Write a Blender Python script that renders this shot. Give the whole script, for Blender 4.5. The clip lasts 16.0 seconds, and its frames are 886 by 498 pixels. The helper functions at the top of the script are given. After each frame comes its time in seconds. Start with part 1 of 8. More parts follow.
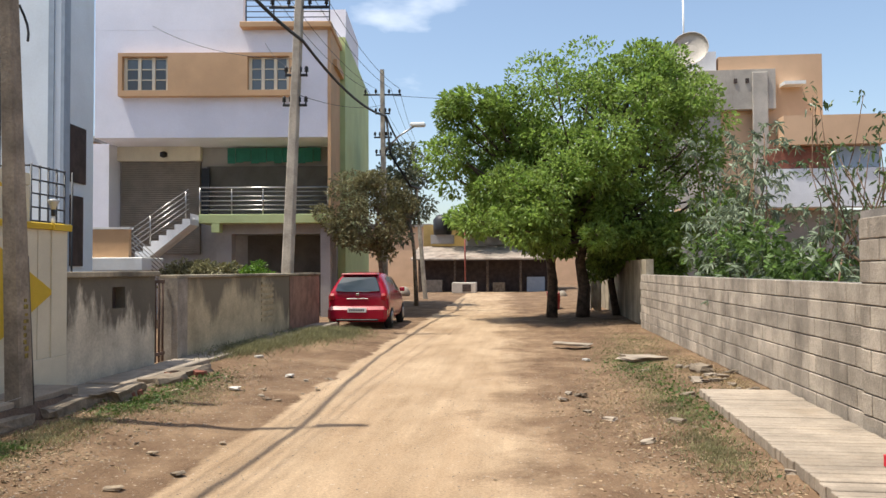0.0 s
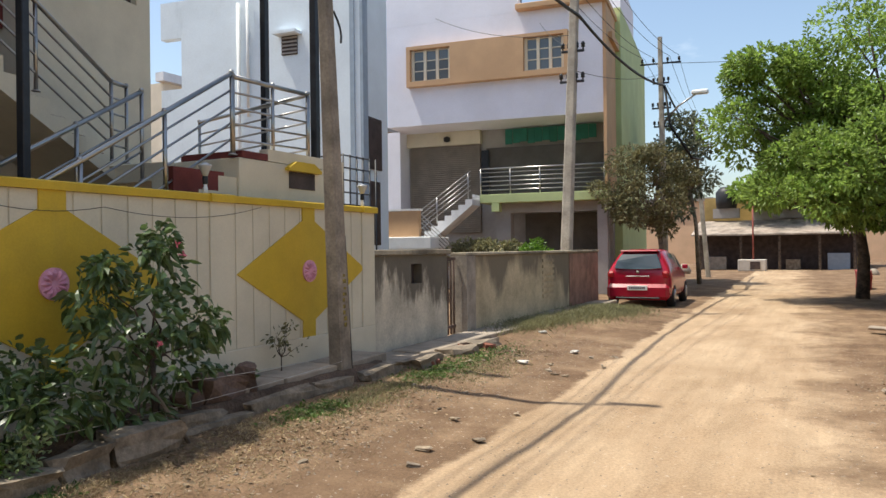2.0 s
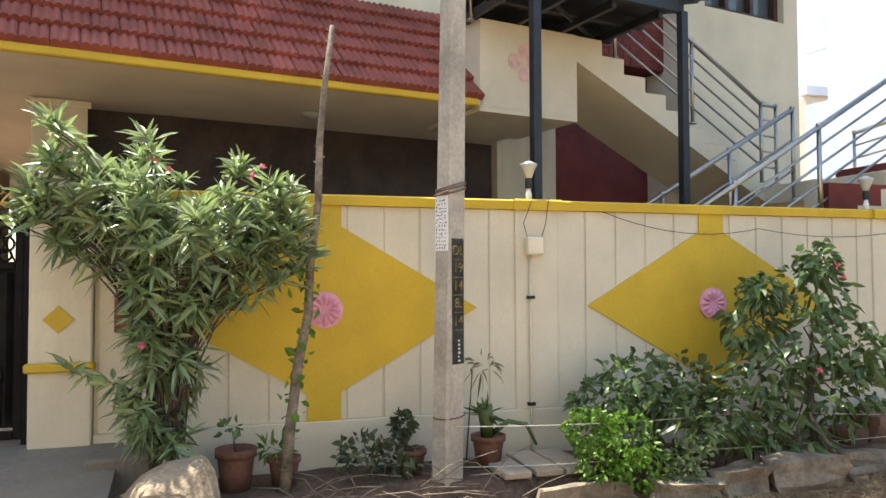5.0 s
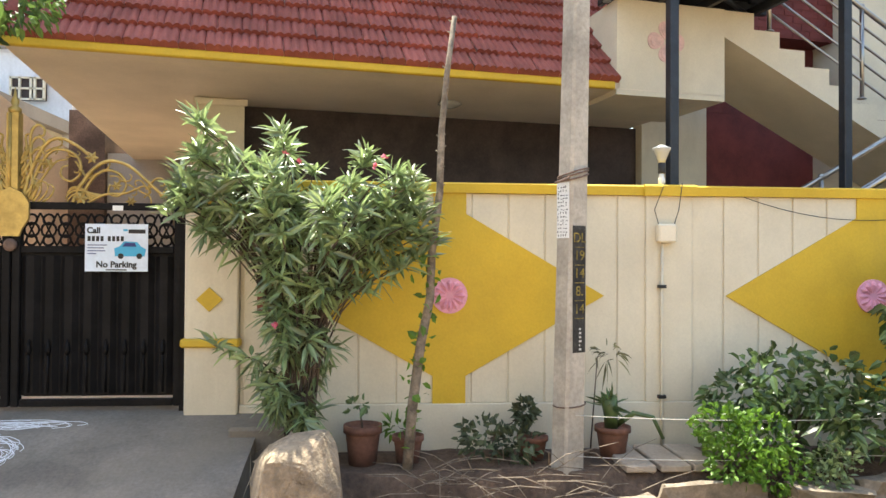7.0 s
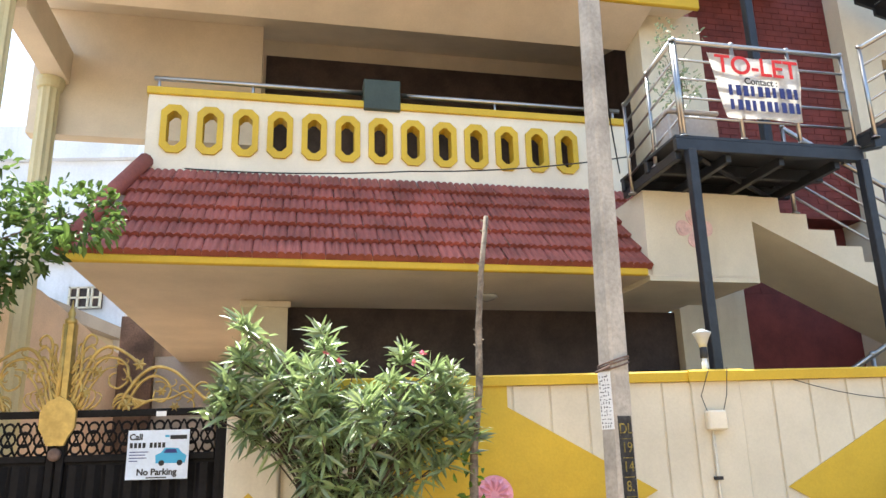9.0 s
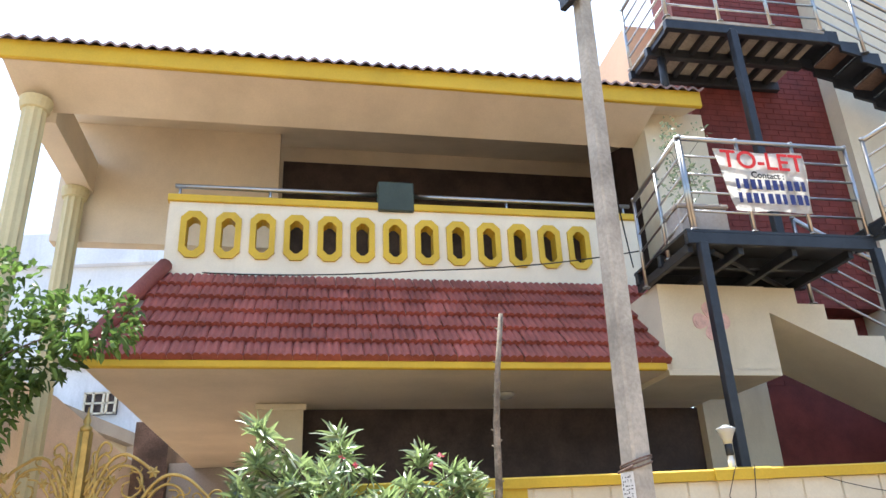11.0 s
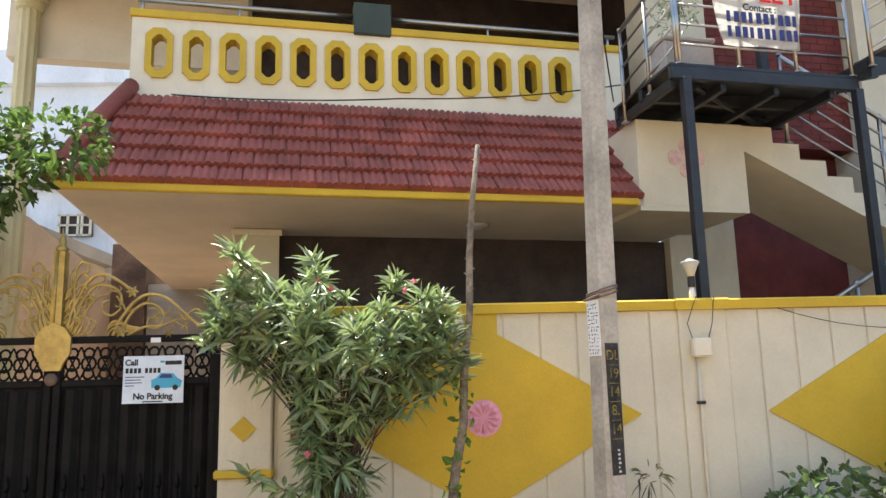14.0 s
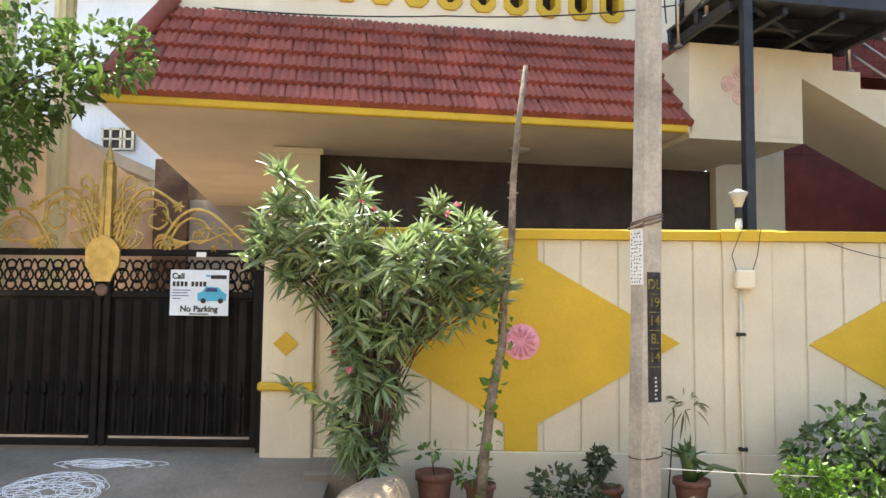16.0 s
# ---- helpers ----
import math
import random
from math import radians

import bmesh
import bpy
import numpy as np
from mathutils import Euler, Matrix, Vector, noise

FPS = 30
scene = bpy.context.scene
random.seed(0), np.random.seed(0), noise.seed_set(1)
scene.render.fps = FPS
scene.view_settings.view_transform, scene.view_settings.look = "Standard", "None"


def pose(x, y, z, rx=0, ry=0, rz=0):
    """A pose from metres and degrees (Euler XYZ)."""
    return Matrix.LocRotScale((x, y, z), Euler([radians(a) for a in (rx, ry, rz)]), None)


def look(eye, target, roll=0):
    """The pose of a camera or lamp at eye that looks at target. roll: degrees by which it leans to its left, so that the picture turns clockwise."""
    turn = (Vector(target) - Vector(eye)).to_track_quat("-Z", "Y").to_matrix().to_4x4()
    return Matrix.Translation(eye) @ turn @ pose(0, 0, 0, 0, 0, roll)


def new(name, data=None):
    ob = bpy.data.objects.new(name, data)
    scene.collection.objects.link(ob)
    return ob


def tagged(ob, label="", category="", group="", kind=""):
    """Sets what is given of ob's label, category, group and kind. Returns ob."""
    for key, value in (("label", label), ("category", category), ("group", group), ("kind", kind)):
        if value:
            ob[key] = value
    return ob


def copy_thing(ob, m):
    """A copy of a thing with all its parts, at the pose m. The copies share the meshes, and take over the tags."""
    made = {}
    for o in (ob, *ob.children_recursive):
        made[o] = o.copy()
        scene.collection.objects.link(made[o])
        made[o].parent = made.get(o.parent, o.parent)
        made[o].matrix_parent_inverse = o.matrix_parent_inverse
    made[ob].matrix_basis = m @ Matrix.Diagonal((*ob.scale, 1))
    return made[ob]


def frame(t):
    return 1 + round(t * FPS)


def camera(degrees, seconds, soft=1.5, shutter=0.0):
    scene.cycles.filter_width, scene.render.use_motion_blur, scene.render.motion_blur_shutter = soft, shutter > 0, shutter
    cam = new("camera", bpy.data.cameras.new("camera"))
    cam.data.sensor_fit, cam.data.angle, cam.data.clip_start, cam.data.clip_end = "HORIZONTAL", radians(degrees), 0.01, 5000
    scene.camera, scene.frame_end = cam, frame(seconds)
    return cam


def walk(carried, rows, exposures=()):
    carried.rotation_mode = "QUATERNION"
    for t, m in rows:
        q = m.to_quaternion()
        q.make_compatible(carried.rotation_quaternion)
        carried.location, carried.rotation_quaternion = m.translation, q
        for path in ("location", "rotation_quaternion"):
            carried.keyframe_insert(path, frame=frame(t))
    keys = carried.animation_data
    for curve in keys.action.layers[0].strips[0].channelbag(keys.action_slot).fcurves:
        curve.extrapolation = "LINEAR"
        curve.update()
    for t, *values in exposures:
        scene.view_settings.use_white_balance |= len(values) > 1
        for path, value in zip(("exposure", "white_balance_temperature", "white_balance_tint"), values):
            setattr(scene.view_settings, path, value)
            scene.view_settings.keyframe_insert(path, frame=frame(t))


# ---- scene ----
cam = camera(61.3, 16.0)
PATH = [
    (0, (0.116, -0.109, 1.637), (-0.087, 1.88, 1.693), -0.3),
    (0.5, (0.108, -0.102, 1.639), (-0.226, 1.87, 1.669), -0.0),
    (1, (0.06, -0.094, 1.635), (-0.453, 1.839, 1.646), 0.1),
    (1.5, (-0.001, -0.1, 1.633), (-0.681, 1.781, 1.636), 0.2),
    (2, (-0.052, -0.107, 1.63), (-0.944, 1.683, 1.632), -0.7),
    (2.5, (-0.06, -0.097, 1.639), (-1.211, 1.538, 1.644), -0.5),
    (3, (-0.053, -0.092, 1.646), (-1.445, 1.344, 1.653), -0.3),
    (3.5, (-0.047, -0.098, 1.648), (-1.624, 1.131, 1.666), -0.1),
    (4, (-0.093, -0.147, 1.653), (-1.821, 0.86, 1.688), 0.0),
    (4.5, (-0.123, -0.189, 1.647), (-1.955, 0.612, 1.702), 0.0),
    (5, (-0.135, -0.181, 1.645), (-2.045, 0.409, 1.713), -0.2),
    (7.5, (-0.03, 0.112, 1.648), (-2.026, 0.202, 1.734), 0.3),
    (8, (-0.025, 0.111, 1.657), (-2.007, 0.193, 1.916), -0.3),
    (8.5, (-0.006, 0.102, 1.668), (-1.965, 0.174, 2.066), -0.7),
    (9, (0.003, 0.105, 1.672), (-1.925, 0.161, 2.203), -1.5),
    (9.5, (0.005, 0.106, 1.668), (-1.885, 0.148, 2.318), -1.8),
    (10, (0.021, 0.111, 1.669), (-1.829, 0.139, 2.429), -2.1),
    (12.5, (0.041, 0.101, 1.689), (-1.802, 0.117, 2.464), -2.7),
    (13, (0.035, 0.097, 1.681), (-1.859, 0.129, 2.322), -2.4),
    (13.5, (0.027, 0.099, 1.679), (-1.91, 0.15, 2.175), -1.7),
    (14, (0.008, 0.108, 1.672), (-1.961, 0.183, 2.017), -1.4),
    (14.5, (0.002, 0.128, 1.654), (-1.983, 0.22, 1.876), -0.5),
    (15, (-0.009, 0.115, 1.67), (-2.003, 0.234, 1.767), -0.0),
    (15.5, (-0.015, 0.101, 1.671), (-2.01, 0.216, 1.768), 0.3),
    (16, (-0.011, 0.055, 1.675), (-2.006, 0.037, 1.817), 0.6),
]
EXPOSURES = [(0.0, 0.49, 6750, 8), (1.5, 0.46, 6800, 7), (2.5, 0.65, 6750, 6), (3.5, 1.08, 6800, 5), (5.0, 1.55, 6900, 4), (7.5, 1.92, 6850, 4), (9.0, 1.98, 6550, 5), (10.0, 2.06, 6200, 6),
             (12.5, 1.32, 6200, 6), (13.5, 1.47, 6550, 5), (14.5, 1.65, 6750, 5), (16.0, 1.88, 6850, 4)]
walk(cam, [(t, look(eye, target, roll)) for t, eye, target, roll in PATH], EXPOSURES)

# ---- light: high sun from behind the yellow house, hazy blue sky with thin cloud ----
SUN = Vector((-0.33, -0.12, 0.936)).normalized()
world = bpy.data.worlds.new("world")
scene.world = world
world.use_nodes = True
wn, wl = world.node_tree.nodes, world.node_tree.links
sky = wn.new("ShaderNodeTexSky")
sky.sky_type, sky.sun_disc = "NISHITA", False
sky.sun_elevation, sky.sun_rotation = math.asin(SUN.z), math.atan2(SUN.x, SUN.y)
sky.air_density, sky.dust_density, sky.ozone_density = 1.0, 2.0, 1.0
wcoord = wn.new("ShaderNodeTexCoord")
wmap = wn.new("ShaderNodeMapping")
wmap.inputs["Scale"].default_value = (1.0, 1.0, 2.6)
wnoise = wn.new("ShaderNodeTexNoise")
wnoise.inputs["Scale"].default_value, wnoise.inputs["Detail"].default_value = 3.2, 7.0
wramp = wn.new("ShaderNodeValToRGB")
wramp.color_ramp.elements[0].position, wramp.color_ramp.elements[1].position = 0.62, 0.84
wramp.color_ramp.elements[0].color, wramp.color_ramp.elements[1].color = (0, 0, 0, 1), (0.75, 0.75, 0.75, 1)
wmix = wn.new("ShaderNodeMixRGB")
wmix.inputs["Color2"].default_value = (9.5, 9.6, 9.8, 1)
wl.new(wcoord.outputs["Generated"], wmap.inputs["Vector"])
wl.new(wmap.outputs["Vector"], wnoise.inputs["Vector"])
wl.new(wnoise.outputs["Fac"], wramp.inputs["Fac"])
wl.new(wramp.outputs["Color"], wmix.inputs["Fac"])
wl.new(sky.outputs["Color"], wmix.inputs["Color1"])
wl.new(wmix.outputs["Color"], wn["Background"].inputs["Color"])
wn["Background"].inputs["Strength"].default_value = 0.15

sun_data = bpy.data.lights.new("sun", "SUN")
sun_data.energy, sun_data.angle, sun_data.color = 4.2, radians(0.6), (1.0, 0.955, 0.88)
sun_lamp = new("sun", sun_data)
sun_lamp.matrix_world = look(SUN * 60, (0, 0, 0))

# ---- materials ----
def mat(name, col, rough=0.8, metal=0.0, var=0.12, scale=3.0, fine=40.0, bump=0.15, col2=None, stain=0.0, stain_col=(0.08, 0.07, 0.06),
        stain_scale=0.9, streak=False, rand=0.0, island=0.0, spec=0.4, trans=0.0, bump_dist=0.01, fine_var=None):
    m = bpy.data.materials.new(name)
    m.use_nodes = True
    nodes, links = m.node_tree.nodes, m.node_tree.links
    bsdf = nodes["Principled BSDF"]
    coord = nodes.new("ShaderNodeTexCoord")
    geo = nodes.new("ShaderNodeNewGeometry")

    def noise_node(sc, detail, rough_n=0.6, stretch=None):
        n = nodes.new("ShaderNodeTexNoise")
        n.inputs["Scale"].default_value, n.inputs["Detail"].default_value, n.inputs["Roughness"].default_value = sc, detail, rough_n
        if stretch:
            mp = nodes.new("ShaderNodeMapping")
            mp.inputs["Scale"].default_value = stretch
            links.new(geo.outputs["Position"], mp.inputs["Vector"])
            links.new(mp.outputs["Vector"], n.inputs["Vector"])
        else:
            links.new(geo.outputs["Position"], n.inputs["Vector"])
        return n

    def ramp(src, p0, p1, c0, c1):
        r = nodes.new("ShaderNodeValToRGB")
        r.color_ramp.elements[0].position, r.color_ramp.elements[1].position = p0, p1
        r.color_ramp.elements[0].color, r.color_ramp.elements[1].color = (*c0, 1), (*c1, 1)
        links.new(src, r.inputs["Fac"])
        return r.outputs["Color"]

    big, small = noise_node(scale, 5), noise_node(fine, 4)
    c2 = col2 or tuple(c * (1 - 2 * var) for c in col)
    c1 = tuple(min(1, c * (1 + (0 if col2 else var))) for c in col)
    colour = ramp(big.outputs["Fac"], 0.36, 0.64, c2, c1)
    fv = var * 0.8 if fine_var is None else fine_var

    def times(a, b):
        mx = nodes.new("ShaderNodeMixRGB")
        mx.blend_type, mx.inputs["Fac"].default_value = "MULTIPLY", 1.0
        links.new(a, mx.inputs["Color1"]), links.new(b, mx.inputs["Color2"])
        return mx.outputs["Color"]

    colour = times(colour, ramp(small.outputs["Fac"], 0.3, 0.7, (1 - 2 * fv,) * 3, (1.0,) * 3))
    if rand or island:
        src = nodes.new("ShaderNodeObjectInfo").outputs["Random"] if rand else geo.outputs["Random Per Island"]
        k = rand or island
        colour = times(colour, ramp(src, 0.0, 1.0, (1 - k, 1 - k, 1 - k), (1.0, 1.0, 1.0)))
    if stain:
        st = noise_node(stain_scale, 6, 0.65, (1.0, 1.0, 0.25) if streak else None)
        mx = nodes.new("ShaderNodeMixRGB")
        links.new(ramp(st.outputs["Fac"], 0.62 - 0.22 * stain, 0.74 - 0.1 * stain, (0, 0, 0), (min(1, 0.4 + stain * 0.5),) * 3), mx.inputs["Fac"])
        links.new(colour, mx.inputs["Color1"])
        mx.inputs["Color2"].default_value = (*stain_col, 1)
        colour = mx.outputs["Color"]
    links.new(colour, bsdf.inputs["Base Color"])
    bsdf.inputs["Roughness"].default_value, bsdf.inputs["Metallic"].default_value = rough, metal
    bsdf.inputs["Specular IOR Level"].default_value = spec
    if trans:
        tb = nodes.new("ShaderNodeBsdfTranslucent")
        ms = nodes.new("ShaderNodeMixShader")
        ms.inputs["Fac"].default_value = trans
        links.new(colour, tb.inputs["Color"])
        links.new(bsdf.outputs["BSDF"], ms.inputs[1]), links.new(tb.outputs["BSDF"], ms.inputs[2])
        links.new(ms.outputs["Shader"], nodes["Material Output"].inputs["Surface"])
    if bump:
        b = nodes.new("ShaderNodeBump")
        b.inputs["Strength"].default_value, b.inputs["Distance"].default_value = bump, bump_dist
        links.new(small.outputs["Fac"], b.inputs["Height"])
        links.new(b.outputs["Normal"], bsdf.inputs["Normal"])
    return m


CREAM = mat("cream_paint", (0.68, 0.612, 0.468), 0.7, var=0.05, scale=1.3, fine=60, stain=0.16, stain_col=(0.42, 0.35, 0.24), streak=True)
CREAM_CLEAN = mat("pale_cream_paint", (0.78, 0.70, 0.54), 0.7, var=0.04, scale=1.5, fine=60, stain=0.1, stain_col=(0.45, 0.4, 0.3), streak=True)
PEACH = mat("peach_paint", (0.73, 0.64, 0.51), 0.7, var=0.05, scale=1.2, fine=50)
YELLOW = mat("yellow_paint", (0.62, 0.41, 0.032), 0.6, var=0.06, scale=1.5, fine=60, stain=0.1, stain_col=(0.35, 0.24, 0.05), streak=True)
FADED_PINK = mat("faded_pink_paint", (0.74, 0.50, 0.46), 0.7, var=0.1, scale=10, fine=60)
PINK = mat("pink_paint", (0.78, 0.36, 0.46), 0.6, var=0.06, scale=12, fine=80)
MAROON = mat("maroon_paint", (0.17, 0.035, 0.03), 0.75, var=0.12, scale=4, fine=60)
TILE_RED = mat("red_roof_tile", (0.36, 0.098, 0.075), 0.7, var=0.14, scale=2.2, fine=50, rand=0.2, bump=0.3, stain=0.14, stain_col=(0.16, 0.06, 0.05), streak=True)
TILE_OLD = mat("old_roof_tile", (0.36, 0.24, 0.21), 0.85, var=0.2, scale=3, fine=40, island=0.3)
# Near-black for openings: the unlit depth behind them is put into the colour.
SHADE_IN = mat("interior_shade", (0.075, 0.052, 0.046), 0.7, var=0.2)
TEAK = mat("dark_wood", (0.09, 0.04, 0.025), 0.5, var=0.25, scale=5, fine=90)
STEEL = mat("stainless_steel", (0.42, 0.41, 0.395), 0.3, 1.0, var=0.05, scale=6, bump=0)
BLACK_STEEL = mat("black_painted_steel", (0.022, 0.025, 0.032), 0.45, 0.0, var=0.15, scale=8, bump=0.05)
BLACK_GATE = mat("black_gate_paint", (0.008, 0.007, 0.0075), 0.6, 0.0, var=0.3, scale=5, bump=0.08, spec=0.16, stain=0.1, stain_col=(0.07, 0.05, 0.035))
GOLD = mat("gold_paint", (0.52, 0.37, 0.12), 0.42, 0.55, var=0.12, scale=8, bump=0.05)
CONCRETE = mat("pole_concrete", (0.47, 0.42, 0.35), 0.9, var=0.16, scale=2.5, fine=35, bump=0.4, stain=0.35, stain_col=(0.19, 0.16, 0.13), streak=True)
CONCRETE_OLD = mat("stained_pole_concrete", (0.36, 0.30, 0.235), 0.9, var=0.2, scale=2.5, fine=35, bump=0.5, stain=0.55, stain_col=(0.12, 0.095, 0.075), streak=True)
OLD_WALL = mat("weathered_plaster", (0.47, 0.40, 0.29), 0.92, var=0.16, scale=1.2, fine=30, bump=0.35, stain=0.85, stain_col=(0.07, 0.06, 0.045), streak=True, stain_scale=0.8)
BLOCK = mat("concrete_block", (0.55, 0.47, 0.38), 0.95, var=0.18, scale=2.2, fine=45, bump=0.9, rand=0.3, stain=0.42, stain_col=(0.14, 0.12, 0.10), streak=True, stain_scale=0.8)
MORTAR = mat("mortar", (0.33, 0.30, 0.27), 0.95, var=0.15, bump=0.4)
PAVING = mat("paving_slab", (0.41, 0.34, 0.265), 0.93, var=0.14, scale=2, fine=40, bump=0.4, stain=0.25, stain_col=(0.33, 0.25, 0.17), rand=0.15)
CEMENT = mat("cement_drive", (0.235, 0.205, 0.17), 0.9, var=0.16, scale=1.5, fine=40, bump=0.3, stain=0.3, stain_col=(0.2, 0.17, 0.13))
STONE = mat("rubble_stone", (0.28, 0.225, 0.165), 0.95, var=0.2, scale=6, fine=40, bump=0.7, stain=0.3, stain_col=(0.2, 0.15, 0.1))
SANDSTONE = mat("sandy_boulder", (0.36, 0.28, 0.195), 0.95, var=0.18, scale=5, fine=35, bump=0.8, bump_dist=0.02)
TERRACOTTA = mat("terracotta", (0.18, 0.085, 0.058), 0.85, var=0.15, scale=8)
BARK = mat("bark", (0.13, 0.095, 0.07), 0.95, var=0.25, scale=8, fine=50, bump=0.8)
STICK_BARK = mat("pale_bark", (0.30, 0.24, 0.18), 0.95, var=0.25, scale=9, fine=50, bump=0.8)
DRY_TWIG = mat("dry_twig", (0.27, 0.17, 0.11), 0.95, var=0.25, scale=9)
LEAF_TREE = mat("tree_leaf", (0.41, 0.59, 0.13), 0.45, var=0.2, scale=1.2, fine=9, bump=0, island=0.55, trans=0.5)
LEAF_DARK = mat("hibiscus_leaf", (0.16, 0.25, 0.085), 0.36, var=0.2, scale=3, fine=12, bump=0, island=0.5, trans=0.28)
LEAF_OLE = mat("oleander_leaf", (0.40, 0.53, 0.22), 0.42, var=0.15, scale=4, fine=14, bump=0, island=0.6, trans=0.42, spec=1.0)
for leaf_gloss, coat in ((LEAF_OLE, 1.0), (LEAF_DARK, 0.35)):
    leaf_gloss.node_tree.nodes["Principled BSDF"].inputs["Coat Weight"].default_value = coat
    leaf_gloss.node_tree.nodes["Principled BSDF"].inputs["Coat Roughness"].default_value = 0.38
LEAF_GATE = mat("gate_tree_leaf", (0.20, 0.33, 0.08), 0.45, var=0.2, scale=2, fine=9, bump=0, island=0.55, trans=0.45)
LEAF_LIGHT = mat("light_shrub_leaf", (0.19, 0.36, 0.045), 0.45, var=0.2, scale=3, fine=12, bump=0, island=0.45, trans=0.35)
LEAF_GREY = mat("castor_leaf", (0.27, 0.34, 0.21), 0.5, var=0.15, scale=2, fine=10, bump=0, island=0.45, trans=0.25)
LEAF_OLIVE = mat("dusty_leaf", (0.33, 0.31, 0.15), 0.65, var=0.2, scale=1.5, fine=10, bump=0, island=0.55, trans=0.25)
LEAF_FAR = mat("far_tree_leaf", (0.30, 0.33, 0.21), 0.65, var=0.2, scale=1.5, fine=10, bump=0, island=0.5, trans=0.25)
GRASS = mat("grass_blade", (0.38, 0.365, 0.18), 0.7, var=0.2, scale=1.5, fine=10, bump=0, island=0.5, trans=0.3)
DRY_GRASS = mat("dry_grass_blade", (0.52, 0.40, 0.22), 0.8, var=0.2, scale=1.5, fine=10, bump=0, island=0.5, trans=0.2)
LITTER = mat("dry_leaf_litter", (0.46, 0.33, 0.20), 0.9, var=0.2, scale=2, fine=10, bump=0, island=0.6)
PETAL = mat("pink_petal", (0.66, 0.15, 0.21), 0.6, var=0.1, bump=0)
WHITE_WALL = mat("white_lilac_paint", (0.80, 0.79, 0.86), 0.75, var=0.03, scale=0.6, fine=20, bump=0.1)
PALE_BLUE = mat("pale_blue_paint", (0.74, 0.82, 0.88), 0.75, var=0.04, scale=0.5, fine=20, bump=0.1, stain=0.08, stain_col=(0.42, 0.48, 0.53), streak=True)
BLUE_DARK = mat("slate_blue_trim", (0.33, 0.40, 0.48), 0.7, var=0.05)
TAN = mat("tan_paint", (0.58, 0.36, 0.20), 0.75, var=0.05, scale=0.8)
PALE_GREEN = mat("pale_green_paint", (0.50, 0.58, 0.28), 0.75, var=0.05, scale=0.8)
GREY_WALL = mat("grey_render", (0.37, 0.345, 0.325), 0.85, var=0.1, scale=0.8)
SHUTTER = mat("rolling_shutter", (0.26, 0.22, 0.18), 0.6, 0.2, var=0.08, scale=2)
GREEN_NET = mat("green_shade_net", (0.03, 0.19, 0.14), 0.8, var=0.1, fine=70, bump=0.1)
BRICK_RED = mat("brick_clad", (0.27, 0.10, 0.065), 0.85, var=0.15, scale=4, fine=30, bump=0.4)
WHITE = mat("white_paint", (0.8, 0.8, 0.78), 0.6, var=0.03, bump=0.03)
WHITE_OLD = mat("aged_white_wall", (0.74, 0.75, 0.78), 0.85, var=0.06, scale=0.8, fine=20, stain=0.3, stain_col=(0.3, 0.3, 0.3), streak=True)
PEACH_WALL = mat("peach_wall", (0.66, 0.44, 0.28), 0.8, var=0.05, scale=0.6)
RED_CAR = mat("red_car_paint", (0.33, 0.006, 0.024), 0.2, 0.0, var=0.03, bump=0, spec=0.6)
RUBBER = mat("tyre_rubber", (0.02, 0.02, 0.02), 0.85, var=0.1)
ALLOY = mat("wheel_rim", (0.45, 0.45, 0.46), 0.35, 0.8, var=0.05, bump=0)
CHROME = mat("chrome", (0.7, 0.7, 0.7), 0.1, 1.0, var=0.02, bump=0)
BLACK = mat("black_plastic", (0.02, 0.02, 0.022), 0.5, var=0.1, bump=0.05)
WIRE = mat("black_cable", (0.02, 0.02, 0.02), 0.6, var=0.1, bump=0)
TAIL_RED = mat("tail_lamp_red", (0.30, 0.010, 0.014), 0.15, var=0.02, bump=0)
INK_BLUE = mat("navy_ink", (0.03, 0.04, 0.16), 0.6, var=0.03, bump=0)
INK_RED = mat("red_ink", (0.7, 0.03, 0.025), 0.6, var=0.03, bump=0)
INK_BLACK = mat("black_ink", (0.015, 0.015, 0.015), 0.6, var=0.03, bump=0)
INK_SKY = mat("sky_blue_ink", (0.06, 0.38, 0.6), 0.5, var=0.03, bump=0)
BANNER = mat("banner_cloth", (0.9, 0.88, 0.85), 0.75, var=0.06, scale=4, fine=50, trans=0.5)
RUST = mat("rusted_sheet", (0.20, 0.13, 0.10), 0.85, var=0.25, scale=1.5)
BURLAP = mat("pale_sacking", (0.36, 0.31, 0.25), 0.9, var=0.12, scale=4)
PLASTIC_RED = mat("red_carton", (0.6, 0.03, 0.05), 0.5, var=0.05)


def glass(name, tint, rough=0.05):
    m = bpy.data.materials.new(name)
    m.use_nodes = True
    b = m.node_tree.nodes["Principled BSDF"]
    b.inputs["Base Color"].default_value, b.inputs["Roughness"].default_value = (*tint, 1), rough
    b.inputs["Specular IOR Level"].default_value = 0.8
    return m


PANE = glass("window_pane", (0.10, 0.12, 0.13))
CAR_GLASS = glass("car_window", (0.03, 0.045, 0.055), 0.12)
CAR_GLASS.node_tree.nodes["Principled BSDF"].inputs["Specular IOR Level"].default_value = 0.7
LAMP_GLASS = glass("lamp_globe", (0.42, 0.42, 0.40), 0.2)


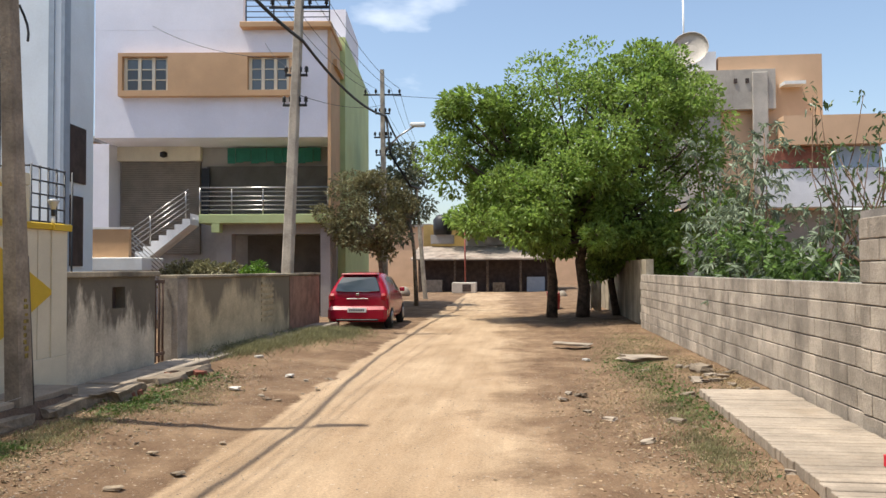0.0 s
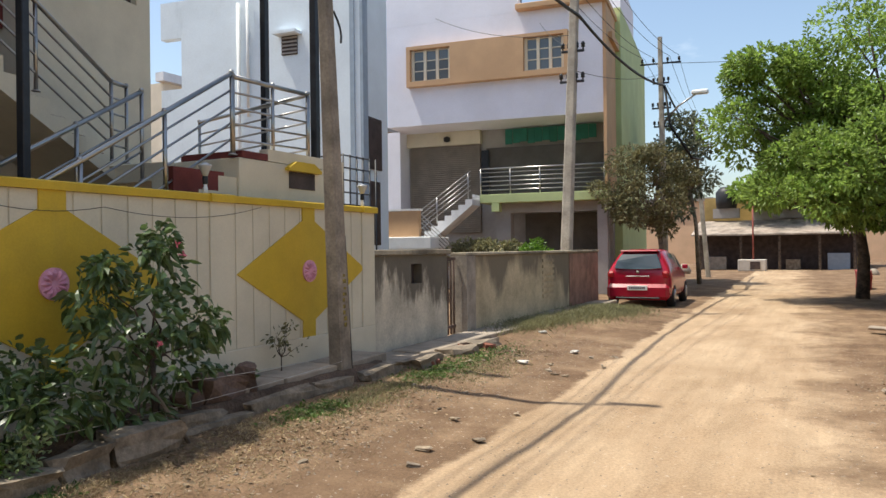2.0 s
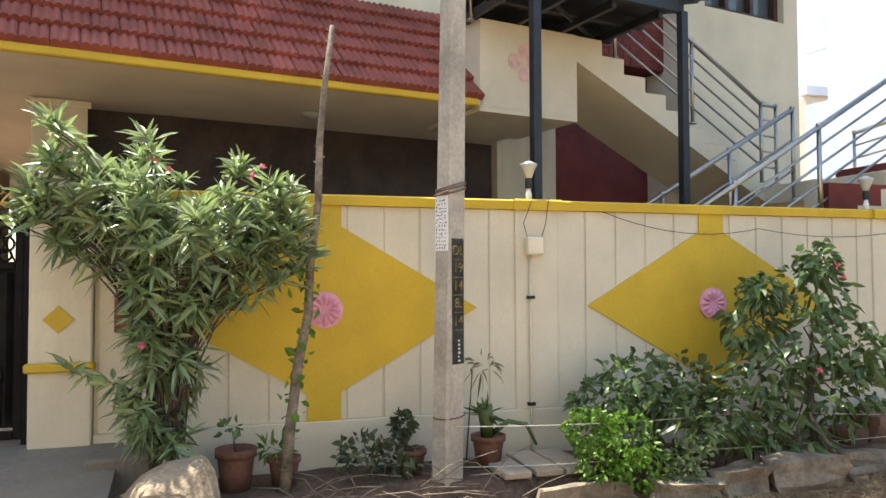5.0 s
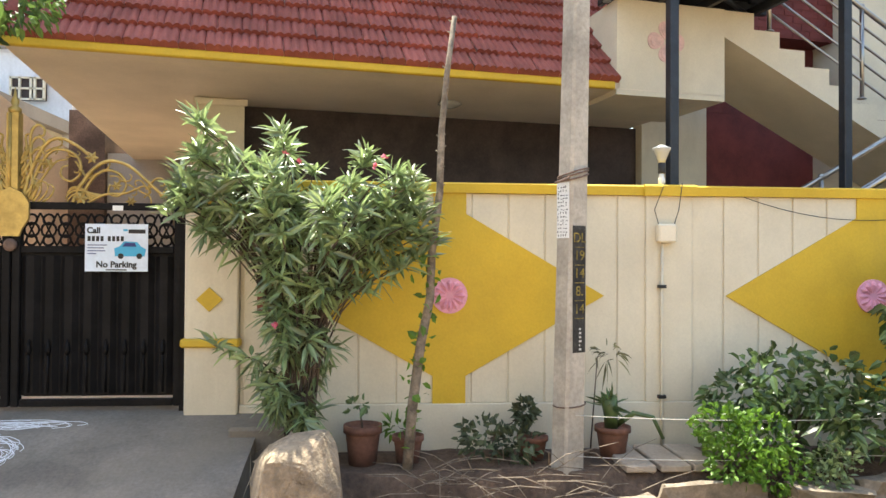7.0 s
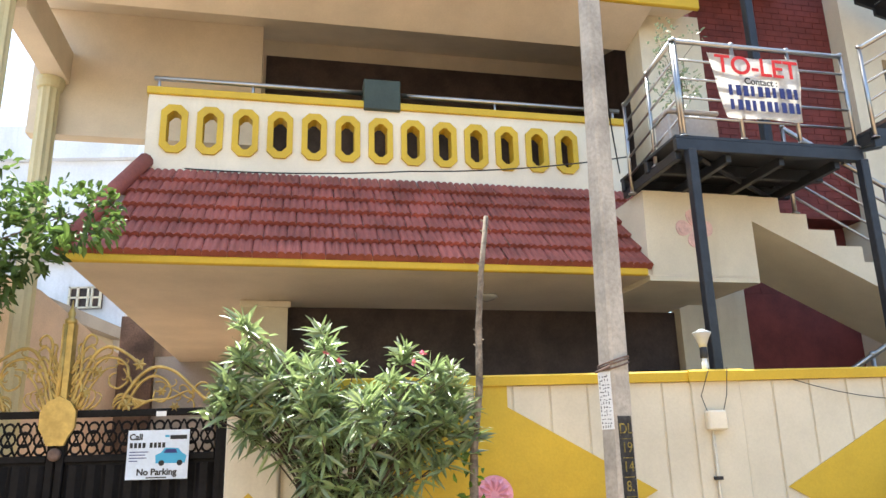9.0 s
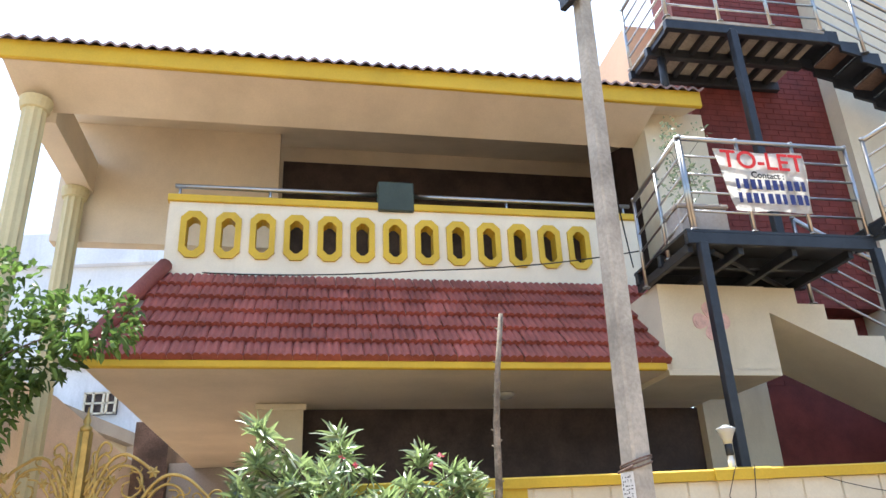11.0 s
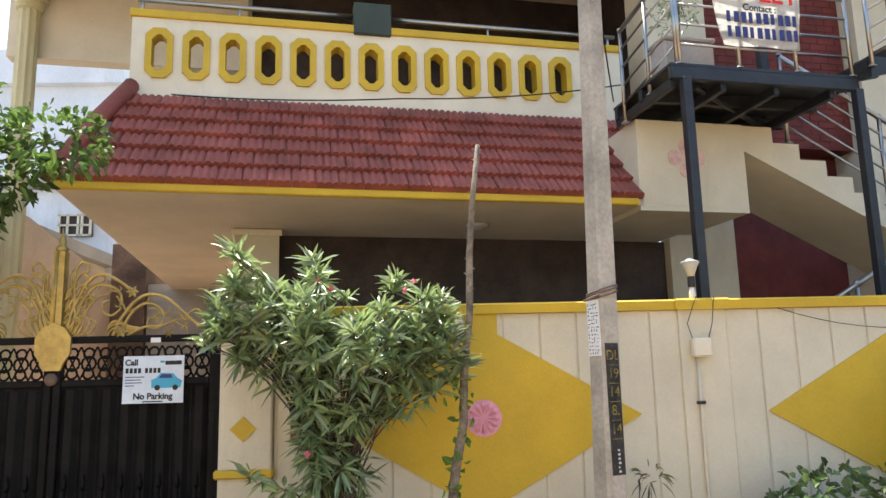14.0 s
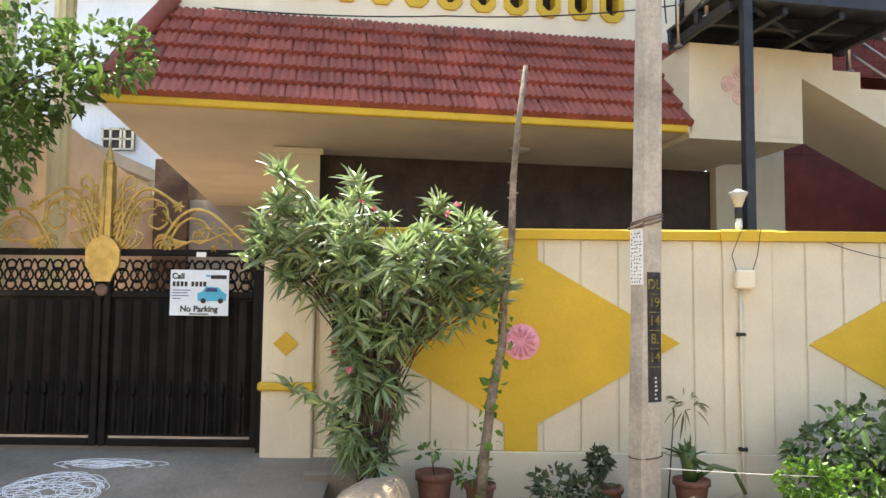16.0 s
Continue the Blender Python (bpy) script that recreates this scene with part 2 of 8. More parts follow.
def ground_material():
    """Dirt lane: pale compacted sand in the middle, brown soil at the sides, gravel and dry stains."""
    m = bpy.data.materials.new("dirt_ground")
    m.use_nodes = True
    nodes, links = m.node_tree.nodes, m.node_tree.links
    bsdf = nodes["Principled BSDF"]
    bsdf.inputs["Roughness"].default_value, bsdf.inputs["Specular IOR Level"].default_value = 0.95, 0.2
    geo = nodes.new("ShaderNodeNewGeometry")

    def noise_node(sc, detail, stretch=(1, 1, 1)):
        mp = nodes.new("ShaderNodeMapping")
        mp.inputs["Scale"].default_value = stretch
        links.new(geo.outputs["Position"], mp.inputs["Vector"])
        n = nodes.new("ShaderNodeTexNoise")
        n.inputs["Scale"].default_value, n.inputs["Detail"].default_value, n.inputs["Roughness"].default_value = sc, detail, 0.65
        links.new(mp.outputs["Vector"], n.inputs["Vector"])
        return n.outputs["Fac"]

    def calc(op, a, b=None, clamp=False):
        n = nodes.new("ShaderNodeMath")
        n.operation, n.use_clamp = op, clamp
        for sock, v in zip(n.inputs, (a, b)):
            if v is None:
                continue
            if isinstance(v, (int, float)):
                sock.default_value = v
            else:
                links.new(v, sock)
        return n.outputs[0]

    def ramp(src, stops):
        r = nodes.new("ShaderNodeValToRGB")
        while len(r.color_ramp.elements) < len(stops):
            r.color_ramp.elements.new(0.5)
        for el, (p, c) in zip(r.color_ramp.elements, stops):
            el.position, el.color = p, (*c, 1)
        links.new(src, r.inputs["Fac"])
        return r.outputs["Color"]

    def mix(f, a, b, mode="MIX"):
        n = nodes.new("ShaderNodeMixRGB")
        n.blend_type = mode
        for sock, v in zip(n.inputs, (f, a, b)):
            if isinstance(v, (int, float)):
                sock.default_value = v
            else:
                links.new(v, sock)
        return n.outputs["Color"]

    sep = nodes.new("ShaderNodeSeparateXYZ")
    links.new(geo.outputs["Position"], sep.inputs[0])
    x, y = sep.outputs["X"], sep.outputs["Y"]
    # lane centre drifts to the left far away
    centre = calc("ADD", -1.08, calc("MULTIPLY", y, -0.020))
    off = calc("SUBTRACT", x, centre)
    wander = calc("SUBTRACT", noise_node(0.8, 6), 0.5)
    west = calc("ADD", calc("MULTIPLY", off, -1.0), calc("MULTIPLY", wander, 0.8))
    east = calc("ADD", off, calc("MULTIPLY", wander, 3.2))
    lane = mix(1.0, ramp(calc("MULTIPLY", west, 0.25), [(0.342, (1, 1, 1)), (0.362, (0, 0, 0))]),
               ramp(calc("MULTIPLY", east, 0.25), [(0.24, (1, 1, 1)), (0.44, (0, 0, 0))]), "MULTIPLY")
    sand = ramp(noise_node(1.1, 6, (1, 0.25, 1)), [(0.3, (0.40, 0.28, 0.175)), (0.7, (0.54, 0.405, 0.27))])
    sand = mix(1.0, sand, ramp(noise_node(0.45, 7, (1, 0.5, 1)), [(0.36, (0.72, 0.68, 0.64)), (0.56, (1, 1, 1))]), "MULTIPLY")
    soil = ramp(noise_node(0.9, 7), [(0.3, (0.12, 0.072, 0.042)), (0.5, (0.20, 0.128, 0.078)), (0.74, (0.36, 0.25, 0.155))])
    col = mix(lane, soil, sand)
    tracks = ramp(noise_node(5.0, 4, (1, 0.05, 1)), [(0.35, (0.86, 0.86, 0.86)), (0.6, (1, 1, 1))])
    col = mix(1.0, col, tracks, "MULTIPLY")
    grit = ramp(noise_node(45, 4), [(0.3, (0.72, 0.72, 0.72)), (0.7, (1.12, 1.1, 1.08))])
    col = mix(1.0, col, grit, "MULTIPLY")
    pebbles = ramp(noise_node(18, 2), [(0.66, (0, 0, 0)), (0.72, (0.5, 0.5, 0.5))])
    col = mix(pebbles, col, ramp(noise_node(7, 2), [(0.4, (0.5, 0.4, 0.3)), (0.6, (0.62, 0.55, 0.46))]))
    links.new(col, bsdf.inputs["Base Color"])
    b = nodes.new("ShaderNodeBump")
    b.inputs["Strength"].default_value, b.inputs["Distance"].default_value = 0.7, 0.03
    links.new(calc("ADD", noise_node(14, 6), calc("MULTIPLY", noise_node(55, 3), 0.5)), b.inputs["Height"])
    links.new(b.outputs["Normal"], bsdf.inputs["Normal"])
    return m


DIRT = ground_material()


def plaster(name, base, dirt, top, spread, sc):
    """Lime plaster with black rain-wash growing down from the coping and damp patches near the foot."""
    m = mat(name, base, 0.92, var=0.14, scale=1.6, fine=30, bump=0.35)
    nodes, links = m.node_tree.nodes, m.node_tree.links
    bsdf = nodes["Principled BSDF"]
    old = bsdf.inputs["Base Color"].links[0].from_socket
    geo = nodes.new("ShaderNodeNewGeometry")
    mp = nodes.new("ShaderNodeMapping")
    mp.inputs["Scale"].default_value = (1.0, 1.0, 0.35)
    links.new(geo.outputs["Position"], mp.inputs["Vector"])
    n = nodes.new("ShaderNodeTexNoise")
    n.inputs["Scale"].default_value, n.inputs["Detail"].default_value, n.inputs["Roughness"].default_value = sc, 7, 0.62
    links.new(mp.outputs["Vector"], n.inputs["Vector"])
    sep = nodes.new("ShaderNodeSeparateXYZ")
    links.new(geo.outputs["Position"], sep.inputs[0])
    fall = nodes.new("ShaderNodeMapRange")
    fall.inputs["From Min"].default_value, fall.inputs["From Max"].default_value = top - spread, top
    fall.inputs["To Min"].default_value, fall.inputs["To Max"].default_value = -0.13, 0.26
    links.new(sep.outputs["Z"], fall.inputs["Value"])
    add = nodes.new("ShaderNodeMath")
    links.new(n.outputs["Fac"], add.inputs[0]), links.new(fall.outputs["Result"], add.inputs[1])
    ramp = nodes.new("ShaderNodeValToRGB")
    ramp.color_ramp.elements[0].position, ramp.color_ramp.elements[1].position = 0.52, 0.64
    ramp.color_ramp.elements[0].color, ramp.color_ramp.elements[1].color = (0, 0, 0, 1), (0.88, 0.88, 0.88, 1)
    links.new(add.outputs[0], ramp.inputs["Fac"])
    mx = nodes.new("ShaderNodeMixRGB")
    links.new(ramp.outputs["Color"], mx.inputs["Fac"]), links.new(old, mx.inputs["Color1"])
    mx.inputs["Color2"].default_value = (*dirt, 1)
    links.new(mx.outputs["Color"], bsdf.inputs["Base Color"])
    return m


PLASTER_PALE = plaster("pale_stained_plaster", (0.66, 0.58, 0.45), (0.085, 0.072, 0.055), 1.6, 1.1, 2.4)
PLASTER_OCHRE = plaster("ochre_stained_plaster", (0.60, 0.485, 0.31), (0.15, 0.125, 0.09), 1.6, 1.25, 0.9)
# Dark grey for the recessed bays: their shade is put into the colour.
BAY_SHADE = mat("bay_shade_paint", (0.13, 0.115, 0.10), 0.7, var=0.15, scale=1.0)
PAPER = mat("dusty_paper", (0.6, 0.57, 0.52), 0.9, var=0.15, scale=9)
STRIP = mat("faded_black_paint", (0.05, 0.047, 0.043), 0.8, var=0.3, scale=12, fine=60)
SIGN_BOARD = mat("pale_blue_board", (0.66, 0.74, 0.84), 0.5, var=0.04, scale=5, bump=0.02)
DULL_RED = mat("faded_red_cover", (0.34, 0.05, 0.05), 0.7, var=0.2, scale=2)
SOIL = mat("bed_soil", (0.14, 0.09, 0.06), 0.95, var=0.25, scale=3, fine=30, bump=0.8, bump_dist=0.03)


# ---- building helpers ----
def box(bm, x0, x1, y0, y1, z0, z1, m=None):
    vs = [Vector((x, y, z)) for z in (z0, z1) for y in (y0, y1) for x in (x0, x1)]
    if m is not None:
        vs = [m @ v for v in vs]
    v = [bm.verts.new(p) for p in vs]
    for f in ((0, 2, 3, 1), (4, 5, 7, 6), (0, 1, 5, 4), (1, 3, 7, 5), (3, 2, 6, 7), (2, 0, 4, 6)):
        bm.faces.new([v[i] for i in f])
    return bm


def slab(x0, x1, y0, y1, z0, z1, bevel=0.0):
    bm = bmesh.new()
    box(bm, x0, x1, y0, y1, z0, z1)
    if bevel:
        bmesh.ops.bevel(bm, geom=bm.edges[:], offset=bevel, segments=1, affect="EDGES")
    return bm


def prism(bm, pts, axis, a, b):
    """A polygon in the plane across the axis, drawn out from a to b. axis x: (y, z); y: (x, z); z: (x, y)."""
    def at(p, q):
        return {"x": (q, p[0], p[1]), "y": (p[0], q, p[1]), "z": (p[0], p[1], q)}[axis]
    va = [bm.verts.new(at(p, a)) for p in pts]
    vb = [bm.verts.new(at(p, b)) for p in pts]
    n = len(pts)
    bm.faces.new(va)
    bm.faces.new(vb[::-1])
    for i in range(n):
        bm.faces.new((va[i], vb[i], vb[(i + 1) % n], va[(i + 1) % n]))
    bmesh.ops.recalc_face_normals(bm, faces=bm.faces[:])
    return bm


def tube(bm, pts, r, seg=8, r_end=None, cap=True):
    """A round bar along points; the radius may taper."""
    pts = [Vector(p) for p in pts]
    rings, n = [], len(pts)
    for i, p in enumerate(pts):
        way = (pts[min(i + 1, n - 1)] - pts[max(i - 1, 0)]).normalized()
        side = way.cross(Vector((0, 0, 1)) if abs(way.z) < 0.95 else Vector((1, 0, 0))).normalized()
        up = side.cross(way)
        rad = r if r_end is None else r + (r_end - r) * i / max(1, n - 1)
        rings.append([bm.verts.new(p + (side * math.cos(a) + up * math.sin(a)) * rad) for a in (2 * math.pi * k / seg for k in range(seg))])
    for a, b in zip(rings, rings[1:]):
        for k in range(seg):
            f = bm.faces.new((a[k], a[(k + 1) % seg], b[(k + 1) % seg], b[k]))
            f.smooth = True
    if cap:
        bm.faces.new(rings[0][::-1]), bm.faces.new(rings[-1])
    return bm


def lathe(bm, prof, cx=0.0, cy=0.0, seg=16):
    """A turned shape round the vertical through (cx, cy), from (radius, z) pairs."""
    rings = [[bm.verts.new((cx + r * math.cos(2 * math.pi * k / seg), cy + r * math.sin(2 * math.pi * k / seg), z)) for k in range(seg)] for r, z in prof]
    for a, b in zip(rings, rings[1:]):
        for k in range(seg):
            bm.faces.new((a[k], a[(k + 1) % seg], b[(k + 1) % seg], b[k])).smooth = True
    bm.faces.new(rings[0][::-1]), bm.faces.new(rings[-1])
    return bm


def mesh_of(name, bm, material):
    me = bpy.data.meshes.new(name)
    bm.to_mesh(me)
    bm.free()
    me.materials.append(material)
    return me


def part(name, bm, material, parent, label=""):
    ob = new(name, mesh_of(name, bm, material))
    ob.parent = parent
    return tagged(ob, label)


def thing(name, label, category, group="", m=None, kind=""):
    ob = new(name)
    ob.matrix_world = m or Matrix()
    return tagged(ob, label, category, group, kind)


def solid(name, bm, material, label="", category="", group="", kind="", m=None):
    ob = new(name, mesh_of(name, bm, material))
    if m is not None:
        ob.matrix_world = m
    return tagged(ob, label, category, group, kind)


def shared_pieces(name, mesh, places, parent):
    """Alike pieces on one mesh, each an object of its own under its parent."""
    for m in places:
        ob = new(name, mesh)
        ob.parent = parent
        ob.matrix_basis = m


def cut(ob, boxes):
    """Openings through a wall mesh: boxes given in its own space."""
    bm = bmesh.new()
    for b in boxes:
        box(bm, *b)
    bmesh.ops.recalc_face_normals(bm, faces=bm.faces[:])
    tool = new("tool", mesh_of("tool", bm, SHADE_IN))
    tool.matrix_world = ob.matrix_world
    mod = ob.modifiers.new("cut", "BOOLEAN")
    mod.operation, mod.object, mod.solver = "DIFFERENCE", tool, "EXACT"
    bpy.context.view_layer.update()
    me = bpy.data.meshes.new_from_object(ob.evaluated_get(bpy.context.evaluated_depsgraph_get()))
    ob.modifiers.clear()
    ob.data = me
    bpy.data.objects.remove(tool)
    return ob


def rnd(a, b):
    return random.uniform(a, b)


def leaf_mesh(name, centres, dirs, length, width, material, fold=0.25, droop=0.0, jitter=0.35, tilt=0.0):
    """Many leaves in one mesh: each a folded lozenge of six points along its direction."""
    rng = np.random.default_rng(len(centres))
    n = len(centres)
    c, d = np.asarray(centres, float), np.asarray(dirs, float)
    d = d / (np.linalg.norm(d, axis=1, keepdims=True) + 1e-9)
    r = rng.normal(size=(n, 3)) + np.array([0, 0, tilt])
    side = np.cross(d, r)
    side /= np.linalg.norm(side, axis=1, keepdims=True) + 1e-9
    up = np.cross(side, d)
    ln = (length * (1 + rng.uniform(-jitter, jitter, n)))[:, None]
    wd = (width * (1 + rng.uniform(-jitter, jitter, n)))[:, None]
    down = np.array([0, 0, -1.0]) * ln * droop
    base, tip = c, c + d * ln + down
    m1, m2 = c + d * ln * 0.33 + down * 0.12, c + d * ln * 0.7 + down * 0.45
    v = np.stack([base, m1 + side * wd / 2 + up * wd * fold, m2 + side * wd * 0.36 + up * wd * fold, tip,
                  m2 - side * wd * 0.36 + up * wd * fold, m1 - side * wd / 2 + up * wd * fold, m1, m2], 1).reshape(-1, 3)
    k = np.arange(n)[:, None] * 8
    quads = np.stack([k + [0, 1, 6, 6], k + [1, 2, 7, 6], k + [2, 3, 7, 7], k + [0, 6, 5, 5], k + [6, 7, 4, 5], k + [7, 3, 4, 4]], 1).reshape(-1, 4)
    faces = [tuple(q[:3]) if q[2] == q[3] else tuple(q) for q in quads.tolist()]
    me = bpy.data.meshes.new(name)
    me.from_pydata(v.tolist(), [], faces)
    me.materials.append(material)
    return me


def leaf_part(name, centres, dirs, length, width, material, parent, label="", **kw):
    ob = new(name, leaf_mesh(name, centres, dirs, length, width, material, **kw))
    ob.parent = parent
    return tagged(ob, label)


def branch(bm, a, b, r0, r1, bend=0.15, n=5, seg=6):
    a, b = Vector(a), Vector(b)
    k = (b - a).length * bend
    mid = [(a.lerp(b, i / (n - 1)) + Vector((rnd(-k, k), rnd(-k, k), rnd(-k, k))) * math.sin(math.pi * i / (n - 1))) for i in range(n)]
    tube(bm, mid, r0, seg, r1)
    return mid


def writing(name, text, size, material, parent, m, label="", bold=0.0):
    cu = bpy.data.curves.new(name, "FONT")
    cu.body, cu.size, cu.extrude, cu.align_x, cu.align_y = text, size, 0.0015, "CENTER", "CENTER"
    cu.offset = bold
    ob = new(name, cu)
    bpy.context.view_layer.update()
    me = bpy.data.meshes.new_from_object(ob)
    bpy.data.objects.remove(ob)
    me.materials.append(material)
    out = new(name, me)
    out.parent = parent
    out.matrix_basis = m
    return tagged(out, label)

# ---- ground: one sheet to the horizon, lane in the middle, banks at both sides ----
def bank(x, y):
    """Height of the bare ground."""
    left = 0.16 * min(1.0, max(0.0, (-2.7 - x) / 1.9)) * min(1.0, max(0.0, (20.5 - y) / 3.0))
    right = 0.07 * min(1.0, max(0.0, (x - 1.0) / 1.5))
    rut = 0.035 * math.exp(-((x - 1.05 - 0.02 * y) / 0.22) ** 2) if 0 < y < 30 else 0.0
    return left + right - rut


def ground_height(x, y):
    z = bank(x, y)
    if y < 60 and abs(x) < 12:
        p = Vector((x, y, 0))
        z += 0.018 * noise.noise(p * 0.9) + 0.012 * noise.noise(p * 2.7)
        verge = min(1.0, max(0.0, (abs(x + 1.1 + 0.02 * y) - 1.5) / 0.8))
        z += verge * (0.020 * noise.noise(p * 5.5) + 0.014 * max(0.0, noise.noise(p * 11.0)))
    return z


def axis_steps(lo, hi, near_lo, near_hi, step):
    out, v, s = [], near_lo, step
    while v > lo:
        s *= 1.35
        v -= s
        out.insert(0, max(v, lo))
    v = near_lo
    while v < near_hi:
        out.append(v)
        v += step
    s = step
    while v < hi:
        out.append(v)
        s *= 1.35
        v += s
    return out + [hi]


xs, ys = axis_steps(-900, 900, -5.4, 4.2, 0.075), axis_steps(-900, 900, 0.0, 20.0, 0.09)
me = bpy.data.meshes.new("ground")
me.from_pydata([(x, y, ground_height(x, y)) for y in ys for x in xs], [],
               [(j * len(xs) + i, j * len(xs) + i + 1, (j + 1) * len(xs) + i + 1, (j + 1) * len(xs) + i) for j in range(len(ys) - 1) for i in range(len(xs) - 1)])
me.materials.append(DIRT)
for poly in me.polygons:
    poly.use_smooth = True
tagged(new("ground", me), "bare dirt lane with pale compacted sand and brown soil banks", "ground", kind="structure")

# ---- yellow and cream compound wall with diamonds ----
WX, W_END, W_GATE = -5.4, 8.5, -0.9
W_TOP, W_COPE, W_PL, W_BASE = 2.21, 2.135, 0.63, 0.0

wall = solid("wall_compound", slab(WX - 0.15, WX, W_GATE, W_END, W_BASE, W_COPE), CREAM,
             "cream compound wall with raised yellow diamonds and pink rosettes", "wall", kind="structure")
part("plinth", slab(WX, WX + 0.035, W_GATE, W_END, W_BASE, W_PL, 0.006), CREAM, wall)
coping = bmesh.new()
prism(coping, [(WX - 0.19, W_COPE), (WX + 0.045, W_COPE), (WX + 0.05, W_TOP - 0.012), (WX + 0.035, W_TOP), (WX - 0.18, W_TOP)], "y", W_GATE, W_END + 0.03)
part("coping", coping, YELLOW, wall, "yellow painted coping")
for y0, y1 in ((2.01, 2.36), (5.45, 5.75), (W_END - 0.3, W_END)):
    part("pilaster", slab(WX, WX + 0.03, y0, y1, W_PL, W_COPE, 0.005), CREAM, wall)
    cp = bmesh.new()
    prism(cp, [(WX - 0.195, W_COPE - 0.004), (WX + 0.075, W_COPE - 0.004), (WX + 0.078, W_TOP - 0.01), (WX + 0.06, W_TOP + 0.004), (WX - 0.185, W_TOP + 0.004)], "y", y0 - 0.02, y1 + 0.02)
    part("coping", cp, YELLOW, wall)
# shallow vertical panels between recessed joints, cut to the diamonds
DIAMONDS = ((0.571, -0.56, 1.701), (3.757, 2.621, 4.90), (7.05, 5.832, 8.251))
pitch, y = 0.268, -0.88
joints = []
while y < W_END - 0.1:
    joints.append(y)
    y += pitch
panel = mesh_of("panel", slab(0, 0.010, 0.006, pitch - 0.006, 0, W_COPE - W_PL - 0.004, 0.004), CREAM)
shared_pieces("panel", panel, [Matrix.Translation((WX, j, W_PL + 0.002)) for j in joints if j + pitch < W_END], wall)
ROS_Z = 1.40


def diamond(c, l, r):
    bm = bmesh.new()
    hw = 0.118
    top, bot = 1.985, 0.825
    pts = [(c - hw, W_COPE), (c - hw, top), (l, ROS_Z), (c - hw, bot), (c - hw, W_PL), (c + hw, W_PL), (c + hw, bot), (r, ROS_Z), (c + hw, top), (c + hw, W_COPE)]
    prism(bm, pts, "x", WX + 0.002, WX + 0.024)
    return bm


for c, l, r in DIAMONDS:
    dm = part("diamond", diamond(c, l, r), YELLOW, wall, "raised yellow diamond panel")
    bm = bmesh.new()
    prism(bm, [(c + 0.128 * math.cos(a), ROS_Z + 0.128 * math.sin(a)) for a in (2 * math.pi * k / 28 for k in range(28))], "x", WX + 0.024, WX + 0.04)
    ros = part("rosette", bm, PINK, dm, "round pink plaster rosette with petals")
    for k in range(12):
        a = 2 * math.pi * k / 12
        bm = bmesh.new()
        u, w = Vector((0, math.cos(a), math.sin(a))), Vector((0, -math.sin(a), math.cos(a)))
        o = Vector((WX + 0.04, c, ROS_Z))
        ring = [o + u * 0.022, o + u * 0.06 + w * 0.015, o + u * 0.098 + w * 0.021, o + u * 0.12, o + u * 0.098 - w * 0.021, o + u * 0.06 - w * 0.015]
        top = o + u * 0.08 + Vector((0.028, 0, 0))
        vs, tv = [bm.verts.new(p) for p in ring], bm.verts.new(top)
        for i in range(6):
            bm.faces.new((vs[i], vs[(i + 1) % 6], tv))
        bmesh.ops.recalc_face_normals(bm, faces=bm.faces[:])
        part("petal", bm, PINK, dm)

# gate pillar
gp = thing("gate_pillar", "cream gate pillar with yellow band and small diamond", "pillar")
part("shaft", slab(WX - 0.30, WX + 0.06, -1.27, -0.905, 0.0, 2.02, 0.01), CREAM, gp)
part("band", slab(WX - 0.31, WX + 0.10, -1.29, -0.89, 1.04, 1.10, 0.012), YELLOW, gp, "projecting yellow band")
part("cap", slab(WX - 0.33, WX + 0.11, -1.31, -0.87, 2.02, 2.10, 0.015), YELLOW, gp)
bm = bmesh.new()
prism(bm, [(-1.10, 1.285), (-1.01, 1.37), (-1.10, 1.455), (-1.19, 1.37)], "x", WX + 0.06, WX + 0.072)
part("diamond", bm, YELLOW, gp)
# far gate pillar
gp2 = copy_thing(gp, Matrix.Translation((0, -2.75, 0)))
# letter slot stone
lb = thing("letter_box", "brown letter box sunk into the compound wall", "letter box")
part("body", slab(WX - 0.02, WX + 0.045, -0.78, -0.56, 1.28, 1.52, 0.006), BRICK_RED, lb)
part("slot", slab(WX + 0.045, WX + 0.05, -0.73, -0.61, 1.38, 1.42), BLACK, lb)

# wall lamps on the coping
def wall_lamp(x, y, z):
    ob = thing("wall_lamp", "small white post lamp on the wall coping", "lamp", "lamps on the wall", Matrix.Translation((x, y, z)))
    part("stem", lathe(bmesh.new(), [(0.03, 0), (0.03, 0.08), (0.022, 0.09), (0.022, 0.12)], seg=10), WHITE, ob)
    part("collar", lathe(bmesh.new(), [(0.03, 0.12), (0.034, 0.13), (0.034, 0.21), (0.026, 0.22)], seg=10), BLACK, ob)
    part("globe", lathe(bmesh.new(), [(0.032, 0.215), (0.045, 0.25), (0.066, 0.30), (0.088, 0.335), (0.086, 0.345), (0.05, 0.36), (0.02, 0.375)], seg=12), LAMP_GLASS, ob, "milky glass shade")
    return ob


for ly in (2.17, 5.5, 8.38):
    wall_lamp(WX - 0.08, ly, W_TOP - 0.002).scale = (0.8, 0.8, 0.85)

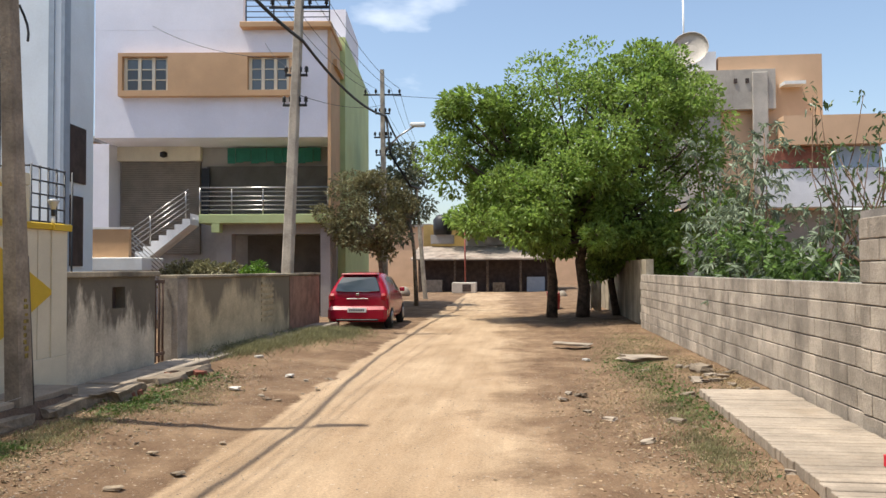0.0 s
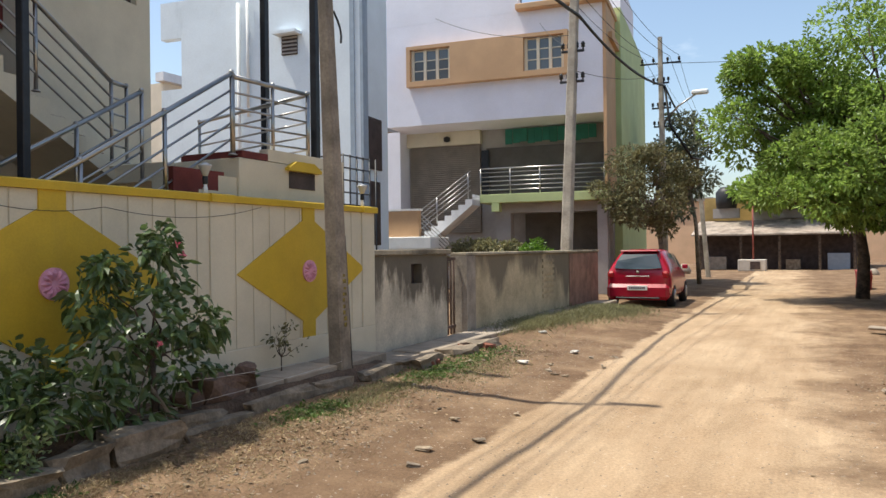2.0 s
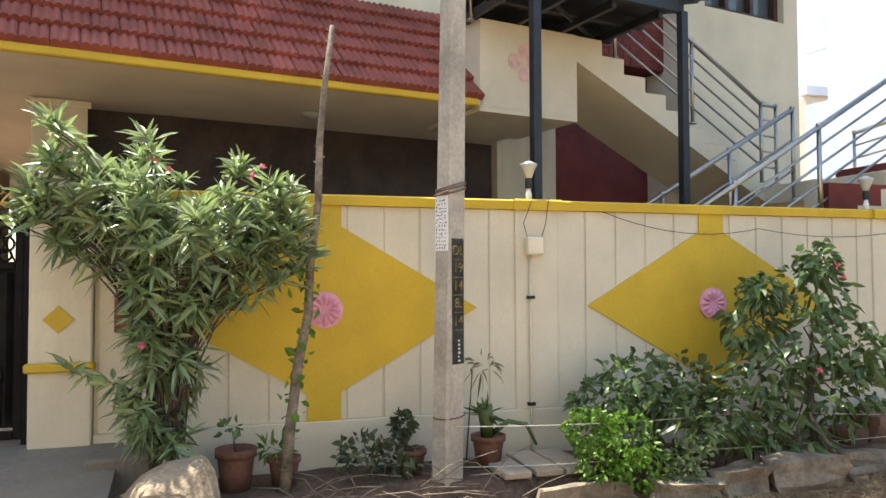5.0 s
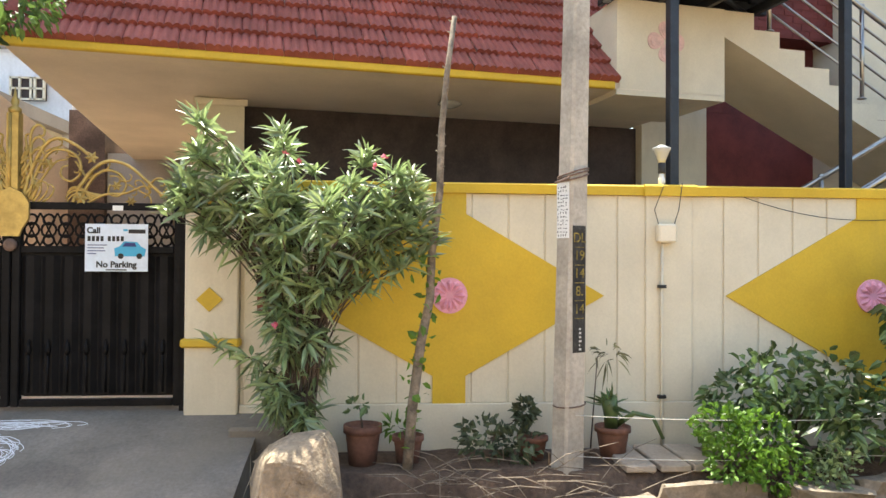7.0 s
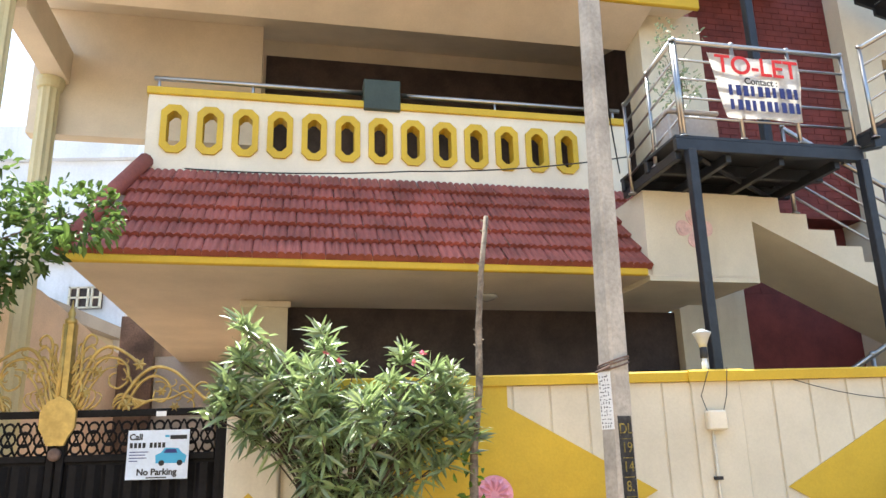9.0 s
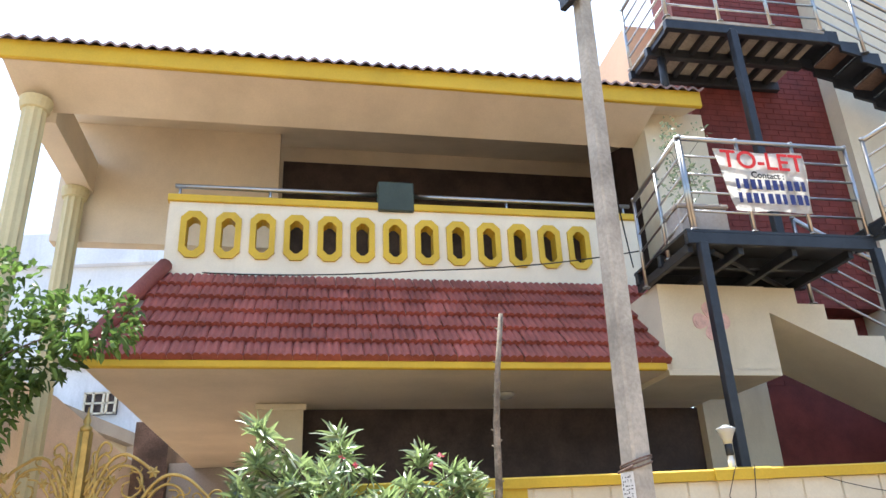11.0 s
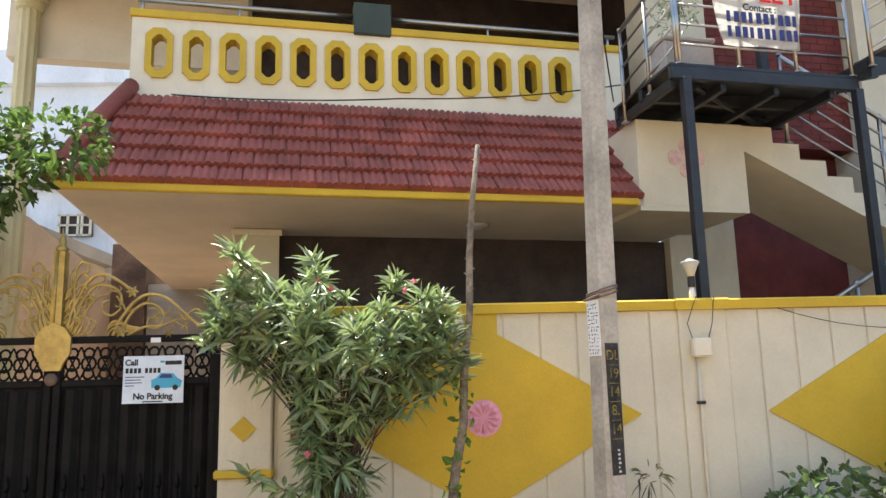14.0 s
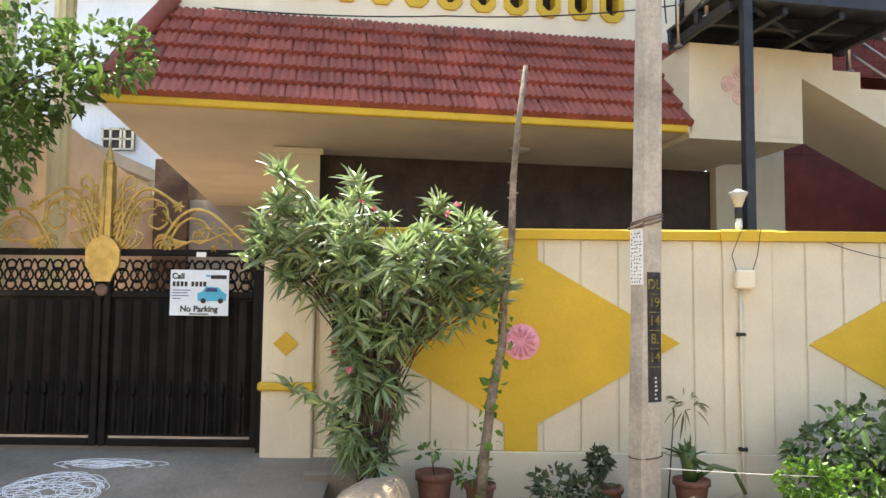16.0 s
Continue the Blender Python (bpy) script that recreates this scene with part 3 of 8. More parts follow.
# white meter box with conduit
sb = thing("meter_box", "small white electrical box with cables on the wall", "electrical box")
part("box_body", slab(WX + 0.03, WX + 0.11, 2.08, 2.215, 1.79, 1.925, 0.012), CREAM_CLEAN, sb)
bm = bmesh.new()
tube(bm, [(WX + 0.05, 2.125, 1.79), (WX + 0.05, 2.122, 1.2), (WX + 0.05, 2.125, 0.66), (WX + 0.055, 2.12, 0.2)], 0.011, 8)
part("conduit", bm, CREAM, sb)
for z in (1.47, 0.67):
    part("clip", slab(WX + 0.034, WX + 0.07, 2.095, 2.15, z - 0.012, z + 0.012), BLACK, sb)
for dy in (0.0, 0.13):
    bm = bmesh.new()
    tube(bm, [(WX + 0.06, 2.10 + dy * 0.8, 1.9), (WX + 0.07, 2.06 + dy * 1.4, 2.03), (WX + 0.09, 2.13 + dy, W_TOP + 0.01), (WX - 0.1, 2.2 + dy, W_TOP + 0.03)], 0.003, 6)
    part("cable", bm, WIRE, sb)

# ---- the yellow house, turned ten degrees to its compound wall: u along the front, v inward ----
HOUSE = pose(0, 0, 0, 0, 0, 100.5)
house = thing("house", "two-storey cream house with red tiled canopy and balcony", "house", m=HOUSE)
E_V, P_V = 6.12, 7.2          # canopy edge, balcony front
FLOOR1, SOFFIT = 4.30, 3.16

# ground floor: veranda closed by a dark sheet, its shade put into the colour
gw = part("wall", slab(-0.32, 0.12, 7.55, 7.95, 0.55, SOFFIT + 0.05), CREAM, house)
part("capital", slab(-0.35, 0.15, 7.52, 7.549, SOFFIT - 0.02, SOFFIT + 0.045, 0.008), CREAM_CLEAN, house)
part("wall", slab(4.56, 5.417, 7.75, 7.95, 0.55, 4.30), CREAM, house)
part("maroon_wall", slab(5.42, 7.5, 7.78, 7.95, 0.55, 4.296), MAROON, house)
part("dark_opening", slab(0.123, 4.556, 7.88, 8.0, 0.55, SOFFIT + 0.05), SHADE_IN, house, "dark sheet standing for the deep shade of the veranda")
part("side_wall", slab(-0.32, -0.15, 7.955, 20.0, 0.55, SOFFIT + 0.05), PEACH, house)
part("base", slab(-0.36, 9.2, 6.6, 20.0, 0.0, 0.55), CREAM, house)
# first-floor slab with its soffit; the canopy edge carries a yellow strip
soff = bmesh.new()
prism(soff, [(-1.60, E_V), (4.49, E_V), (4.49, 20.0), (-1.45, 20.0)], "z", SOFFIT + 0.052, SOFFIT + 0.06)
part("soffit", soff, PEACH, house, "peach painted soffit")
part("floor_slab", slab(-1.28, 4.44, P_V, 20.0, SOFFIT + 0.06, FLOOR1), CREAM, house)
part("eave_strip", slab(-1.62, 3.34, E_V - 0.03, E_V + 0.03, SOFFIT + 0.046, SOFFIT + 0.112, 0.01), YELLOW, house, "yellow strip under the tiles")
# cream block beside the canopy
blk = bmesh.new()
prism(blk, [(3.36, SOFFIT + 0.004), (4.49, SOFFIT + 0.004), (4.49, 4.04), (3.37, 4.04)], "y", E_V, P_V)
part("side_block", blk, CREAM, house)
bm = bmesh.new()
for k in range(4):
    a = math.pi / 2 * k
    for c in range(2):
        grow = (1.0, 0.72)[c]
        lens = [(0.105 + 0.085 * grow * math.cos(q), 0.075 * grow * math.sin(q) * (1.0 + 0.3 * math.cos(q))) for q in (2 * math.pi * i / 14 for i in range(14))]
        prism(bm, [(3.865 + x * math.cos(a) - y * math.sin(a), 3.68 + x * math.sin(a) + y * math.cos(a)) for x, y in lens], "y", E_V - 0.010 - 0.008 * c, E_V - 0.001 - 0.008 * c)
part("flower_relief", bm, FADED_PINK, house, "faded pink flower relief")

# canopy: six rows of ridged red tiles, with hip at the left end
CAN_B, CAN_T = Vector((0, E_V - 0.03, SOFFIT + 0.11)), Vector((0, P_V - 0.02, 4.40))
slope = CAN_T - CAN_B
ROWS = 6
deck = bmesh.new()
prism(deck, [(E_V, SOFFIT + 0.06), (P_V, SOFFIT + 0.06), (P_V, 4.36), (E_V, SOFFIT + 0.12)], "x", -1.5, 3.4)
part("canopy_deck", deck, PEACH, house)


def roof_tile(width, rolls, run, lift):
    """One interlocking tile lying along +y: rounded rolls, a blunt lower edge and a lap joint at one side."""
    bm = bmesh.new()
    n = rolls * 4
    rows = []
    for y, h in ((0.012, -0.02), (0.0, lift), (0.0, lift), (run * 0.5, lift * 0.6), (run * 1.06, 0.004)):
        line = []
        for i in range(n + 1):
            f = i / n
            wave = abs(math.sin(math.pi * rolls * f)) ** 0.7
            lap = 0.005 if f > 0.93 else 0.0
            line.append(bm.verts.new((width * (f - 0.5), y, h + (0.021 * wave - lap if h > -0.01 else 0))))
        rows.append(line)
    for r0, r1 in (rows[0:2], rows[2:4], rows[3:5]):
        for a, b, c, d in zip(r0, r0[1:], r1[1:], r1):
            bm.faces.new((a, b, c, d)).smooth = True
    return bm


TILE_W, TILE_RUN = 0.198, slope.length / ROWS
tile_mesh = mesh_of("roof_tile", roof_tile(TILE_W - 0.002, 3, TILE_RUN, 0.045), TILE_RED)
pitch_deg = math.degrees(math.atan2(slope.z, slope.y))
random.seed(14)
for k in range(ROWS):
    f = (k + 0.3) / ROWS
    lo, hi = -1.60 + 0.32 * f, 3.36 + 0.46 * f
    low = CAN_B + slope * (k / ROWS)
    count = int(round((hi - lo) / TILE_W))
    shared_pieces("roof_tile", tile_mesh, [pose(hi - TILE_W * (i + 0.5) + rnd(-0.002, 0.002), low.y + rnd(-0.003, 0.003), low.z + rnd(-0.002, 0.003), pitch_deg + rnd(-0.4, 0.4), 0, rnd(-0.4, 0.4)) for i in range(count)], house)
bm = bmesh.new()
tube(bm, [(-1.63, E_V - 0.03, SOFFIT + 0.14), (-1.46, E_V + 0.5, SOFFIT + 0.76), (-1.27, P_V - 0.03, 4.50)], 0.075, 10)
part("hip_ridge", bm, TILE_RED, house)

# balcony parapet with thirteen lozenge openings
par = part("parapet", slab(-1.30, 3.80, P_V, P_V + 0.13, FLOOR1, 5.22), CREAM_CLEAN, house, "pale parapet pierced by thirteen openings")
HOLE0, HOLE_STEP = -1.04, 0.3435
par.matrix_world = HOUSE
cut(par, [(HOLE0 + HOLE_STEP * k - 0.075, HOLE0 + HOLE_STEP * k + 0.075, P_V - 0.1, P_V + 0.3, 4.66, 5.05) for k in range(13)])
par.matrix_basis = Matrix()


def oct_ring(bm, cx, cz, wi, hi, wo, ho, ch, y0, y1):
    def o(w, h, c):
        return [(cx - w + c, cz - h), (cx + w - c, cz - h), (cx + w, cz - h + c), (cx + w, cz + h - c), (cx + w - c, cz + h), (cx - w + c, cz + h), (cx - w, cz + h - c), (cx - w, cz - h + c)]
    a, b = o(wo, ho, ch), o(wi, hi, ch * 0.7)
    for i in range(8):
        j = (i + 1) % 8
        vs = [bm.verts.new((p[0], y, p[1])) for y in (y0, y1) for p in (a[i], a[j], b[j], b[i])]
        for f in ((0, 1, 2, 3), (7, 6, 5, 4), (0, 4, 5, 1), (2, 6, 7, 3), (1, 5, 6, 2), (3, 7, 4, 0)):
            bm.faces.new([vs[q] for q in f])
    bmesh.ops.recalc_face_normals(bm, faces=bm.faces[:])
    return bm


ring = mesh_of("opening_frame", oct_ring(bmesh.new(), 0, 0, 0.068, 0.185, 0.128, 0.255, 0.07, P_V - 0.028, P_V + 0.135), YELLOW)
shared_pieces("opening_frame", ring, [Matrix.Translation((HOLE0 + HOLE_STEP * k, 0, 4.855)) for k in range(13)], house)
part("parapet_cap", slab(-1.32, 3.82, P_V - 0.03, P_V + 0.16, 5.22, 5.30, 0.008), YELLOW, house, "yellow parapet cap")
bm = bmesh.new()
tube(bm, [(-1.27, P_V + 0.06, 5.43), (0.86, P_V + 0.06, 5.43)], 0.026, 10)
tube(bm, [(1.22, P_V + 0.06, 5.43), (3.78, P_V + 0.06, 5.43)], 0.026, 10)
part("hand_rail", bm, STEEL, house, "stainless steel hand rail")
for u in (-1.22, -0.3, 2.3, 3.7):
    bm = bmesh.new()
    tube(bm, [(u, P_V + 0.06, 5.29), (u, P_V + 0.06, 5.43)], 0.015, 8)
    part("rail_post", bm, STEEL, house)
part("cabinet", slab(0.84, 1.23, P_V - 0.045, P_V + 0.14, 5.20, 5.55, 0.01), mat("dark_green_box", (0.045, 0.06, 0.045), 0.6, var=0.1), house, "dark green box on the parapet")

# first-floor rooms behind the balcony
part("back_wall", slab(-1.2, 4.95, 10.0, 10.2, FLOOR1, 7.6), PEACH, house)
# Dark sheet at the balcony back, with the shade painted in.
part("dark_opening", slab(-0.28, 4.95, 9.9, 9.997, FLOOR1, 7.28), SHADE_IN, house, "dark sheet standing for the shade at the balcony back")
part("balcony_floor", slab(-1.28, 4.6, P_V + 0.13, 10.0, FLOOR1 + 0.002, FLOOR1 + 0.03), CREAM, house)
part("pier", slab(4.12, 4.92, 7.22, 7.6, FLOOR1 + 0.06, 6.75), CREAM, house)
part("left_wall", slab(-3.1, -0.31, 9.3, 9.5, 5.62, 7.5), PEACH, house)
# Added dark sheet at the balcony's right end; it stands for shade.
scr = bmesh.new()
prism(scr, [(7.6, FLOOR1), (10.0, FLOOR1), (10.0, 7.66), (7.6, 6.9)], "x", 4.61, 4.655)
part("side_screen", scr, SHADE_IN, house)
# upper tiled roof with yellow fascia
part("fascia", slab(-3.05, 4.68, 6.78, 6.84, 6.565, 6.782, 0.01), YELLOW, house, "yellow fascia board")
roof = bmesh.new()
prism(roof, [(6.82, 6.585), (6.82, 6.70), (12.0, 8.38), (12.0, 8.22)], "x", -3.03, 4.66)
part("roof_slab", roof, PEACH, house)
over = bmesh.new()
prism(over, [(6.845, 6.57), (7.58, 6.43), (7.58, 6.80), (6.845, 6.585)], "x", -3.0, 4.118)
part("overhang_soffit", over, PEACH, house, "boxed soffit under the tiled overhang")
part("side_beam", slab(-2.93, -2.66, 7.584, 9.6, 6.304, 6.75), PEACH, house)
bm = bmesh.new()
NT = 56
rows = []
for v, z in ((6.72, 6.73), (6.72, 6.76), (9.0, 7.50), (12.0, 8.47)):
    line = []
    for i in range(NT * 6 + 1):
        u = -3.08 + 7.78 * i / (NT * 6)
        line.append(bm.verts.new((u, v, z + 0.045 * (0.5 + 0.5 * math.cos(2 * math.pi * i / 6)))))
    rows.append(line)
for r0, r1 in zip(rows, rows[1:]):
    for a, b, c, d in zip(r0, r0[1:], r1[1:], r1):
        bm.faces.new((a, b, c, d)).smooth = True
part("roof_tiles", bm, TILE_OLD, house, "weathered roof tiles with scalloped edge")


def column(u, v, z0, z1):
    bm = bmesh.new()
    seg = 20
    prof = [(0.125, z0), (0.125, z1 - 0.14), (0.145, z1 - 0.13), (0.165, z1 - 0.06), (0.165, z1)]
    rings = []
    for r, z in prof:
        rings.append([bm.verts.new((u + (r - (0.013 if k % 2 and r < 0.13 else 0)) * math.cos(2 * math.pi * k / seg), v + (r - (0.013 if k % 2 and r < 0.13 else 0)) * math.sin(2 * math.pi * k / seg), z)) for k in range(seg)])
    for a, b in zip(rings, rings[1:]):
        for k in range(seg):
            bm.faces.new((a[k], a[(k + 1) % seg], b[(k + 1) % seg], b[k]))
    bm.faces.new(rings[-1]), bm.faces.new(rings[0][::-1])
    return bm


COL = mat("column_paint", (0.62, 0.55, 0.33), 0.7, var=0.05, scale=1.5)
part("column", column(-2.80, 7.35, 0.3, 6.42), COL, house, "tall fluted cream column")
part("column", column(-2.85, 9.2, 0.3, 6.30), COL, house, "tall fluted cream column")

# right-hand stair tower: maroon wall and cream wing
part("maroon_wall", slab(4.955, 6.95, 7.45, 7.95, 4.30, 10.2), MAROON, house, "maroon painted stair wall")
brickwork = bmesh.new()
for c in range(70):
    u = 4.96 - (0.12 if c % 2 else 0.0)
    while u < 6.94:
        a, b = max(u, 4.958), min(u + 0.225, 6.947)
        if b - a > 0.03:
            box(brickwork, a, b, 7.443, 7.4495, 4.32 + 0.084 * c, 4.32 + 0.084 * c + 0.074)
        u += 0.237
tagged(part("brickwork", brickwork, MAROON, house, "maroon painted brick courses"), kind="stuff")
brickwork = bmesh.new()
for c in range(10):
    u = 5.43 - (0.12 if c % 2 else 0.0)
    while u < 7.49:
        a, b = max(u, 5.424), min(u + 0.225, 7.497)
        if b - a > 0.03:
            box(brickwork, a, b, 7.773, 7.7795, 3.44 + 0.084 * c, 3.44 + 0.084 * c + 0.074)
        u += 0.237
tagged(part("brickwork", brickwork, MAROON, house, "maroon painted brick courses"), kind="stuff")
part("roof_room", slab(4.66, 5.3, 8.3, 9.6, 7.55, 9.0), PEACH_WALL, house, "peach wall of the roof room")
wing = part("wing_wall", slab(6.955, 9.29, 7.2, 12.0, 0.55, 10.2), CREAM, house)
wing.matrix_world = HOUSE
cut(wing, [(7.45, 9.0, 7.1, 7.5, 5.18, 6.4)])
wing.matrix_basis = Matrix()
part("window_back", slab(7.45, 9.0, 7.42, 7.49, 5.18, 6.4), PANE, house)
for u in (7.48, 7.98, 8.47, 8.97):
    part("window_bar", slab(u - 0.035, u + 0.035, 7.3, 7.4, 5.18, 6.4, 0.005), TEAK, house, "dark wooden window bar")
part("window_bar", slab(7.45, 9.0, 7.3, 7.4, 5.18, 5.26, 0.005), TEAK, house)
# closing body of the house behind
part("rear_body", slab(-1.2, 6.9, 12.0, 20.0, FLOOR1, 8.2), CREAM, house)

# veranda ceiling lamp
bm = bmesh.new()
lathe(bm, [(0.10, 3.211), (0.12, 3.19), (0.08, 3.165), (0.03, 3.15), (0.02, 3.145)], 2.07, 7.1, 16)
solid("ceiling_lamp", bm, LAMP_GLASS, "round flat ceiling lamp under the soffit", "lamp", m=HOUSE)

# ---- concrete stair: upper flight from the middle landing to the first floor (house frame) ----
stair = thing("outdoor_stair", "cream concrete outdoor stair with maroon risers", "stairs", m=HOUSE)
RUN, RISE, N_UP = 0.290, 0.158, 9
top_u, top_z = 4.83, 4.04
side = [(4.494, top_z), (top_u, top_z)]
for k in range(N_UP):
    side += [(top_u + RUN * k, top_z - RISE * (k + 1)), (top_u + RUN * (k + 1), top_z - RISE * (k + 1))]
end_u, end_z = side[-1]
side += [(end_u, end_z - 0.24), (4.494, 3.79)]
bm = bmesh.new()
prism(bm, side, "y", E_V + 0.02, E_V + 1.05)
part("flight", bm, CREAM, stair)
for k in range(N_UP):
    part("tread", slab(top_u + RUN * k - 0.0, top_u + RUN * (k + 1) + 0.0, E_V + 0.10, E_V + 1.0, top_z - RISE * (k + 1) + 0.002, top_z - RISE * (k + 1) + 0.022), MAROON, stair)
# middle landing and lower flight (parallel to the compound wall)
stair2 = thing("lower_stair", "cream concrete landing and lower stair behind the compound wall", "stairs")
LX = -5.62
plat = part("landing_block", slab(LX - 0.95, LX, 6.15, 8.15, 0.4, 2.66, 0.008), CREAM, stair2)
part("landing_parapet", slab(LX - 0.12, LX + 0.003, 6.62, 8.15, 2.664, 2.80), CREAM, stair2)
part("maroon_slab", slab(LX - 0.10, LX - 0.032, 5.25, 5.95, 2.0, 2.48), MAROON, stair2)
part("landing_floor", slab(-8.6, LX - 0.955, 6.0, 8.15, 2.45, 2.655), CREAM, stair2)
part("maroon_edge", slab(LX - 0.9, LX + 0.006, 6.2, 6.62, 2.664, 2.74), MAROON, stair2)
low = [(6.15, 2.6)]
for k in range(12):
    low += [(6.15 - 0.28 * k, 2.6 - 0.162 * k - 0.162), (6.15 - 0.28 * (k + 1), 2.6 - 0.162 * k - 0.162)]
low[0] = (6.15, 2.438)
low = low[1:] + [(2.79, 0.3), (6.15, 0.3)]
bm = bmesh.new()
prism(bm, [(a - 0.006, b) for a, b in low], "x", LX - 1.0, LX - 0.03)
part("flight", bm, CREAM, stair2)
slotp = thing("wall_slot", "small square opening with yellow hood in the landing block", "wall niche")
# Plate on the face: the slot's depth is only its dark colour.
part("recess", slab(LX + 0.002, LX + 0.012, 7.0, 7.5, 2.38, 2.58), SHADE_IN, slotp)
bm = bmesh.new()
prism(bm, [(6.93, 2.585), (7.57, 2.585), (7.57, 2.62), (7.42, 2.70), (7.08, 2.70), (6.93, 2.62)], "x", LX - 0.002, LX + 0.07)
part("hood", bm, YELLOW, slotp, "yellow hood")

# ---- stainless railings and black steel landings ----
def rail_run(name, label, a, b, height, posts, bars=4, m=None, group="stair railings", skip_top=False):
    """A railing from a to b (feet), with posts, parallel bars and a thicker top rail."""
    a, b = Vector(a), Vector(b)
    ob = thing(name, label, "railing", group, m)
    up = Vector((0, 0, height))
    bm = bmesh.new()
    tube(bm, [a + up, b + up], 0.026, 10)
    part("top_rail", bm, STEEL, ob)
    for k in range(1, bars):
        bm = bmesh.new()
        tube(bm, [a + up * (k / bars), b + up * (k / bars)], 0.013, 8)
        part("bar", bm, STEEL, ob)
    for k in range(posts):
        p = a.lerp(b, k / max(1, posts - 1))
        bm = bmesh.new()
        tube(bm, [p, p + up * 0.99], 0.021, 8)
        lathe(bm, [(0.045, p.z), (0.045, p.z + 0.008), (0.024, p.z + 0.02)], p.x, p.y, 10)
        lathe(bm, [(0.0225, p.z + height), (0.030, p.z + height + 0.012), (0.024, p.z + height + 0.034), (0.006, p.z + height + 0.042)], p.x, p.y, 10)
        part("post", bm, STEEL, ob)
    return ob


RAIL = "stainless steel stair railing with parallel bars"
rail_run("railing", RAIL, (5.05, E_V + 0.08, 3.90), (7.26, E_V + 0.08, 2.72), 0.93, 3, 5, HOUSE)
rail_run("railing", RAIL, (7.262, E_V + 0.08, 2.72), (7.52, E_V + 0.08, 2.71), 0.93, 2, 5, HOUSE)
rail_run("railing", RAIL, (LX - 0.05, 3.3, 0.98), (LX - 0.05, 6.10, 2.68), 0.88, 4, 5)
rail_run("railing", RAIL, (LX - 0.05, 6.12, 2.68), (LX - 0.05, 7.44, 2.72), 0.85, 3, 5)
rail_run("railing", RAIL, (LX - 0.98, 3.3, 0.98), (LX - 0.98, 5.72, 2.42), 0.97, 4, 3)
rail_run("railing", RAIL, (LX - 0.05, 7.46, 2.72), (-8.0, 8.0, 2.66), 0.85, 4, 5)

# first landing: it stands out in front of the house wall
EYE_LEVEL = (0.09, -0.06, 1.69)
LAND = HOUSE @ Matrix.Translation(EYE_LEVEL) @ Matrix.Scale(0.86, 4) @ Matrix.Translation((-0.09, 0.06, -1.69))
land = thing("steel_landing", "black steel landing hung outside the first floor", "landing", m=LAND)
L0, L1, LV0, LV1, LZ = 3.80, 5.90, 6.15, 7.42, 4.62
part("deck", slab(L0, L1, LV0, LV1, LZ, LZ + 0.03), BLACK_STEEL, land)
for v in (LV0 + 0.03, LV0 + 0.65, LV1 - 0.05):
    part("beam", slab(L0, L1 + 0.02, v - 0.035, v + 0.035, LZ - 0.13, LZ - 0.002, 0.006), BLACK_STEEL, land)
for u in (L0 + 0.05, L0 + 0.6, L0 + 1.2, L1 - 0.25):
    part("joist", slab(u - 0.03, u + 0.03, LV0 + 0.07, LV1, LZ - 0.20, LZ - 0.10, 0.005), BLACK_STEEL, land)
bm = bmesh.new()
tube(bm, [(4.2, 6.4, LZ - 0.1), (5.6, 7.3, LZ - 0.15)], 0.03, 6)
part("brace", bm, BLACK_STEEL, land)
for k in range(9):
    part("floor_strip", slab(L0 + 0.1 + 0.22 * k, L0 + 0.26 + 0.22 * k, LV0 + 0.08, LV1 - 0.08, LZ + 0.031, LZ + 0.05), RUST, land)


def steel_post(u, v, z0, z1, m=HOUSE):
    return solid("steel_post", slab(u - 0.046, u + 0.046, v - 0.046, v + 0.046, z0, z1, 0.008), BLACK_STEEL, "square black steel post carrying the landings", "post", "steel posts", m=m)


steel_post(3.93, 6.13, -0.27, LZ - 0.13, LAND)
steel_post(5.87, 6.13, -0.27, LZ - 0.13, LAND)
steel_post(-6.75, 7.95, 2.66, 6.4, Matrix())
steel_post(-5.68, 7.62, 2.66, 6.4, Matrix())
rail_run("railing", RAIL, (L0 + 0.12, LV0 + 0.03, LZ + 0.03), (L1 - 0.02, LV0 + 0.03, LZ + 0.03), 1.06, 4, 5, LAND, "landing railings")
rail_run("railing", RAIL, (L0 - 0.02, LV1 - 0.3, LZ - 0.25), (L0 + 0.10, LV0 + 0.05, LZ + 0.03), 1.06, 3, 5, LAND, "landing railings")

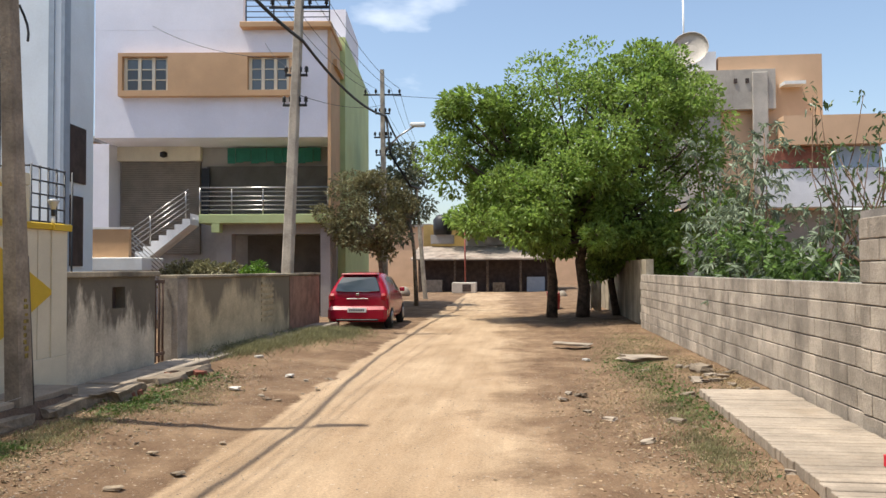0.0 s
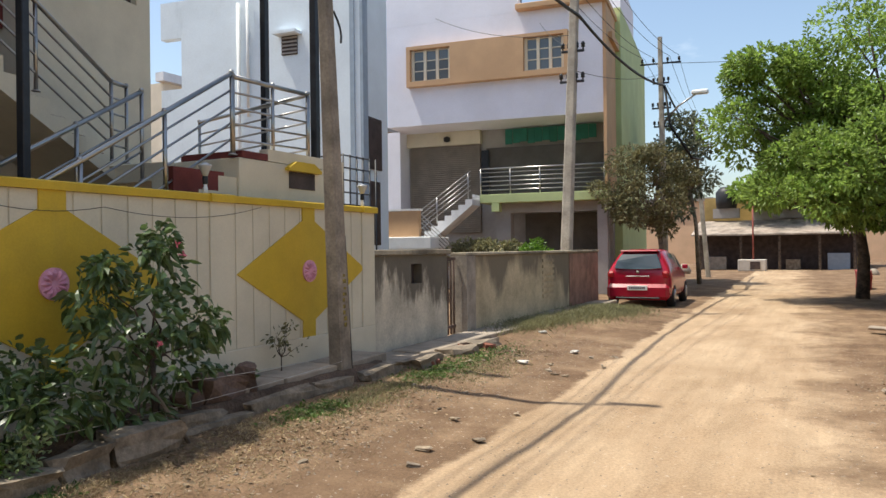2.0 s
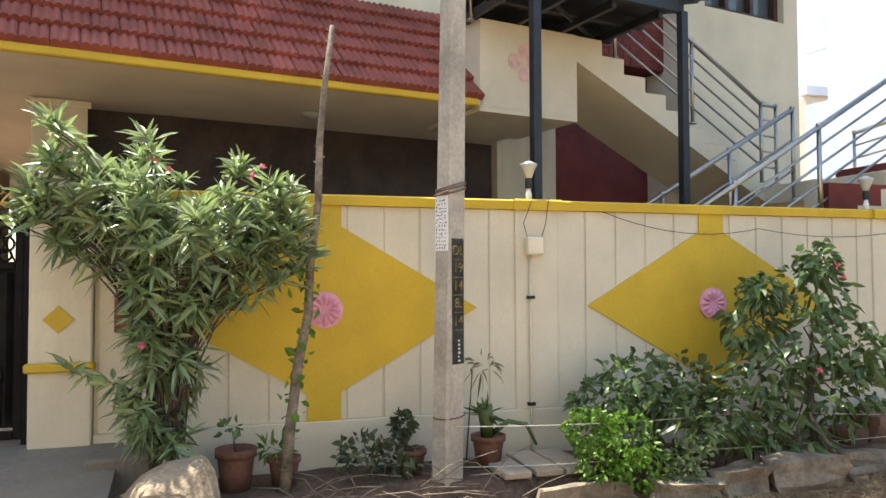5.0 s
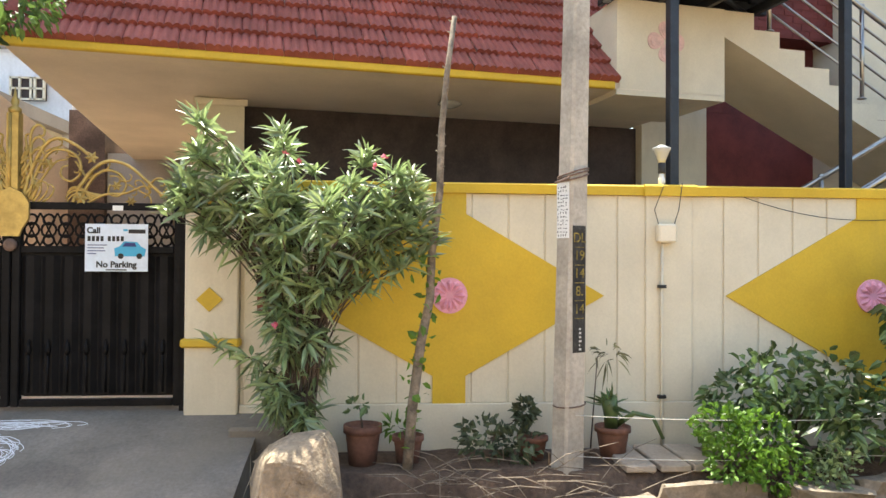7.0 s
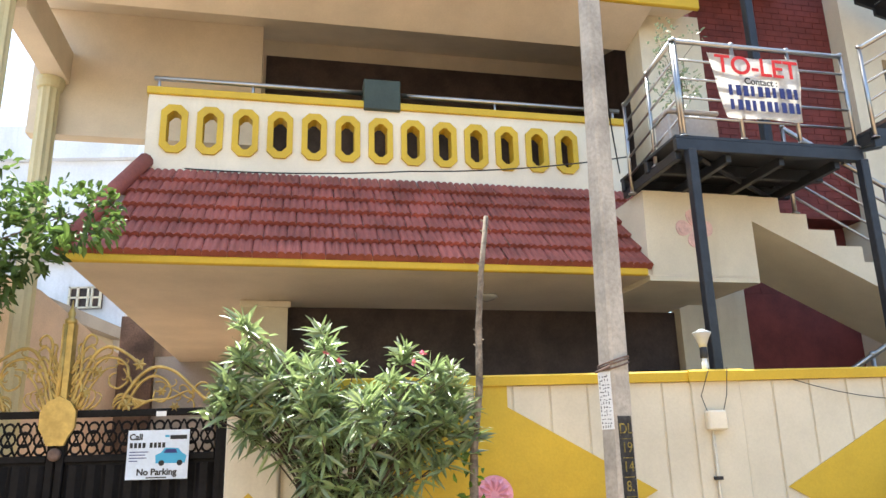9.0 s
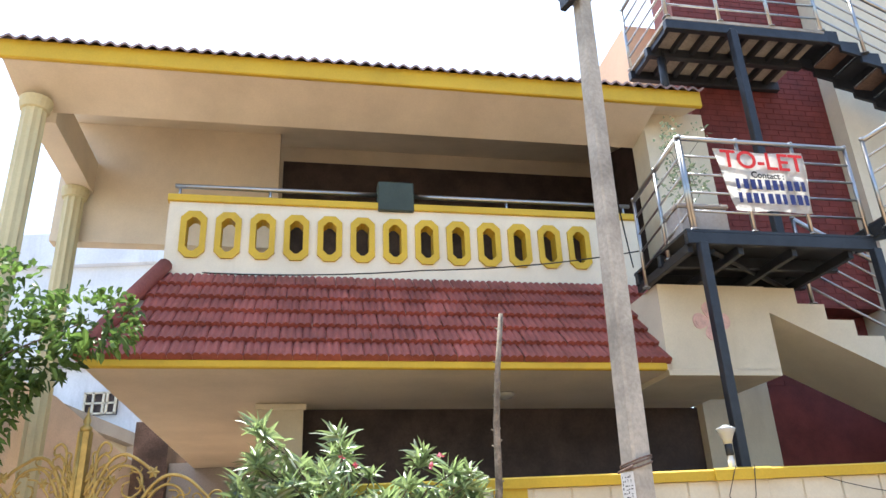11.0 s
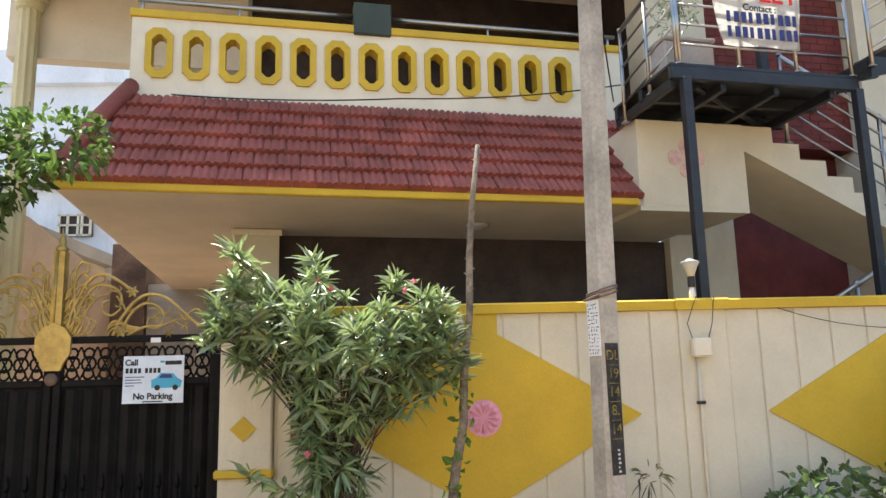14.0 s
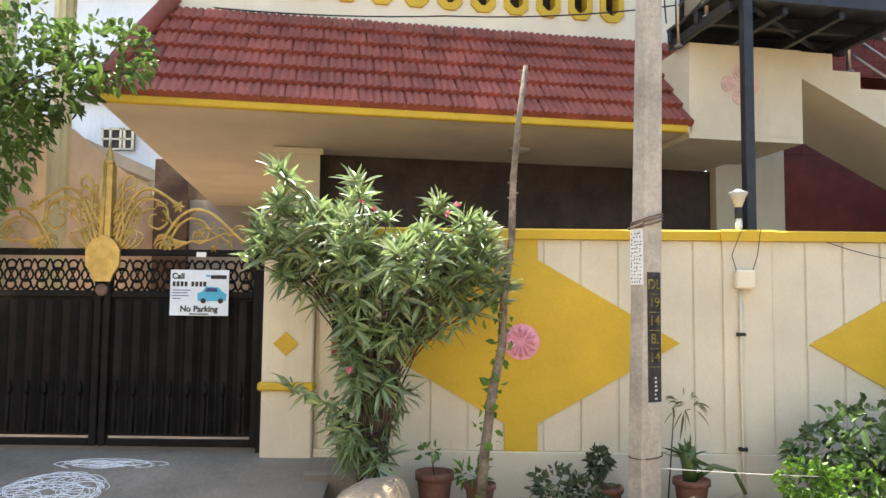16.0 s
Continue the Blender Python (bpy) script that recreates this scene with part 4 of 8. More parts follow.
# steel flight from the first landing up to the right, and back up to the roof landing
def steel_flight(u0, z0, u1, z1, v0, v1, n, m):
    ob = thing("steel_stair", "black steel stair flight with open zigzag stringers", "stairs", "steel stairs", m)
    du, dz = (u1 - u0) / n, (z1 - z0) / n
    for v in (v0, v1 - 0.04):
        bm = bmesh.new()
        pts = []
        for k in range(n):
            pts += [(u0 + du * k, z0 + dz * (k + 1)), (u0 + du * (k + 1), z0 + dz * (k + 1))]
        for k in range(n - 1, -1, -1):
            pts += [(u0 + du * (k + 1), z0 + dz * k + 0.0), (u0 + du * k, z0 + dz * k - 0.06)]
        prism(bm, pts, "y", v, v + 0.04)
        part("stringer", bm, BLACK_STEEL, ob)
    for k in range(n):
        edge_u = u0 + du * k
        part("riser", slab(edge_u - 0.006, edge_u + 0.006, v0 + 0.041, v1 - 0.041, z0 + dz * k + 0.002, z0 + dz * (k + 1) - 0.04), BLACK_STEEL, ob)
        lo, hi = sorted((u0 + du * k, u0 + du * (k + 1)))
        part("tread", slab(lo, hi + 0.02, v0 + 0.041, v1 - 0.041, z0 + dz * (k + 1) - 0.035, z0 + dz * (k + 1) - 0.002, 0.004), RUST if k % 2 else BLACK_STEEL, ob)
    return ob


steel_flight(5.95, 4.65, 8.6, 6.2, 6.0, 6.5, 10, LAND)
steel_flight(9.0, 6.0, 6.2, 7.55, 6.4, 6.95, 11, HOUSE)
rail_run("railing", RAIL, (5.95, 5.98, 4.68), (8.6, 5.98, 6.25), 1.02, 6, 5, LAND, "landing railings")
rail_run("railing", RAIL, (8.9, 6.38, 6.1), (6.22, 6.38, 7.52), 0.97, 6, 5, HOUSE, "landing railings")
land2 = thing("steel_landing", "black steel upper landing under the roof stair", "landing", m=HOUSE)
part("deck", slab(4.15, 6.22, 6.34, 7.42, 7.45, 7.49), CONCRETE, land2)
for v in (6.38, 6.9, 7.38):
    part("beam", slab(4.13, 6.24, v - 0.04, v + 0.04, 7.32, 7.448, 0.006), BLACK_STEEL, land2)
for k in range(8):
    part("joist", slab(4.18 + 0.26 * k, 4.23 + 0.26 * k, 6.425, 7.33, 7.37, 7.446), BLACK_STEEL, land2)
bm = bmesh.new()
tube(bm, [(4.32, 6.9, 7.4), (4.32, 6.9, 6.75)], 0.05, 6)
part("strut", bm, BLACK_STEEL, land2)
steel_post(4.93, 6.3, 4.19, 7.32)
rail_run("railing", RAIL, (4.17, 6.36, 7.49), (6.2, 6.36, 7.49), 0.97, 4, 5, HOUSE, "landing railings")
rail_run("railing", RAIL, (4.17, 7.4, 7.49), (4.17, 6.38, 7.49), 0.97, 2, 5, HOUSE, "landing railings")

# ---- white building with tan window band ----
WB = pose(-6.72, 26.16, 0, 0, 0, 6.0)
wb = thing("white_building", "white two-storey building with tan window band", "building", m=WB)
part("upper_wall", slab(-8.4, 0, 0, 12, 6.45, 10.35), WHITE_WALL, wb)
part("parapet", slab(-8.4, -3.05, 0, 0.3, 10.354, 11.6), WHITE_WALL, wb)
part("roof_slab", slab(-3.1, 0.18, -0.35, 4.0, 10.354, 10.56, 0.02), TAN, wb, "tan roof slab edge")
part("side_band", slab(0.004, 0.25, 0.6, 3.6, 9.2, 9.45), TAN, wb)
part("side_wall", slab(0.004, 0.12, -0.05, 2.4, 3.6, 10.35), TAN, wb, "tan side wall")
part("side_wall", slab(0.004, 0.30, 2.6, 12.2, 0, 10.9), PALE_GREEN, wb, "yellow-green side wall")
part("stair_head", slab(-2.4, -0.1, 6, 11, 10.36, 13.2), WHITE_WALL, wb)
band = part("window_band", slab(-7.45, -1.2, -0.30, -0.004, 7.9, 9.45), TAN, wb, "projecting tan window band")
band.matrix_world = WB
cut(band, [(-7.3, -5.67, -0.6, 0.2, 8.1, 9.32), (-2.82, -1.34, -0.6, 0.2, 8.1, 9.32)])
band.matrix_basis = Matrix()
for u0, u1 in ((-7.3, -5.67), (-2.82, -1.34)):
    win = part("window", slab(u0, u1, -0.07, -0.006, 8.1, 9.32), PANE, wb)
    n = 3
    for k in range(n + 1):
        x = u0 + 0.06 + (u1 - u0 - 0.12) * k / n
        part("window_frame", slab(x - 0.06, x + 0.06, -0.13, -0.071, 8.1, 9.32, 0.01), CREAM_CLEAN, win)
    for z in (8.14, 8.52, 8.9, 9.28):
        part("window_bar", slab(u0, u1, -0.10, -0.071, z - 0.018, z + 0.018), CREAM_CLEAN, win)
# recessed lower storey
part("lower_wall", slab(-9.0, 0, 2.2, 12, 0, 6.446), GREY_WALL, wb)
part("left_pier", slab(-9.1, -8.4, 1.2, 2.196, 0, 6.446), WHITE_WALL, wb)
part("beam", slab(-8.4, -5.2, 1.9, 2.196, 5.9, 6.446), CREAM, wb)
sh = part("rolling_shutter", slab(-8.3, -5.25, 2.1, 2.196, 2.3, 5.9), SHUTTER, wb, "brown ribbed rolling shutter")
rib = mesh_of("shutter_slat", slab(-8.3, -5.25, 2.05, 2.098, 0.005, 0.075, 0.012), SHUTTER)
shared_pieces("shutter_slat", rib, [Matrix.Translation((0, 0, 2.3 + 0.082 * k)) for k in range(43)], wb)
# Wide dark sheet behind the balcony, shade included in its colour.
part("dark_door", slab(-5.0, -0.3, 2.1, 2.19, 3.65, 5.7), BAY_SHADE, wb)
part("door_grille", slab(-5.15, -4.85, 1.9, 2.0, 3.7, 5.6), BLACK_STEEL, wb)
net = bmesh.new()
for k in range(12):
    box(net, -4.15 + 0.3 * k, -3.86 + 0.3 * k, 1.90 + 0.03 * (k % 2), 1.93 + 0.03 * (k % 2), 5.78 + 0.04 * (k % 3), 6.38)
part("shade_net", net, GREEN_NET, wb, "green shade net hung over the balcony")
lampb = bmesh.new()
lathe(lampb, [(0.05, 6.02), (0.14, 6.06), (0.14, 6.2), (0.05, 6.25)], -6.6, 1.85, 10)
part("wall_light", lampb, BLACK, wb)
# balcony
part("balcony_slab", slab(-4.44, 0.15, -0.6, 2.19, 3.32, 3.63, 0.01), PALE_GREEN, wb, "pale green balcony slab")
part("bracket", slab(-4.0, -3.72, -0.596, -0.2, 3.0, 3.32), PALE_GREEN, wb)
for z in (3.79, 3.95, 4.11, 4.27, 4.43, 4.57):
    bm = bmesh.new()
    tube(bm, [(-4.42, -0.55, z), (0.1, -0.55, z)], 0.02 if z < 4.5 else 0.032, 6)
    part("balcony_rail", bm, STEEL, wb)
for a in (-4.42, -3.3, -2.2, -1.1, 0.08):
    bm = bmesh.new()
    tube(bm, [(a, -0.55, 3.63), (a, -0.55, 4.57)], 0.024, 6)
    part("rail_post", bm, STEEL, wb)
part("pillar", slab(-4.0, -3.45, 0.0, 0.5, 0, 3.32), GREY_WALL, wb)
# Dark sheet across the lower bay; it stands for the shade inside.
part("dark_bay", slab(-3.4, -0.25, 2.05, 2.19, 0, 3.0), BAY_SHADE, wb)
part("pillar", slab(-0.2, 0.15, -0.4, 0.1, 0, 3.32), GREY_WALL, wb)
part("shop_beam", slab(-3.45, -0.2, 0.0, 0.4, 2.96, 3.318), GREY_WALL, wb)
# outside stair
st = thing("concrete_stair", "grey concrete stair with steel railing up to the balcony", "stairs", m=WB)
bm = bmesh.new()
pts = [(-4.44, 3.6)]
for k in range(17):
    pts += [(-4.44 - 0.265 * k, 3.6 - 0.185 * (k + 1)), (-4.44 - 0.265 * (k + 1), 3.6 - 0.185 * (k + 1))]
pts += [(pts[-1][0], 0.0), (pts[-1][0] + 0.45, 0.0), (-4.44, 3.22)]
prism(bm, pts, "y", -1.5, -0.6)
part("flight", bm, WHITE_OLD, st)
for k in range(5):
    for v in (-1.48,):
        bm = bmesh.new()
        tube(bm, [(-4.5, v, 3.75 + 0.17 * k), (-7.3, v, 1.80 + 0.17 * k)], 0.012, 6)
        part("rail", bm, STEEL, st)
for k in range(3):
    bm = bmesh.new()
    tube(bm, [(-4.6 - 1.2 * k, -1.48, 3.4 - 0.84 * k), (-4.6 - 1.2 * k, -1.48, 4.36 - 0.84 * k)], 0.02, 6)
    part("post", bm, STEEL, st)
tb = thing("terrace", "white terrace with tan parapet before the building", "terrace", m=WB)
part("base", slab(-7.9, -5.5, -3.3, -1.6, 0, 1.66), WHITE_OLD, tb)
part("ledge", slab(-7.95, -5.3, -3.4, -1.6, 1.664, 2.08, 0.02), WHITE, tb)
part("parapet", slab(-7.08, -5.85, -3.1, -2.9, 2.084, 2.98), TAN, tb)
part("cap", slab(-7.12, -5.8, -3.14, -2.86, 2.984, 3.05), WHITE, tb)
for k in range(6):
    bm = bmesh.new()
    tube(bm, [(-5.8, -3.0, 2.15 + 0.14 * k), (-5.0, -2.4, 1.2 + 0.14 * k)], 0.016, 6)
    part("rail", bm, STEEL, tb)
# roof terrace railing and plants
rt = thing("roof_railing", "dark roof railing with potted plants above the slab", "railing", m=WB)
for z in (10.75, 10.95, 11.15, 11.35, 11.55):
    bm = bmesh.new()
    tube(bm, [(-2.9, -0.2, z), (0.1, -0.2, z)], 0.018, 6)
    part("bar", bm, BLACK_STEEL, rt)
for a in (-2.9, -1.9, -0.9, 0.1):
    bm = bmesh.new()
    tube(bm, [(a, -0.2, 10.56), (a, -0.2, 11.6)], 0.025, 6)
    part("post", bm, BLACK_STEEL, rt)

# ---- pale blue building beside it: lit south face, shaded face to the lane ----
BB = pose(-12.4, 19.2, 0, 0, 0, 6.0)
gb = thing("blue_building", "tall pale blue building with plain walls", "building", m=BB)
part("wall", slab(-6.7, 0, 0, 1.9, 0, 10.1), PALE_BLUE, gb)
part("upper_wall", slab(-7.55, -6.704, 0, 0.3, 8.86, 10.1), PALE_BLUE, gb)
part("lower_wall", slab(-7.55, -6.704, 0, 1.9, 0, 7.15), PALE_BLUE, gb)
part("corner_strip", slab(0.004, 0.10, -0.06, 0.28, 0, 10.1), BLUE_DARK, gb)
part("corner_strip", slab(-0.35, -0.2, -0.05, -0.004, 0, 10.1), BLUE_DARK, gb)
w = part("window", slab(-2.77, -2.2, -0.03, -0.004, 7.85, 8.45), SHADE_IN, gb)
part("window_hood", slab(-2.9, -2.07, -0.38, -0.004, 8.46, 8.55), PALE_BLUE, w)
for k in range(5):
    part("louvre", slab(-2.77, -2.2, -0.06, -0.031, 7.88 + 0.12 * k, 7.93 + 0.12 * k), GREY_WALL, w)
part("window", slab(0.004, 0.05, 0.40, 1.35, 4.18, 5.8), SHADE_IN, gb, "dark window in the shaded side")
part("dark_door", slab(0.004, 0.05, 0.4, 1.2, 1.8, 3.8), SHADE_IN, gb)
for px_, z0, z1, r in ((-4.35, 2.4, 9.7, 0.06), (-4.0, 6.0, 10.0, 0.045)):
    bm = bmesh.new()
    tube(bm, [(px_, -0.09, z0), (px_, -0.09, z1)], r, 8)
    part("drain_pipe", bm, WHITE, gb)
sb2 = thing("small_house", "low peach house far between the buildings", "house")
part("wall", slab(-36, -26.5, 24.7, 34, 0, 9.4), PEACH, sb2)
part("parapet", slab(-26.7, -26.2, 24.4, 34, 9.404, 9.8), WHITE_OLD, sb2)
cage = thing("steel_cage", "black iron grille cage above the wall", "grille")
for k in range(5):
    for foot, head in (((-6.2 - 0.45 * k, 9.0, 0.1), (-6.2 - 0.45 * k, 9.0, 3.05)), ((-6.2, 9.18 + 0.18 * k, 0.1), (-6.2, 9.18 + 0.18 * k, 3.05))):
        bm = bmesh.new()
        tube(bm, [foot, head], 0.014, 5)
        part("bar", bm, BLACK_STEEL, cage)
for k in range(7):
    bm = bmesh.new()
    tube(bm, [(-8.0, 9.0, 1.95 + 0.18 * k), (-6.2, 9.0, 1.95 + 0.18 * k), (-6.2, 9.72, 1.95 + 0.18 * k)], 0.012, 5)
    part("bar", bm, BLACK_STEEL, cage)

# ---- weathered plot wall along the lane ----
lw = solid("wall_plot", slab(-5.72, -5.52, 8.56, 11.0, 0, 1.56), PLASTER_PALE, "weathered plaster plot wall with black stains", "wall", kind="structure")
cut(lw, [(-5.8, -5.4, 9.78, 10.12, 1.12, 1.42)])
part("cap", slab(-5.78, -5.46, 8.53, 11.05, 1.564, 1.64, 0.01), OLD_WALL, lw)
# Dark plate behind the vent cut; the hole's shade is in its colour.
part("vent_back", slab(-5.70, -5.66, 9.78, 10.12, 1.12, 1.42), SHADE_IN, lw)
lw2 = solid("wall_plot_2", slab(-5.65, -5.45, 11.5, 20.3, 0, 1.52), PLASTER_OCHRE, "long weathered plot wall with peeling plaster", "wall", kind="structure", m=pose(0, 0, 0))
part("cap", slab(-5.70, -5.40, 11.5, 20.3, 1.524, 1.58, 0.01), OLD_WALL, lw2)
part("pier", slab(-5.70, -5.38, 11.48, 11.85, 0, 1.523), BLOCK, lw2)
part("red_panel", slab(-5.448, -5.432, 17.6, 20.28, 0.1, 1.5), mat("faded_red_plaster", (0.36, 0.2, 0.14), 0.9, var=0.15, stain=0.4, streak=True), lw2, "faded reddish plaster")
for k in range(7):
    part("slat", slab(-5.448, -5.42, 15.6, 16.4, 0.55 + 0.13 * k, 0.62 + 0.13 * k), PLASTER_OCHRE, lw2)
gate2 = thing("rusty_gate", "small rusty iron gate between plaster walls", "gate")
for k in range(4):
    bm = bmesh.new()
    tube(bm, [(-5.6, 11.06 + 0.12 * k, 0.2), (-5.6, 11.06 + 0.12 * k, 1.5)], 0.018, 6)
    part("bar", bm, RUST, gate2)
for z in (0.3, 1.45):
    part("rail", slab(-5.62, -5.58, 11.04, 11.46, z, z + 0.05), RUST, gate2)
path = thing("pavement_strip", "narrow dusty concrete drain cover beside the plot wall", "pavement", kind="structure")
random.seed(41)
cover = mesh_of("cover_slab", slab(-0.29, 0.29, 0.008, 1.21, -0.16, 0.0, 0.014), PAVING)
shared_pieces("cover_slab", cover, [pose(-5.145 + rnd(-0.02, 0.02), 7.75 + 1.225 * k, 0.225 + rnd(-0.012, 0.01), rnd(-0.8, 0.8), rnd(-1.5, 1.5), rnd(-0.8, 0.8)) for k in range(10)] + [pose(-5.10, 4.95 + 1.0 * k, 0.345 + 0.004 * k, 0.3, 0, rnd(-0.5, 0.5)) @ Matrix.Diagonal((0.85, 0.8, 0.7, 1)) for k in range(3)], path)

# ---- concrete block wall on the other side ----
rw = solid("wall_block", slab(3.36, 3.50, 7.3, 20.4, 0, 1.49), MORTAR, "grey concrete block wall with dark streaks", "wall", kind="structure")
rw2 = solid("wall_block_2", slab(3.32, 3.50, 3.6, 7.295, 0, 2.17), MORTAR, "taller grey concrete block wall", "wall", kind="structure")
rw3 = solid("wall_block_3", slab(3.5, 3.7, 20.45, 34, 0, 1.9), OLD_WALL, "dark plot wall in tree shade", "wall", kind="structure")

# ---- buildings on the far right ----
DUSTY_WHITE = mat("dusty_white_wall", (0.55, 0.50, 0.44), 0.85, var=0.12, scale=0.7, fine=20, stain=0.3, stain_col=(0.25, 0.22, 0.19), streak=True)
rb = thing("peach_building", "peach and white flat-roofed building behind the trees", "building")
part("wall", slab(9.0, 13.4, 34, 44, 4.2, 11.05), PEACH_WALL, rb)
part("band", slab(11.4, 15.6, 33.0, 33.996, 6.9, 8.15), PEACH_WALL, rb)
part("wall", slab(6.2, 11.3, 33.6, 33.995, 8.6, 10.35), DUSTY_WHITE, rb)
part("column", slab(10.3, 10.95, 33.5, 33.595, 4.6, 10.2, 0.02), DUSTY_WHITE, rb)
part("wall", slab(6.2, 8.996, 33.75, 33.995, 4.3, 8.596), DUSTY_WHITE, rb)
part("roof_block", slab(6.2, 8.9, 34, 40, 10.36, 11.3), WHITE_OLD, rb)
part("lower_wall", slab(10.6, 15.8, 33.2, 33.99, 4.25, 5.9), WHITE_OLD, rb)
part("window", slab(10.7, 13.5, 33.4, 33.6, 5.95, 6.85), BRICK_RED, rb, "brown window strip")
part("window", slab(13.6, 15.5, 33.4, 33.6, 5.95, 6.85), BLUE_DARK, rb)
part("lower_body", slab(6.2, 16.0, 34.5, 44, 0, 4.2), GREY_WALL, rb)
part("hood", slab(11.6, 12.5, 33.4, 34, 9.6, 9.75), WHITE, rb)
# Plates on the wall face; the holes' darkness is put into the colour.
for a in (9.6, 10.1, 10.6):
    part("parapet_hole", slab(a - 0.07, a + 0.07, 33.55, 33.596, 9.75, 9.95), SHADE_IN, rb)
dish = thing("satellite_dish", "white satellite dish on the roof", "satellite dish", m=look((7.6, 33.2, 11.1), (2.0, 15.0, 16.0)))
bm = bmesh.new()
lathe(bm, [(0.02, 0.0), (0.35, -0.05), (0.62, -0.16), (0.78, -0.3), (0.8, -0.31), (0.6, -0.18), (0.3, -0.07)], seg=20)
part("reflector", bm, DUSTY_WHITE, dish)
bm = bmesh.new()
tube(bm, [(0.6, 0, -0.2), (0, 0, -0.8)], 0.02, 6)
tube(bm, [(0, 0, 0), (0, -0.7, 0.3)], 0.05, 6)
part("arm", bm, STEEL, dish)
bm = bmesh.new()
tube(bm, [(7.55, 34.2, 11.2), (7.55, 34.2, 13.8)], 0.04, 6)
solid("antenna_mast", bm, WHITE, "thin white antenna mast on the roof", "antenna")

# ---- end of the lane ----
fb = thing("far_house", "yellow and grey houses closing the lane", "house")
part("wall", slab(-7.6, 3.0, 60, 66, 0, 5.3), mat("ochre_wall", (0.55, 0.38, 0.14), 0.85, var=0.15, scale=0.5), fb)
part("wall", slab(-4.2, 3.2, 59, 59.996, 2.6, 4.7), DUSTY_WHITE, fb)
part("wall", slab(-2.6, 0.6, 58.6, 58.99, 3.6, 5.4), GREY_WALL, fb)
part("window", slab(-1.9, -0.4, 58.55, 58.596, 4.2, 5.1), SHADE_IN, fb)
shed = thing("market_shed", "low dark shed with rusty sheet roof", "shed")
# Solid dark front: the unlit inside of the shed is put into its colour.
part("wall", slab(-7.5, 2.4, 56, 58.5, 0, 2.4), SHADE_IN, shed)
bm = bmesh.new()
prism(bm, [(54.2, 2.35), (54.2, 2.45), (58.6, 3.5), (58.6, 3.4)], "x", -7.8, 2.6)
part("roof", bm, mat("pale_rusted_sheet", (0.40, 0.33, 0.27), 0.85, var=0.22, scale=1.2, fine=12, stain=0.4, stain_col=(0.17, 0.11, 0.08)), shed, "pale rusted sheet roof")
for k, (x, w, h) in enumerate(((-6.2, 1.2, 0.9), (-1.4, 0.9, 0.7), (1.3, 1.3, 1.1))):
    part("stall_counter", slab(x - w / 2, x + w / 2, 55.0, 55.5, 0, h, 0.02), (BURLAP, STONE, BLUE_DARK)[k], shed)
for a in (-7.2, -4.6, -2.2, 0.2, 2.2):
    part("post", slab(a - 0.08, a + 0.08, 54.4, 54.56, 0, 2.4), BARK, shed)
tk = thing("water_tank", "black plastic water tank on a roof", "water tank")
part("tank_body", lathe(bmesh.new(), [(0.7, 4.4), (0.75, 4.9), (0.75, 5.6), (0.5, 5.9), (0.3, 6.0)], -5.9, 58.6, 14), BLACK, tk)
part("tank_stand", slab(-6.8, -5.0, 58.2, 58.99, 3.7, 4.4), GREY_WALL, tk)
solid("concrete_block", slab(-4.6, -2.9, 52, 53.2, 0, 0.75, 0.04), DUSTY_WHITE, "pale concrete block with a dark opening at the lane end", "block")
# Plate on the block's front; the opening's shade is in its colour.
part("opening", slab(-3.85, -3.25, 51.97, 51.998, 0.12, 0.62), SHADE_IN, bpy.data.objects["concrete_block"])
bm = bmesh.new()
tube(bm, [(-3.7, 52.6, 0.7), (-3.7, 52.6, 4.4)], 0.06, 6)
solid("flag_post", bm, TILE_RED, "thin red post on the block", "post")
for x, y, s in ((-7.2, 47, 0.6), (-8.0, 44, 0.8), (2.6, 44, 0.4)):
    bm = bmesh.new()
    lathe(bm, [(0.6 * s, 0), (0.7 * s, 0.3 * s), (0.45 * s, 0.8 * s), (0.2 * s, 1.0 * s)], x, y, 9)
    solid("sack", bm, BURLAP, "pale sack lying at the edge of the lane", "sack", "sacks")
for x0, x1, y, z in ((-60, -9, 75, 6), (4, 60, 80, 6), (-40, -24, 40, 9)):
    h = thing("distant_house", "plain distant house in the haze", "house", "distant houses")
    part("wall", slab(x0, x1, y, y + 8, 0, z), PEACH_WALL, h)
    part("roof", slab(x0 - 0.3, x1 + 0.3, y - 0.3, y + 8.3, z + 0.004, z + 0.3), GREY_WALL, h)
# closing houses behind the camera
for x0, x1, y0, y1, z in ((6, 16, -14, 3.2, 6.5), (-6, 8, -40, -32, 6), (-16, -6.6, -22, -6.5, 4.2)):
    h = thing("neighbour_house", "plain cream neighbouring house", "house", "neighbouring houses")
    part("wall", slab(x0, x1, y0, y1, 0, z), CREAM, h)
    part("roof", slab(x0 - 0.2, x1 + 0.2, y0 - 0.2, y1 + 0.2, z + 0.004, z + 0.25), GREY_WALL, h)

shed2 = thing("out_house", "low brown out-house at the end of the drive", "shed")
part("wall", slab(-13.4, -12.0, -4.745, -4.2, 0, 3.95), RUST, shed2)
part("wall", slab(-13.2, -12.1, -4.195, -3.2, 0, 3.3), GREY_WALL, shed2)
# white neighbour beyond the gate side
nb = thing("white_neighbour", "aged white house with small shuttered window", "house")
part("wall", slab(-26, -16.0, -30, -6.3, 0, 8.3), WHITE_OLD, nb)
part("parapet", slab(-16.3, -15.8, -30, -6.25, 8.304, 9.1), WHITE_OLD, nb)
